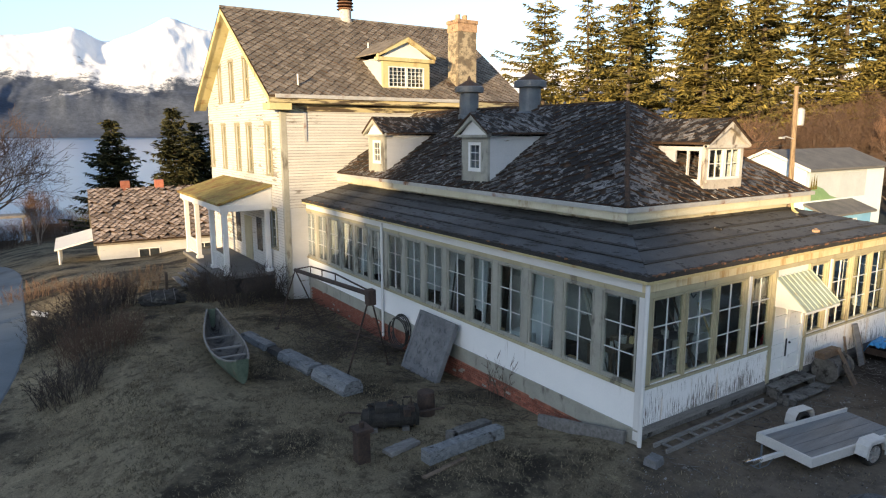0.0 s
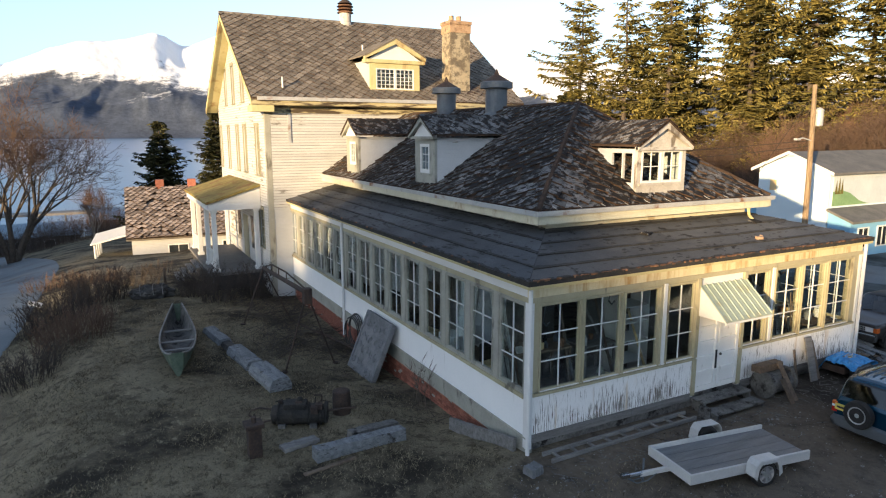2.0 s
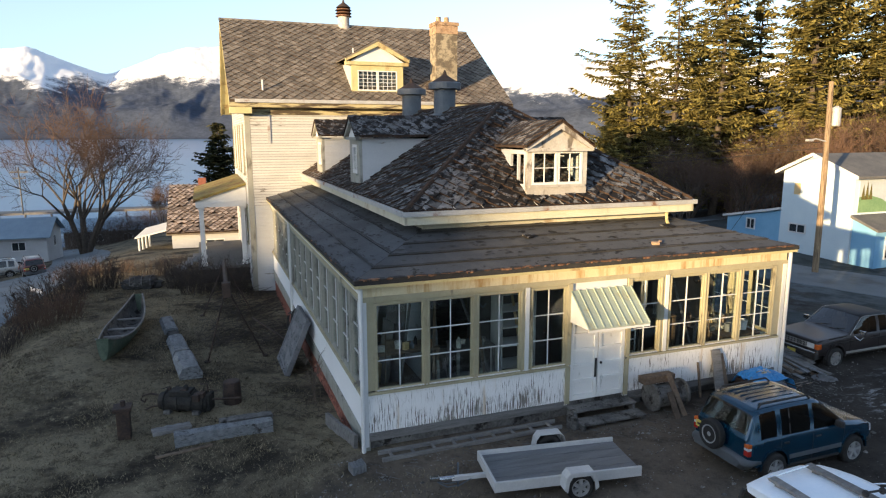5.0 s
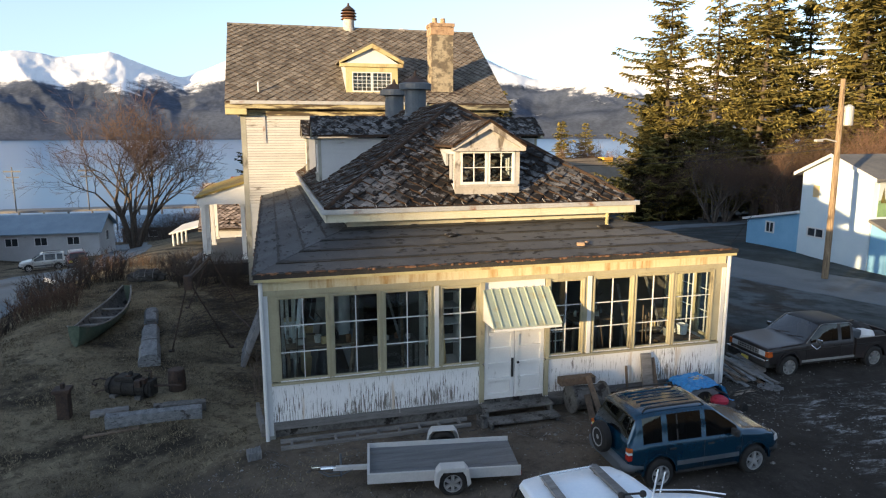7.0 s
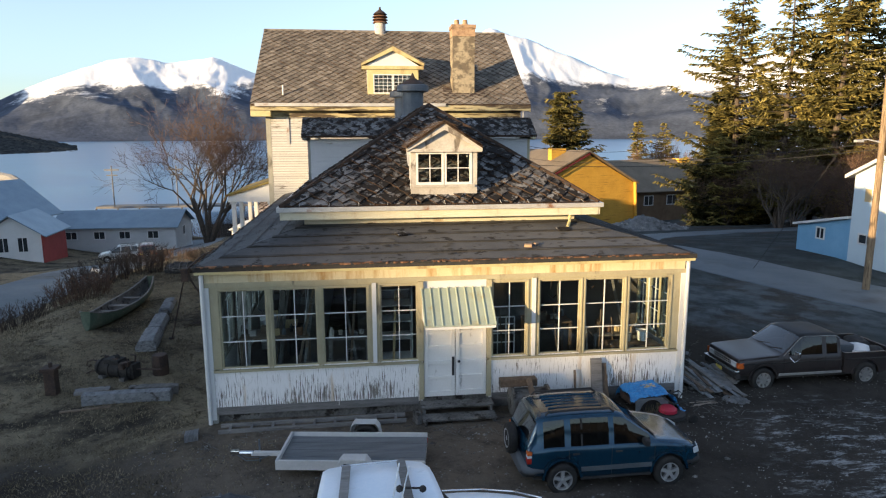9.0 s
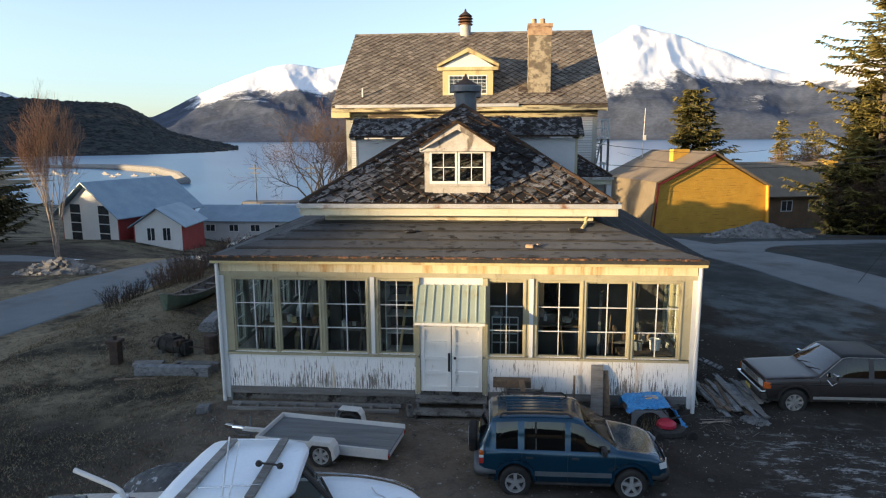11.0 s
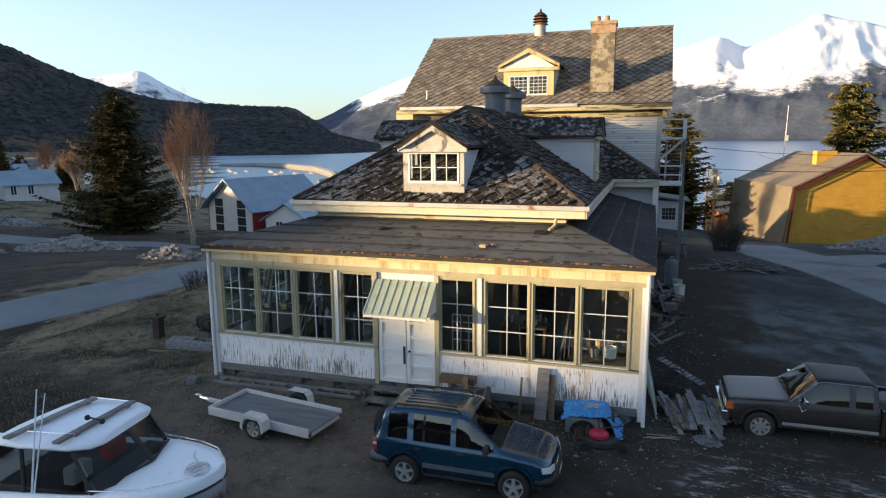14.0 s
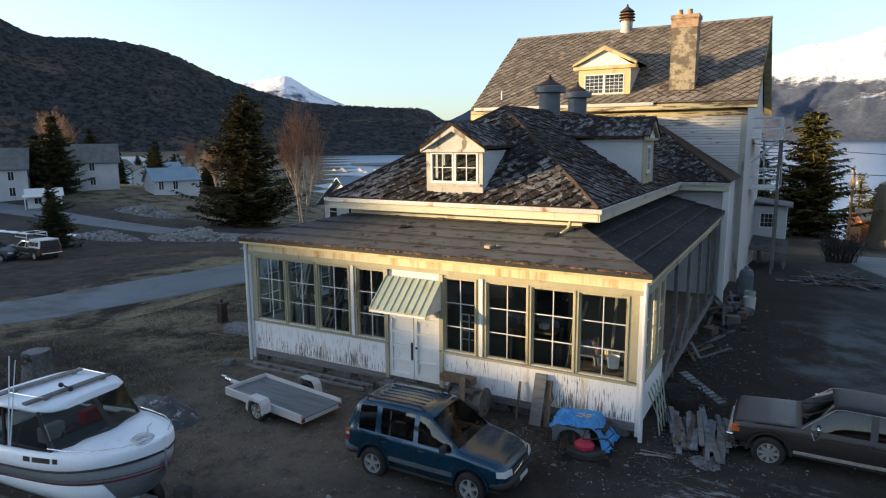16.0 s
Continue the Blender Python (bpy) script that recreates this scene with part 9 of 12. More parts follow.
beam("plank", (-4.45, 2.0, gz(-4.4, 2) + 0.0), (-3.2, 2.2, gz(-3.2, 2.2) + 0.0), 0.10, 0.04, "wood_brown", "thin brown stick lying on the lawn", 4)
# rusty post stand and a squat wooden block
bm = BM()
z = gz(-5.2, 3.4)
box(bm, -5.36, -5.06, 3.25, 3.55, z - 0.05, z + 0.72, None, 0.02)
box(bm, -5.42, -5.0, 3.19, 3.61, z + 0.72, z + 0.82, None, 0.02)
tube(bm, [(-5.2, 3.4, z + 0.8), (-5.2, 3.4, z + 0.95)], 0.06, 8)
solid("iron_stand", bm, "rusty", "short dark rusted iron stand on the lawn", "post")
bm = BM()
z = gz(-2.6, 4.8)
lathe(bm, [(0.24, z - 0.05), (0.25, z + 0.3), (0.23, z + 0.62), (0.2, z + 0.64)], (-2.62, 4.8, 0), 14)
solid("wood_block", bm, "rusty", "upright dark chopping block on the lawn", "stump")
# old boiler-like engine
eng = thing("old_engine", "rusted cast-iron engine with curled rods, lying on the lawn", "machine")
z = gz(-3.7, 4.3)
bm = BM()
lathe(bm, [(0.10, -0.95), (0.26, -0.9), (0.30, -0.7), (0.30, 0.45), (0.26, 0.6), (0.16, 0.66)], (0, 0, 0.34), 18, "x")
part("cylinder", bm, "iron", eng)
bm = BM()
box(bm, -0.55, 0.1, -0.22, 0.22, 0.55, 0.72, None, 0.03)
lathe(bm, [(0.08, 0.7), (0.08, 0.82), (0.03, 0.86)], (-0.1, 0, 0), 10)
part("valve_chest", bm, "iron", eng)
for x in (-0.72, -0.3, 0.15, 0.5):
    bm = BM()
    lathe(bm, [(0.29, x - 0.025), (0.335, x - 0.02), (0.335, x + 0.02), (0.29, x + 0.025)], (0, 0, 0.34), 18, "x")
    part("flange", bm, "iron", eng)
bm = BM()
box(bm, 0.58, 0.7, -0.2, 0.2, 0.1, 0.62, None, 0.03)
part("end_plate", bm, "iron", eng)
bm = BM()
tube(bm, [(-0.9, 0.1, 0.45), (-1.3, 0.12, 0.5), (-1.55, 0.12, 0.42), (-1.62, 0.12, 0.28), (-1.5, 0.12, 0.22), (-1.45, 0.12, 0.32)], 0.028, 6)
tube(bm, [(-0.9, -0.2, 0.25), (-1.1, -0.22, 0.22), (-1.3, -0.22, 0.12)], 0.028, 6)
part("curled_rod", bm, "rusty", eng)
bm = BM()
tube(bm, [(0.6, 0, 0.4), (1.0, 0.05, 0.42), (1.5, 0.25, 0.38)], 0.035, 6)
part("drive_rod", bm, "rusty", eng)
for x in (-0.6, 0.3):
    bm = BM()
    box(bm, x - 0.1, x + 0.1, -0.34, 0.34, -0.02, 0.14)
    part("skid", bm, "wood_dark", eng)
er = random.Random(61)
for i in range(14):
    bm = BM()
    x, a = er.uniform(-0.85, 0.6), er.uniform(0.3, 2.8)
    y, z_ = 0.33 * math.cos(a), 0.34 + 0.33 * math.sin(a)
    if i % 3:
        tube(bm, [(x, y * 0.8, z_ - 0.05), (x + er.uniform(-0.1, 0.1), y * 1.15, z_ + er.uniform(0.08, 0.2)), (x + er.uniform(-0.25, 0.25), y * 1.3, z_ + er.uniform(0.0, 0.22))], er.uniform(0.015, 0.035), 6)
    else:
        w_ = er.uniform(0.05, 0.11)
        box(bm, x - w_, x + w_, y - w_, y + w_, z_ - 0.06, z_ + er.uniform(0.05, 0.16), None, 0.015)
    part("fitting", bm, er.choice(("iron", "rusty")), eng)
eng.matrix_world = pose(-3.72, 4.55, z - 0.02, 0, 0, -24) @ Matrix.Scale(0.88, 4)

# hoist: two tripods and a girder
hoist = thing("gantry_hoist", "rusted gantry hoist on thin pipe legs beside the porch", "hoist")
ta, tb = Vector((-2.41, 14.59, 1.78)), Vector((-2.53, 8.08, 2.2))
bm = BM()
tube(bm, [ta, tb], 0.075, 6)
tube(bm, [ta + Vector((0, -0.3, 0.1)), ta.lerp(tb, 0.25) + Vector((0, 0, 0.32)), ta.lerp(tb, 0.6) + Vector((0, 0, 0.32)), tb + Vector((0, 0.2, 0.1))], 0.028, 6)
for t in (0.25, 0.42, 0.6):
    tube(bm, [ta.lerp(tb, t), ta.lerp(tb, t) + Vector((0, 0, 0.32))], 0.022, 5)
part("girder", bm, "rusty", hoist)
for top, feet in ((ta, ((-3.38, 14.17), (-1.3, 14.8))), (tb, ((-3.25, 8.33), (-1.35, 9.14)))):
    for x, y in feet:
        bm = BM()
        tube(bm, [(x, y, gz(x, y) - 0.05), top], 0.028, 6)
        tube(bm, [(x, y, gz(x, y) - 0.03), (x, y, gz(x, y) + 0.05)], 0.1, 8)
        part("leg", bm, "rusty", hoist)
bm = BM()
box(bm, tb.x - 0.13, tb.x + 0.13, tb.y - 0.16, tb.y + 0.12, tb.z - 0.32, tb.z + 0.16, None, 0.03)
part("trolley", bm, "rusty", hoist)
# stone relief slab leaning on the wall
slab = thing("relief_slab", "grey carved relief slab leaning against the porch wall", "panel")
bm = BM()
box(bm, -1.05, 1.05, 0, 0.13, 0, 2.0, None, 0.02)
part("slab", bm, "slab_stone", slab)
for x0, x1, z0, z1 in ((-1.05, 1.05, 1.86, 2.0), (-1.05, 1.05, 0.0, 0.14), (-1.05, -0.93, 0.14, 1.86), (0.93, 1.05, 0.14, 1.86)):
    bm = BM()
    box(bm, x0 + 0.004, x1 - 0.004, -0.03, 0.004, z0 + 0.004, z1 - 0.004, None, 0.008)
    part("border", bm, "slab_stone", slab)
r_ = random.Random(21)
for i in range(5):
    for j in range(4):
        cx, cz = -0.72 + 0.36 * i + r_.uniform(-0.05, 0.05), 0.36 + 0.42 * j + r_.uniform(-0.05, 0.05)
        bm = BM()
        a0, sp = r_.uniform(0, 6), r_.choice((-1, 1))
        tube(bm, [(cx + 0.17 * (1 - k / 9) * math.cos(a0 + sp * k * 0.55), -0.005, cz + 0.17 * (1 - k / 9) * math.sin(a0 + sp * k * 0.55)) for k in range(9)], 0.022, 5)
        part("scroll", bm, "slab_stone", slab)

slab.matrix_world = Matrix.Translation((-0.95, 7.95, gz(-0.9, 8) - 0.02)) @ pose(0, 0, 0, 0, 0, -90) @ pose(0, 0, 0, -23, 0, 0)
# hose coil and brush against the wall
hose = thing("hose_coil", "coil of black hose leaning on the porch base", "hose")
r_ = random.Random(2)
for k in range(5):
    a0 = r_.uniform(0, 1)
    bm = BM()
    tube(bm, [(-0.25 + 0.05 * k - 0.3 * (1 - math.sin(t * math.pi / 10)) * 0.2, 10.4 + 0.55 * math.cos(t * math.tau / 20 + a0), -0.05 + 0.55 * math.sin(t * math.tau / 20 + a0) + 0.03 * k) for t in range(20)], 0.022, 6)
    part("hose_turn", bm, "dark", hose)
v, f = [], []
r_ = random.Random(6)
for _ in range(420):
    x, y = r_.uniform(-3.6, -0.3), r_.uniform(9.5, 19.0)
    if x < -2.2 - 0.2 * (y - 12) and y > 13:
        x += 0.8
    a, ln = r_.uniform(-0.6, 0.6) + (1.3 if r_.random() < 0.6 else 0.2), r_.uniform(0.5, 1.9)
    z = gz(x, y) + r_.uniform(0.0, 0.14)
    p = Vector((x, y, z))
    for _ in range(2):
        q = p + Vector((math.cos(a) * ln / 2, math.sin(a) * ln / 2, r_.uniform(-0.05, 0.09)))
        pipe(v, f, p, q, 0.010, 0.007, 3)
        p, a = q, a + r_.uniform(-0.5, 0.5)
for i in range(520):
    x, y = r_.uniform(-2.1, -0.25), r_.uniform(3.2, 13.5)
    if r_.random() < 0.45 * abs(x + 0.25):
        continue
    p0 = Vector((x, y, gz(x, y) + r_.uniform(0.0, 0.05)))
    ang_, ln_ = r_.uniform(0, math.tau), r_.uniform(0.2, 0.9)
    pipe(v, f, p0, p0 + Vector((ln_ * math.cos(ang_), ln_ * math.sin(ang_), r_.uniform(-0.01, 0.16))), 0.008, 0.003, 3)
brush = tagged(from_lists("brushwood", v, f, "twig_dark"), "cut brushwood and dead stalks beside the porch", "branches", kind="stuff")
beam("pipe", (-1.5, 12.9, gz(-1.5, 13) + 0.35), (-0.35, 9.9, gz(-0.4, 10) + 0.25), 0.06, 0.05, "rusty", "long rusty pipe lying on the brushwood", 9)
# timber edging by the corner, loose block
beam("edging_timber", (-0.32, 2.9, gz(-0.3, 2.9) - 0.03), (-0.12, 0.25, gz(-0.1, 0.3) - 0.03), 0.10, 0.34, "wood_grey", "grey edging timber along the brick base", 11)
beam("stone_block", (-0.47, -0.75, gz(-0.4, -0.7) - 0.03), (-0.17, -0.71, gz(-0.2, -0.7) - 0.03), 0.3, 0.2, "slab_stone", "grey stone block lying at the porch corner", 12, "block")
# wooden ladder frames lying along the front
lad = thing("ladder", "old grey wooden ladder lying along the porch front", "ladder")
for y in (-0.62, -0.28):
    bm = BM()
    box(bm, 0.25, 4.75, y - 0.03, y + 0.03, 0.0, 0.1, None, 0.01)
    part("rail", bm, "wood_grey", lad)
for i in range(9):
    bm = BM()
    x = 0.5 + 0.5 * i
    box(bm, x - 0.03, x + 0.03, -0.59, -0.31, 0.03, 0.08, None, 0.008)
    part("rung", bm, "wood_grey", lad)
lad.matrix_world = pose(0, 0, 0.0, 0, 0, 0.8)
# front steps
steps = thing("porch_steps", "two dark rotten plank steps below the double doors", "steps")
for y0, y1, zz in ((-0.42, -0.02, 0.30), (-0.85, -0.45, 0.14)):
    bm = BM()
    box(bm, 5.15, 7.0, y0, y1, zz - 0.05, zz, None, 0.008)
    part("tread", bm, "wood_dark", steps)
for x in (5.2, 6.9):
    bm = BM()
    prism(bm, [(x, -0.83, -0.05), (x, -0.04, -0.05), (x, -0.04, 0.25), (x, -0.42, 0.25), (x, -0.45, 0.09), (x, -0.83, 0.09)], (0.06, 0, 0))
    part("stringer", bm, "wood_dark", steps)
beam("plank", (4.98, -0.45, -0.02), (5.08, -0.72, -0.02), 0.12, 0.30, "wood_dark", "rotten upright post end beside the steps", 14)
# cable drum, planks, box right of the doors
bm = BM()
lathe(bm, [(0.36, 7.42), (0.38, 7.45), (0.38, 7.5), (0.30, 7.52), (0.30, 8.35), (0.36, 8.37), (0.36, 8.42)], (0, -0.42, 0.36), 22, "x")
solid("wooden_drum", bm, "wood_dark", "weathered wooden drum lying on its side by the doors", "barrel")
bm = BM()
box(bm, 7.15, 8.1, -0.52, -0.25, 0.745, 0.93, None, 0.015)
solid("wooden_box", bm, "wood_brown", "weathered brown wooden crate on top of the drum", "box")


def board(p, q, w, t, mat, label, face_dir=(0, -1, 0)):
    """A plank leaning from p up to q."""
    bm = BM()
    p, q = Vector(p), Vector(q)
    d = (q - p)
    s = d.cross(Vector(face_dir)).normalized() * w / 2
    n = d.cross(s).normalized() * t
    prism(bm, [p - s, p + s, q + s, q - s], n)
    bmesh.ops.recalc_face_normals(bm, faces=bm.faces[:])
    return solid("plank", bm, mat, label, "plank")


board((8.05, -1.05, -0.02), (7.85, -0.55, 0.98), 0.14, 0.03, "wood_brown", "brown plank leaning on the wooden drum")
board((7.75, -1.15, -0.02), (7.72, -0.8, 0.6), 0.16, 0.03, "wood_brown", "short brown plank leaning on the wooden drum")
board((9.75, -0.45, -0.02), (9.78, -0.1, 1.25), 0.30, 0.04, "wood_grey", "weathered board leaning against the porch wall")
board((10.02, -0.4, -0.02), (9.98, -0.08, 1.1), 0.16, 0.04, "wood_brown", "narrow brown board leaning against the porch wall")
board((9.2, -0.3, -0.02), (9.22, -0.1, 0.95), 0.05, 0.05, "wood_brown", "thin stake leaning against the porch wall")
# tarp-covered machine with wheel
tm = thing("covered_trailer", "small trailer with grey mudguard under a crumpled blue tarp", "trailer")
bm = BM()
n = 34
rows = []
for i in range(n + 1):
    row = []
    for j in range(n + 1):
        u, w = i / n * 2 - 1, j / n * 2 - 1
        fold = 0.055 * (1 - 2 * abs(noise.noise(Vector((u * 3.2 + w, w * 3.2, 1))))) + 0.035 * (1 - 2 * abs(noise.noise(Vector((u * 8, w * 8, 3))))) + 0.012 * noise.noise(Vector((u * 22, w * 22, 6)))
        h = 0.57 - 0.50 * smooth(0.30, 1.0, u) - 0.10 * smooth(-0.7, -1.0, u) - 0.10 * smooth(-0.45, -1.0, w) * (1 - smooth(0.0, 0.5, u)) - 0.30 * smooth(0.6, 1.0, w) + fold
        x, y = 0.70 * u + 0.08 * noise.noise(Vector((u * 3, w * 3, 8))), 0.50 * w - 0.05 + 0.12 * smooth(0.0, 0.8, u) * w
        row.append(bm.verts.new((x, y, max(0.03, h))))
    rows.append(row)
for a, b in zip(rows, rows[1:]):
    for j in range(n):
        bm.faces.new((a[j], b[j], b[j + 1], a[j + 1]))
part("tarp", bm, "tarp_blue", tm, "bright blue crumpled tarp")
bm = BM()
lathe(bm, [(0.12, -0.08), (0.27, -0.09), (0.29, 0), (0.27, 0.09), (0.12, 0.08)], (-0.2, -0.40, 0.27), 22, "y")
part("tyre", bm, "rubber", tm)
bm = BM()
arc = [(-0.2 + 0.32 * math.cos(math.pi * k / 14), -0.58, 0.14 + 0.33 * math.sin(math.pi * k / 14)) for k in range(15)]
prism(bm, [(-0.62, -0.58, 0.14), (-0.62, -0.58, 0.44), (-0.57, -0.58, 0.50), (0.16, -0.58, 0.50), (0.24, -0.58, 0.44), (0.26, -0.58, 0.14)] + arc, (0, 0.05, 0))
box(bm, -0.60, 0.2, -0.53, -0.25, 0.46, 0.50)
bmesh.ops.recalc_face_normals(bm, faces=bm.faces[:])
part("mudguard", bm, "grey_plastic_box", tm, "dull grey sheet-metal mudguard")
bm = BM()
box(bm, -0.6, 0.5, -0.25, 0.38, 0.22, 0.42)
part("box_body", bm, "rusty", tm)
tm.matrix_world = pose(11.05, -0.55, 0.0, 0, 0, 3)
kr = random.Random(15)
for i in range(9):
    bm = BM()
    box(bm, -0.15, 0.15, -0.012, 0.012, 0, 0.02)
    ob = solid("kindling_stick", bm, ("wood_mid", "wood_grey", "tan")[i % 3], "short split stick lying on the blue tarp", "stick", "sticks on the tarp")
    ob.matrix_world = pose(10.95 + kr.uniform(-0.1, 0.1), -0.75 + 0.028 * i, 0.60 + 0.008 * (i % 3), kr.uniform(-4, 4), kr.uniform(-4, 4), kr.uniform(-14, 14))
# dead weeds before the mudguard
v, f = [], []
for i in range(70):
    x, y = 10.9 + kr.gauss(0, 0.16), -1.2 + kr.gauss(0, 0.08)
    top = Vector((x + kr.uniform(-0.12, 0.12), y + kr.uniform(-0.12, 0.08), gz(x, y) + kr.uniform(0.15, 0.42)))
    pipe(v, f, Vector((x, y, gz(x, y) - 0.02)), top, 0.004, 0.002, 3)
tagged(from_lists("dead_weeds", v, f, "straw"), "dead standing weeds before the mudguard", "weeds", kind="stuff")

# lawn mower
mw = thing("lawn_mower", "red and black push lawn mower standing in the dirt", "lawn mower")
bm = BM()
lathe(bm, [(0.24, 0.06), (0.28, 0.08), (0.27, 0.16), (0.2, 0.19)], (0, 0, 0), 20)
bmesh.ops.scale(bm, vec=(1.25, 1.0, 1.0), verts=bm.verts[:])
part("deck", bm, "dark", mw)
bm = BM()
lathe(bm, [(0.15, 0.18), (0.19, 0.21), (0.185, 0.27), (0.12, 0.32), (0.03, 0.33)], (-0.05, 0, 0), 18)
part("engine_cover", bm, "mower_red", mw, "glossy red engine cover")
for x in (-0.24, 0.26):
    for s in (-1, 1):
        bm = BM()
        lathe(bm, [(0.06, -0.03), (0.095, -0.03), (0.105, 0), (0.095, 0.03), (0.06, 0.03)], (x * 1.35, s * 0.30, 0.1), 16, "y")
        tyre_ = part("wheel", bm, "rubber", mw)
        bm = BM()
        lathe(bm, [(0.005, -0.022), (0.065, -0.026), (0.065, 0.026), (0.005, 0.022)], (x * 1.35, s * 0.30, 0.1), 14, "y")
        part("hub", bm, "alloy", tyre_)
bm = BM()
tube(bm, [(0.24, -0.2, 0.18), (0.46, -0.22, 0.44), (0.36, -0.22, 0.52), (-0.06, -0.2, 0.44), (-0.06, 0.2, 0.44), (0.36, 0.22, 0.52), (0.46, 0.22, 0.44), (0.24, 0.2, 0.18)], 0.014, 6)
part("handle", bm, "dark", mw)
mw.matrix_world = pose(11.3, -1.26, -0.04, 0, 0, 10) @ Matrix.Scale(1.2, 4)
# firewood heap past the corner
fw_r = random.Random(31)
for i in range(44):
    row_, layer = i % 11, i // 11
    x = 12.74 + 0.12 * row_ + fw_r.uniform(-0.05, 0.05)
    ln, w = fw_r.uniform(0.8, 1.5), fw_r.uniform(0.045, 0.085)
    y = 0.85 - 0.02 * row_ + fw_r.uniform(-0.45, 0.45)
    bm = BM()
    box(bm, -ln / 2, ln / 2, -w, w, 0, fw_r.uniform(0.022, 0.055), None, 0.006)
    mt = fw_r.choice(("wood_mid", "wood_grey", "wood_mid", "wood_dark", "wood_brown"))
    ob = solid("board_scrap", bm, mt, {"wood_mid": "weathered", "wood_grey": "grey", "wood_dark": "dark rotten", "wood_brown": "brown"}[mt] + " short board in a sloping stack of scrap wood", "plank", "scrap wood stack by the porch")
    lift = 0.13 + 0.15 * (y - 0.85) + 0.055 * layer * (1 - 0.5 * abs(row_ - 5) / 5)
    ob.matrix_world = pose(x, y, gz(x, y) + lift, fw_r.uniform(-9, 9), 9 + fw_r.uniform(-3, 4), -78 + fw_r.gauss(0, 6))
bm = BM()
for x0, x1, y0, y1, z1 in ((12.7, 14.1, 1.15, 1.3, 0.15), (12.75, 14.0, 0.4, 0.52, 0.05)):
    box(bm, x0, x1, y0, y1, gz(13.4, 0.7) - 0.05, gz(13.4, 0.7) + z1, None, 0.01)
solid("bearer_timber", bm, "wood_dark", "dark bearer timbers under the scrap boards", "timber")
bm = BM()
for i in range(120):
    a, q = fw_r.uniform(0, math.tau), math.sqrt(fw_r.random())
    x, y, k = 13.69 + 0.27 * q * math.cos(a), -0.46 + 0.2 * q * math.sin(a), fw_r.uniform(0.012, 0.032)
    box(bm, -k, k, -k * 0.8, k * 0.8, -k * 0.6, k * 0.6, pose(x, y, gz(x, y) + 0.09 * (1 - q), fw_r.uniform(-40, 40), fw_r.uniform(-40, 40), fw_r.uniform(0, 180)))
tagged(part("gravel_pile", bm, "slab_stone"), "small pile of grey gravel on the dirt", "gravel", kind="stuff")
for i in range(5):
    x, y = 12.6 + fw_r.uniform(-0.1, 0.1), -0.48 + fw_r.uniform(-0.12, 0.12)
    bm = BM()
    tube(bm, [(-0.32, 0, 0.02), (0.0, fw_r.uniform(-0.05, 0.05), 0.03), (0.36, fw_r.uniform(-0.1, 0.1), 0.02)], [0.012, 0.010, 0.005], 6)
    ob = solid("fallen_branch", bm, "bark_pale", "thin pale branch lying on the dirt", "branch", "branches on the dirt")
    ob.matrix_world = pose(x, y, gz(x, y), 0, 0, fw_r.uniform(-25, 25))
hose = thing("hose_drum", "dark hose coiled on a drum behind the scrap wood", "hose")
for k in range(6):
    a0 = fw_r.uniform(0, 6)
    bm = BM()
    tube(bm, [(12.75 + (0.34 + 0.02 * k) * math.cos(a0 + q * math.tau / 14), 2.35 + 0.3 * math.sin(a0 + q * math.tau / 14), gz(12.7, 2.3) + 0.35 + 0.05 * k + 0.05 * math.sin(q)) for q in range(14)], 0.02, 5)
    part("hose_turn", bm, "dark", hose)
bm = BM()
lathe(bm, [(0.02, 0.0), (0.3, 0.0), (0.34, 0.36), (0.02, 0.36)], (12.75, 2.35, gz(12.7, 2.3) - 0.02), 14)
part("drum", bm, "dark", hose)
# stump and covered heap behind the boat
bm = BM()
z = gz(-4.3, -4.4)
rows = []
r_ = random.Random(4)
for k, (rad, h) in enumerate(((0.78, -0.1), (0.64, 0.15), (0.56, 0.5), (0.54, 0.95), (0.5, 0.97), (0.02, 0.98))):
    rows.append([bm.verts.new((-4.2 + 0.68 * rad * (1 + (0.10 if k < 4 else 0.05) * math.sin(j * 3 + k) * r_.uniform(0.3, 1)) * math.cos(j * math.tau / 22), -4.4 + 0.68 * rad * (1 + 0.1 * math.cos(j * 5)) * math.sin(j * math.tau / 22), z + h)) for j in range(22)])
for a, b in zip(rows, rows[1:]):
    for j in range(22):
        bm.faces.new((a[j], a[(j + 1) % 22], b[(j + 1) % 22], b[j]))
stump = solid("tree_stump", bm, ("wood_dark", "slab_stone"), "broad dark-barked tree stump with grey sawn top", "stump")
for fc in stump.data.polygons:
    fc.material_index = 1 if fc.normal.z > 0.9 else 0
bm = BM()
rows = []
n = 30
for i in range(n + 1):
    row = []
    for j in range(n + 1):
        u, w = i / n * 2 - 1, j / n * 2 - 1
        x, y = 1.0 + 1.35 * u + 0.15 * w, -4.35 + 0.75 * w - 0.15 * u
        rr = min(1, math.hypot(u, w))
        h = 0.46 * (1 - rr ** 2.5) + 0.17 * noise.noise(Vector((u * 3.5, w * 3.5, 4))) * (1 - rr) + 0.07 * noise.noise(Vector((u * 9, w * 9, 2))) * (1 - rr * 0.7)
        row.append(bm.verts.new((x, y, gz(x, y) - 0.03 + max(0, h))))
    rows.append(row)
for a, b in zip(rows, rows[1:]):
    for j in range(n):
        bm.faces.new((a[j], b[j], b[j + 1], a[j + 1]))
solid("tarp_mound", bm, "tarp_grey", "heap covered by a crumpled grey and white tarp", "tarp")
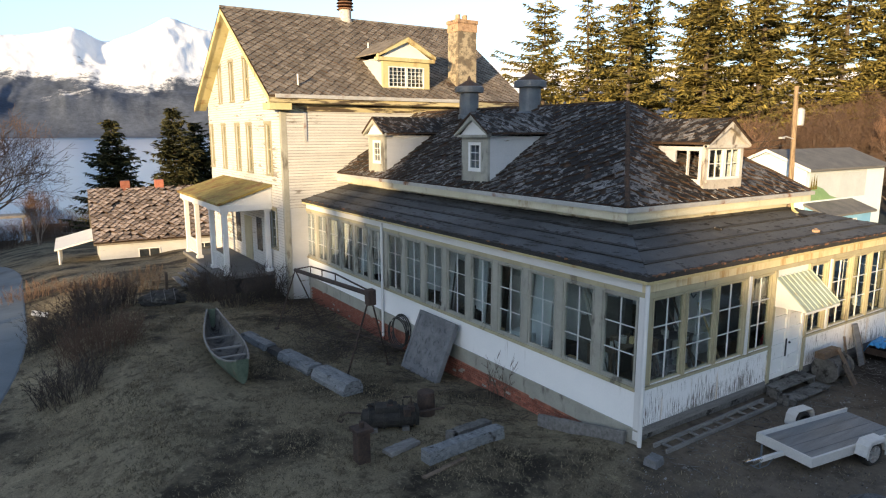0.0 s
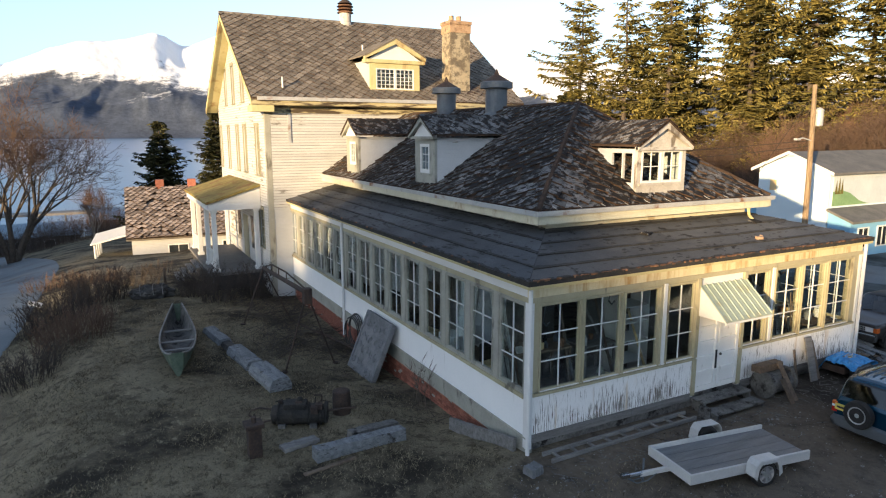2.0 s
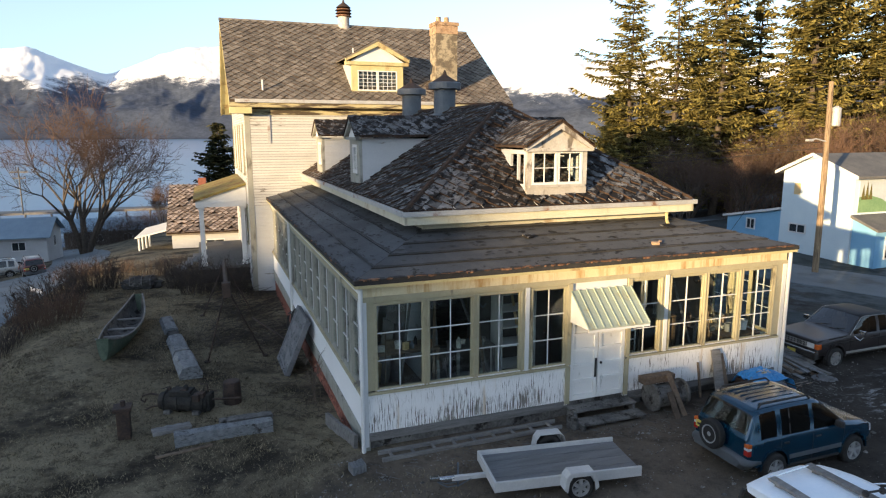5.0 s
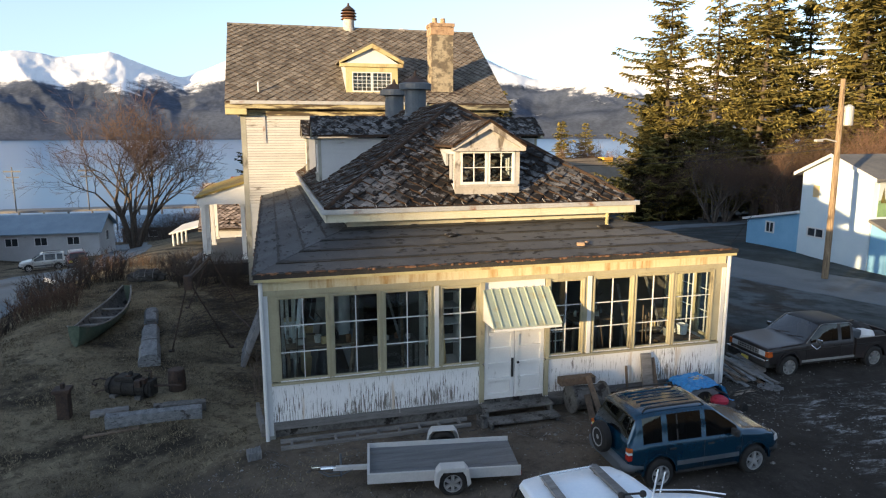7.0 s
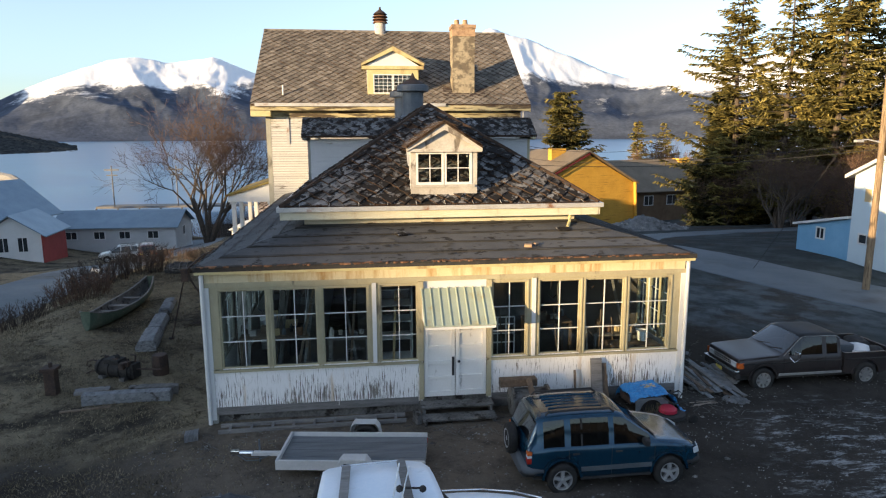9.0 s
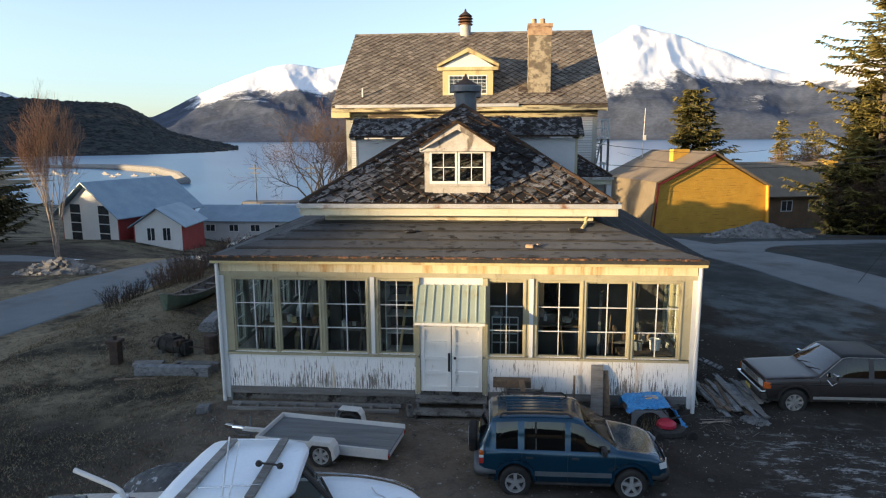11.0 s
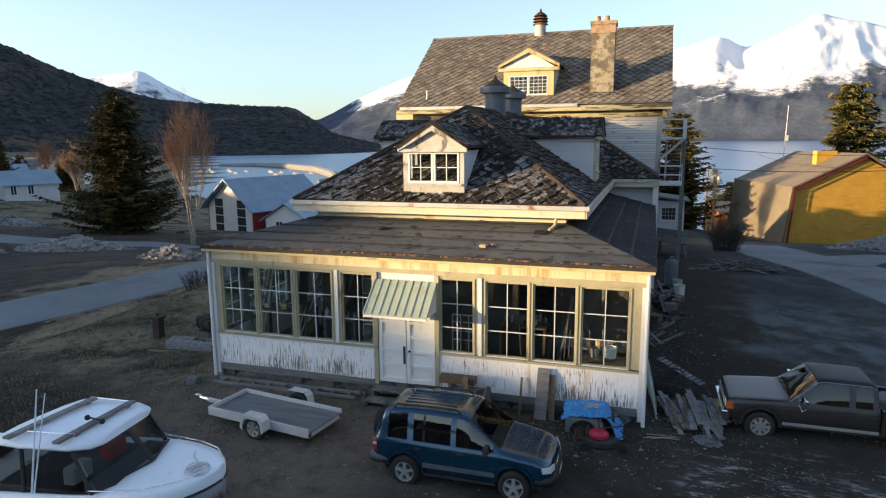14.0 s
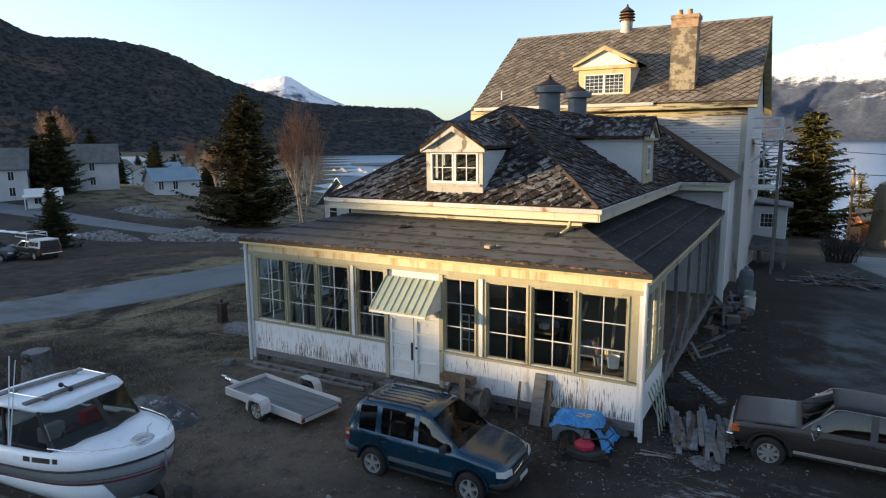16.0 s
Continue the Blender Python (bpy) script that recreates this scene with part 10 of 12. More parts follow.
# lumpy dark bundle by the path
bundle = thing("tarp_bundle", "dark lumpy bundle tied up on the lawn", "bundle")
bm = BM()
bmesh.ops.create_icosphere(bm, subdivisions=4, radius=1.0)
for v in bm.verts:
    k = 1 + 0.22 * noise.noise(v.co * 2.2) + 0.16 * noise.noise(v.co * 5 + Vector((3, 0, 0))) + 0.07 * noise.noise(v.co * 12)
    v.co = Vector((v.co.x * k * 0.92, v.co.y * k * 0.5, max(-0.25, v.co.z * k * 0.42)))
part("wrapping", bm, "tarp_grey_dark", bundle)
for x in (-0.45, 0.1, 0.5):
    bm = BM()
    tube(bm, [(x + 0.03 * math.sin(q), 0.53 * math.cos(q * math.tau / 16), 0.06 + 0.4 * math.sin(q * math.tau / 16)) for q in range(9)], 0.016, 5)
    part("rope", bm, "wood_grey", bundle)
bundle.matrix_world = pose(-6.15, 21.0, gz(-6.15, 21.0) + 0.2, 0, 0, -12)

# ---- neighbours and distance ----
M["blue_house"] = surf("blue_house", (0.17, 0.38, 0.58), (0.23, 0.46, 0.66), 0.6, 0.6, 0.3, 20.0, bands=(2, 0.2, 0.6))
M["pale_house"] = surf("pale_house", (0.55, 0.66, 0.72), (0.63, 0.73, 0.78), 0.6, 0.6, 0.3, 20.0, bands=(2, 0.2, 0.6))
M["barn_yellow"] = surf("barn_yellow", (0.53, 0.29, 0.04), (0.64, 0.365, 0.055), 0.7, 0.7, 0.6, 12.0, bands=(2, 0.22, 0.6), stain=(0.36, 0.185, 0.03), stain_scale=(0.35, 0.35, 7.0), stain_at=0.63, stain_soft=0.06, bumpd=0.05)
M["barn_side"] = surf("barn_side", (0.135, 0.108, 0.072), (0.19, 0.155, 0.108), 0.7, 0.8, 0.3, 12.0, bands=(2, 0.22, 0.5))
M["barn_roof"] = surf("barn_roof", (0.15, 0.118, 0.08), (0.215, 0.172, 0.122), 0.5, 0.7, 0.2, 8.0)
M["brown_wall"] = surf("brown_wall", (0.13, 0.08, 0.045), (0.19, 0.12, 0.07), 0.8, 0.8, 0.4, 12.0, bands=(2, 0.25, 0.8))
M["red_wall"] = surf("red_wall", (0.24, 0.035, 0.03), (0.31, 0.05, 0.045), 0.8, 0.7, 0.3, 12.0)
M["orange_shed"] = surf("orange_shed", (0.32, 0.12, 0.04), (0.42, 0.17, 0.06), 0.8, 0.7, 0.3, 12.0)
M["tin_blue"] = surf("tin_blue", (0.20, 0.28, 0.35), (0.27, 0.36, 0.43), 0.5, 0.45, 0.3, 10.0, metal=0.3, bands=(0, 0.4, 0.8))
M["mural_green"] = surf("mural_green", (0.14, 0.25, 0.12), (0.22, 0.34, 0.17), 1.5, 0.7, 0.1, 12.0)
M["mural_grey"] = surf("mural_grey", (0.42, 0.47, 0.50), (0.52, 0.56, 0.58), 0.8, 0.7, 0.1, 12.0)
M["pole_wood"] = surf("pole_wood", (0.20, 0.14, 0.085), (0.33, 0.24, 0.15), 2.0, 0.85, 0.4, 14.0, grain=(6, 6, 0.8))
weather(M["pole_wood"], (0.09, 0.062, 0.04), (16.0, 16.0, 0.7), 0.56, 0.05, 0.85)
weather(M["pole_wood"], (0.36, 0.31, 0.24), (22.0, 22.0, 1.5), 0.66, 0.04, 0.6)
M["rubble"] = surf("rubble", (0.13, 0.13, 0.13), (0.28, 0.275, 0.265), 2.0, 0.9, 0.6, 9.0, vary=0.4, island=True)
M["dark_red"] = paint("dark_red", (0.10, 0.02, 0.02))
M["snow"] = surf("snow", (0.72, 0.76, 0.82), (0.82, 0.85, 0.88), 0.6, 0.7, 0.2, 10.0)


def small_windows(parent, wins, frame_mat="white"):
    """Windows on local walls: (axis, at, out, u, z, w, h)."""
    for ax, at, out, u, z, w, h in wins:
        bm = BM()
        def bx(a, b, d, c, e):
            lo, hi = sorted((at + out * 0.003, at + out * d))
            box(bm, a, b, lo, hi, c, e) if ax == "y" else box(bm, lo, hi, a, b, c, e)
        bx(u - w / 2 - 0.08, u - w / 2, 0.06, z - 0.08, z + h + 0.08)
        bx(u + w / 2, u + w / 2 + 0.08, 0.06, z - 0.08, z + h + 0.08)
        bx(u - w / 2, u + w / 2, 0.06, z - 0.08, z)
        bx(u - w / 2, u + w / 2, 0.06, z + h, z + h + 0.08)
        bx(u - 0.03, u + 0.03, 0.05, z, z + h)
        wn_ = part("window", bm, frame_mat, parent)
        bm = BM()
        bx(u - w / 2, u - 0.03, 0.02, z, z + h)
        part("pane", bm, "window_dark", wn_)
        bm = BM()
        bx(u + 0.03, u + w / 2, 0.02, z, z + h)
        part("pane", bm, "window_dark", wn_)


M["window_dark"] = surf("window_dark", (0.02, 0.025, 0.03), (0.04, 0.045, 0.05), 1.0, 0.08, 0.02, 4.0, spec=0.6)


def gabled(name, label, m, L, W, wall_h, rise, wall_mat, roof_mat, wins=(), over=0.35, category="house", gable_mat=None, thick=0.12, base=-1.5):
    """A plain gabled building: ridge along local x, centred; walls, roof slabs, windows."""
    h = thing(name, label, category)
    for y in (-W / 2, W / 2 - 0.15):
        bm = BM()
        box(bm, -L / 2, L / 2, y, y + 0.15, base, wall_h)
        part("wall", bm, wall_mat, h)
    for x in (-L / 2, L / 2 - 0.15):
        bm = BM()
        prism(bm, [(x, -W / 2 + 0.15, base), (x, W / 2 - 0.15, base), (x, W / 2 - 0.15, wall_h), (x, 0, wall_h + rise * (1 - 0.3 / W)), (x, -W / 2 + 0.15, wall_h)], (0.15, 0, 0))
        part("wall", bm, gable_mat or wall_mat, h)
    for s in (-1, 1):
        k = rise / (W / 2)
        bm = BM()
        ye, ze = s * (W / 2 + over), wall_h - k * over
        prism(bm, [(-L / 2 - over, 0, wall_h + rise), (-L / 2 - over, ye, ze), (-L / 2 - over, ye, ze + thick), (-L / 2 - over, 0, wall_h + rise + thick)], (L + 2 * over, 0, 0))
        bmesh.ops.recalc_face_normals(bm, faces=bm.faces[:])
        part("roof", bm, roof_mat, h)
    small_windows(h, wins)
    h.matrix_world = m
    return h


# blue and white building
HB = pose(31.6, 17.75, -1.05, 0, 0, -90)
h = thing("neighbour_house", "pale blue boxy two-storey building with low gable and painted mural", "house")
GW, GL, GH, GR = 4.85, 11.0, 5.75, 1.02
bm = BM()
prism(bm, [(0, 0, -1), (GW, 0, -1), (GW, 0, GH - 0.05), (GW * 0.45, 0, GH + GR), (0, 0, GH)], (0, 0.15, 0))
part("wall", bm, "pale_house", h)
bm = BM()
box(bm, GW - 0.15, GW, 0.15, GL, -1, GH - 0.05)
part("wall", bm, "pale_house", h)
bm = BM()
box(bm, 0, 0.15, 0.15, GL, -1, GH)
part("wall", bm, "pale_house", h)
bm = BM()
prism(bm, [(-0.35, -0.3, GH - 0.15), (GW * 0.45, -0.3, GH + GR), (GW * 0.45, -0.3, GH + GR + 0.14), (-0.35, -0.3, GH)], (0, GL + 0.6, 0))
prism(bm, [(GW + 0.35, -0.3, GH - 0.2), (GW * 0.45, -0.3, GH + GR), (GW * 0.45, -0.3, GH + GR + 0.14), (GW + 0.35, -0.3, GH - 0.06)], (0, GL + 0.6, 0))
bmesh.ops.recalc_face_normals(bm, faces=bm.faces[:])
part("roof", bm, "asphalt_roof", h)
bm = BM()
for p, q in (((-0.4, GH - 0.18), (GW * 0.45, GH + GR - 0.02)), ((GW + 0.4, GH - 0.24), (GW * 0.45, GH + GR - 0.02))):
    prism(bm, [(p[0], -0.34, p[1]), (q[0], -0.34, q[1]), (q[0], -0.34, q[1] + 0.2), (p[0], -0.34, p[1] + 0.2)], (0, 0.035, 0))
bmesh.ops.recalc_face_normals(bm, faces=bm.faces[:])
part("bargeboard", bm, "white", h)
bm = BM()
box(bm, 0.86, 1.32, -0.02, -0.003, 4.35, 5.05)
part("shutter", bm, "tan", h)
bm = BM()
box(bm, GW + 0.003, GW + 0.03, 0.35, 8.2, 3.6, 5.5)
mural = part("mural", bm, "mural_grey", h, "painted mural panel with green hill and trees")
bm = BM()
prism(bm, [(GW + 0.034, 0.36, 3.61), (GW + 0.034, 4.3, 3.61), (GW + 0.034, 3.2, 3.85), (GW + 0.034, 2.2, 4.35), (GW + 0.034, 1.2, 4.6), (GW + 0.034, 0.36, 4.5)], (0.01, 0, 0))
part("painted_hill", bm, "mural_green", mural)
for yy, hh in ((0.65, 0.85), (0.95, 1.05), (1.25, 0.9)):
    bm = BM()
    prism(bm, [(GW + 0.048, yy - 0.15, 4.35), (GW + 0.048, yy + 0.15, 4.35), (GW + 0.048, yy, 4.35 + hh)], (0.01, 0, 0))
    part("painted_tree", bm, "needle", mural)
# low blue lean-to towards the lane, and porch on the mural side
bm = BM()
prism(bm, [(-4.45, 0.02, -1), (-0.003, 0.02, -1), (-0.003, 0.02, 3.25), (-4.45, 0.02, 2.35)], (0, 6.5, 0))
low = part("lean_to", bm, "blue_house", h, "low blue extension with flat roof")
bm = BM()
prism(bm, [(-4.7, -0.2, 2.33), (-0.003, -0.2, 3.28), (-0.003, -0.2, 3.43), (-4.7, -0.2, 2.48)], (0, 7.0, 0))
part("lean_to_roof", bm, "white", low)
small_windows(low, (("y", 0.02, -1, -2.35, 1.8, 0.6, 0.6),))
small_windows(h, (("y", 0.0, -1, 1.32, 2.03, 1.1, 0.45),))
bm = BM()
prism(bm, [(GW + 0.06, 0.05, -1), (GW + 1.5, 0.05, -1), (GW + 1.5, 0.05, 2.75), (GW + 0.06, 0.05, 3.3)], (0, 6.0, 0))
bmesh.ops.recalc_face_normals(bm, faces=bm.faces[:])
side = part("porch_room", bm, "blue_house", h)
bm = BM()
prism(bm, [(GW + 0.06, -0.2, 3.35), (GW + 1.75, -0.2, 2.72), (GW + 1.75, -0.2, 2.86), (GW + 0.06, -0.2, 3.5)], (0, 6.5, 0))
bmesh.ops.recalc_face_normals(bm, faces=bm.faces[:])
part("porch_roof", bm, "asphalt_roof", side)
small_windows(side, (("x", GW + 1.5, 1, 1.35, 1.2, 1.0, 1.15), ("x", GW + 1.5, 1, 3.4, 1.2, 1.0, 1.15)))
h.matrix_world = HB

# utility pole with wires
pole = thing("utility_pole", "leaning wooden utility pole with transformer can", "pole")
bm = BM()
tube(bm, [(27.75, 11.75, -1.2), (27.95, 11.95, 4.5), (28.1, 12.2, 9.7)], [0.17, 0.15, 0.12], 12)
part("shaft", bm, "pole_wood", pole)
bm = BM()
lathe(bm, [(0.2, 7.4), (0.24, 7.45), (0.24, 8.3), (0.2, 8.36), (0.06, 8.45)], (28.42, 12.0, 0), 16)
part("transformer", bm, "gutter", pole)
bm = BM()
tube(bm, [(27.95, 12.0, 6.6), (27.3, 12.1, 6.75), (26.9, 12.15, 6.7)], 0.035, 6)
box(bm, 26.7, 27.1, 12.05, 12.25, 6.62, 6.74, None, 0.03)
part("street_light_arm", bm, "gutter", pole)


def wire(a, b, sag, r=0.014, label="overhead wire slung between poles"):
    bm = BM()
    a, b = Vector(a), Vector(b)
    tube(bm, [a.lerp(b, t / 14) - Vector((0, 0, 4 * sag * (t / 14) * (1 - t / 14))) for t in range(15)], r, 4)
    return solid("overhead_wire", bm, "dark", label, "cable")


wire((28.1, 12.2, 9.5), (70.0, -6.0, 11.0), 0.6)
wire((28.0, 12.1, 6.6), (27.5, 95.0, 4.2), 1.4, 0.016)
wire((28.0, 12.1, 6.3), (12.5, 30.0, 5.2), 0.6, 0.016, "overhead wire from the pole to the house")
wire((28.05, 12.15, 9.2), (24.6, 16.6, -0.9), 0.02, 0.012, "steel guy wire of the utility pole")
wire((12.5, 24.0, 6.6), (46.0, 70.0, 6.0), 1.0, 0.016, "overhead wire running from the house")

# yellow barn
A = math.radians(18)
barn = thing("barn", "yellow plank barn with brown gambrel roof", "barn")
BW, BL = 13.6, 10.8
pr = [(0, -1.5), (BW, -1.5), (BW - 0.5, 5.2), (BW * 0.5, 8.4), (0.7, 5.6)]
bm = BM()
prism(bm, [(x, 0, z) for x, z in pr], (0, 0.2, 0))
part("gable_wall", bm, "barn_yellow", barn)
bm = BM()
prism(bm, [(x, BL - 0.2, z) for x, z in pr], (0, 0.2, 0))
part("gable_wall", bm, "barn_yellow", barn)
for p, q, nm, mt in (((-0.25, -1.5), (0.55, 5.75), "lower_roof", "barn_side"), ((0.5, 5.7), (BW * 0.5, 8.6), "upper_roof", "barn_roof"), ((BW * 0.5, 8.6), (BW + 0.1, 5.0), "upper_roof", "barn_roof"), ((BW - 0.4, 5.2), (BW + 0.1, -1.5), "lower_roof", "barn_yellow")):
    bm = BM()
    d = Vector((q[0] - p[0], 0, q[1] - p[1])).normalized()
    nrm = Vector((-d.z, 0, d.x)) * 0.15
    prism(bm, [(p[0], -0.35, p[1]), (q[0], -0.35, q[1]), (q[0] + nrm.x, -0.35, q[1] + nrm.z), (p[0] + nrm.x, -0.35, p[1] + nrm.z)], (0, BL + 0.7, 0))
    bmesh.ops.recalc_face_normals(bm, faces=bm.faces[:])
    part(nm, bm, mt, barn)
bm = BM()
for p, q in (((0.0, -1.5), (0.62, 5.7)), ((0.55, 5.6), (BW * 0.5, 8.5))):
    d = Vector((q[0] - p[0], 0, q[1] - p[1])).normalized()
    nrm = Vector((d.z, 0, -d.x)) * 0.18
    prism(bm, [(p[0], -0.38, p[1]), (q[0], -0.38, q[1]), (q[0] + nrm.x, -0.38, q[1] + nrm.z), (p[0] + nrm.x, -0.38, p[1] + nrm.z)], (0, 0.03, 0))
bmesh.ops.recalc_face_normals(bm, faces=bm.faces[:])
part("barge_trim", bm, "stripe_red", barn, "dark red raking trim")
bm = BM()
box(bm, BW * 0.5 - 2.4, BW * 0.5 - 0.5, 3.2, 3.9, 7.6, 8.9)
part("roof_box", bm, "barn_yellow", barn)
barn.matrix_world = pose(27.8, 72.2, -7.1, 0, 0, 18) @ Matrix.Scale(1.36, 4)
bm = BM()
tube(bm, [(29.8, 87.2, 1.6), (30.0, 87.2, 11.1)], [0.09, 0.04], 6)
box(bm, 29.8, 30.25, 87.0, 87.2, 6.2, 7.0)
solid("antenna_mast", bm, "gutter", "thin antenna mast behind the barn roof", "mast")
gabled("shed", "small orange wooden shed with grey roof", pose(25.2, 107.0, -9.1, 0, 0, 20), 5.6, 5.0, 3.3, 1.4, "orange_shed", "asphalt_roof", (), 0.25, "shed")
bm_ = gabled("brown_house", "brown timber house with low grey roof and chimney", pose(64.2, 100.9, -6.8, 0, 0, 14) @ Matrix.Scale(1.3, 4), 26, 9, 3.5, 3.5, "brown_wall", "barn_roof", (("y", -4.5, -1, -5.0, 1.2, 1.8, 1.2), ("y", -4.5, -1, 3.0, 1.2, 1.8, 1.2), ("y", -4.5, -1, -9.0, 1.2, 1.4, 1.2)), 0.7)
bm = BM()
box(bm, -0.9, 0.9, -0.7, 0.7, 4.0, 7.2)
part("chimney", bm, "barn_yellow", bm_)

# cottage beyond the portico
M["cottage_shingle"] = surf("cottage_shingle", (0.17, 0.13, 0.105), (0.42, 0.345, 0.295), 1.6, 0.85, 0.5, 9.0, vary=0.5, island=True)
ct = gabled("cottage", "low white cottage with brown scaly roof", pose(-0.1, 52.5, -3.95, 0, 0, -4), 11.0, 9.4, 2.5, 3.6, "siding", "shingle", (("y", -4.7, -1, -1.9, 0.7, 1.5, 0.9), ("y", -4.7, -1, 2.4, 0.8, 1.3, 0.9)), 0.4, thick=0.1)
shingled("shingle", [(Plane(ct.matrix_world @ Vector((-5.9, -5.1, 2.34)), ct.matrix_world.to_3x3() @ Vector((1, 0, 0)), ct.matrix_world.to_3x3() @ Vector((0, 5.1, 3.9))), [(0, 0), (11.8, 0), (11.8, 6.35), (0, 6.35)])], ct, "cottage_shingle", "cottage_shingle", 0.5, 0.5, 0.03, random.Random(9), lift=0.12, wild=2.0, tip=0.13, miss=0.06)
bm = BM()
prism(bm, [(-5.6, -4.4, 2.6), (-8.6, -4.4, 1.9), (-8.6, -4.4, 2.02), (-5.6, -4.4, 2.75)], (0, 6.5, 0))
bmesh.ops.recalc_face_normals(bm, faces=bm.faces[:])
pr_ = part("porch_roof", bm, "white", ct)
for y in (-4.1, -2.2, -0.2, 1.8):
    bm = BM()
    tube(bm, [(-8.3, y, -1.2), (-8.3, y, 1.95)], 0.1, 8)
    part("porch_column", bm, "white", pr_)
for x in (-3.0, -0.3):
    bm = BM()
    box(bm, x - 0.35, x + 0.35, -0.3, 0.4, 5.5, 6.9)
    part("chimney", bm, "brick", ct)

# long white house with metal roof, church, larger white houses
gabled("bungalow", "long white bungalow with ribbed blue-grey metal roof", pose(-28.4, 77.4, -7.6, 0, 0, -1), 15.4, 7.6, 2.9, 1.7, "siding", "tin_blue", tuple(("y", -3.8, -1, u, 1.3, 1.3, 0.9) for u in (-5.5, -2.0, 1.2, 4.8)) + (("x", 7.7, 1, 0.0, 1.2, 1.0, 1.2),), 0.5)
gabled("bungalow", "low red house with grey metal roof", pose(-52, 84, -7.0, 0, 0, 4), 12.0, 8, 2.8, 1.8, "red_wall", "tin_blue", tuple(("y", -4.0, -1, u, 1.2, 1.3, 0.9) for u in (-3.5, 1.0)), 0.5)
for x, y, a, lb in ((-18.5, 112, 3, "grey harbour shed with metal roof"), (-2.0, 118, -6, "long grey harbour warehouse"), (-44, 118, 8, "plain white harbour building by the shore")):
    gabled("harbour_shed", lb, pose(x, y, gz(x, y) - 0.1, 0, 0, a), 14, 7, 2.8, 1.6, "interior", "tin_blue", (("y", -3.5, -1, -2.0, 1.0, 1.4, 1.0), ("y", -3.5, -1, 2.6, 1.0, 1.4, 1.0)), 0.4, "shed")
ch = gabled("church", "modern church with sweeping grey roof, red base and tall grid windows", pose(-41.4, 66.4, -5.6, 0, 0, 73), 13, 9.6, 3.6, 3.6, "red_wall", "tin_blue", (), 0.9, "church", "white", base=-4.0)
for y0 in (-3.3, 1.5):
    for k in range(4):
        bm = BM()
        zt = 3.4 + (4.8 - max(abs(y0), abs(y0 + 1.7))) * 0.72
        z0 = -0.2 + (zt + 0.2) * k / 4
        box(bm, -6.55, -6.503, y0, y0 + 1.7, z0 + 0.06, z0 + (zt + 0.2) / 4 - 0.06)
        part("window_pane", bm, "window_dark", ch)
gabled("church_porch", "red church entrance porch with white gable", pose(-34.0, 62.2, -5.6, 0, 0, 95), 7, 6.0, 2.2, 2.0, "red_wall", "tin_blue", (("x", -3.5, -1, 0.9, 0.3, 0.9, 1.5), ("x", -3.5, -1, -1.0, 0.3, 0.9, 1.5)), 0.5, "church", "white", base=-4.0)
for x, y, L, W, hgt, rise, a, roof_ in ((-106.4, 42.0, 16, 8, 5.6, 3.2, 57, "asphalt_roof"), (-102.6, 59.4, 10.5, 8, 5.2, 3.1, 57, "asphalt_roof"), (-88.2, 66.6, 8.0, 6.5, 2.6, 2.0, 68, "tin_blue")):
    gabled("white_house", "large plain white frame house with grey roof" if hgt > 5 else "small white house with blue-grey roof behind brush", pose(x, y, gz(x, y) - 0.1, 0, 0, a), L, W, hgt, rise, "siding", roof_, tuple(("y", -W / 2, -1, -L / 2 + 1.2 + 2.5 * i, z, 0.8, 1.4) for i in range(int((L - 1) / 2.5)) for z in ((1.0, 3.6) if hgt > 5 else (0.9,))), 0.4)
cot = gabled("cottage", "tiny white cottage with a porch by the road", pose(-88.0, 43.0, gz(-88.0, 43.0) - 0.05, 0, 0, 62), 4.6, 3.6, 1.9, 0.9, "white", "white", (("y", -1.8, -1, -0.9, 0.7, 0.9, 0.8), ("y", -1.8, -1, 0.9, 0.2, 0.8, 1.4)), 0.3)
bm = BM()
prism(bm, [(-2.9, -3.2, 1.75), (2.3, -3.2, 1.75), (2.3, -1.8, 2.05), (-2.9, -1.8, 2.05)], (0, 0, 0.1))
cot_roof = part("porch_roof", bm, "white", cot)
for x in (-2.6, 0.0, 2.0):
    bm = BM()
    box(bm, x - 0.07, x + 0.07, -3.1, -2.96, -0.4, 1.8)
    part("post", bm, "white", cot_roof)

r_ = random.Random(77)
for i in range(46):
    az_, di_ = radians(r_.uniform(-66, -48)), r_.uniform(185, 330)
    x, y = di_ * math.sin(az_), di_ * math.cos(az_)
    L, W, hh = r_.uniform(7, 14), r_.uniform(6, 9), r_.uniform(2.5, 5.0)
    gabled("town_house", "distant small house in the town", pose(x, y, gz(x, y) - 0.2, 0, 0, r_.uniform(0, 180)), L, W, hh, r_.uniform(1.5, 3), r_.choice(("siding", "white", "interior", "pale_house", "brown_wall")), r_.choice(("asphalt_roof", "tin_blue", "barn_roof")), (), 0.4)

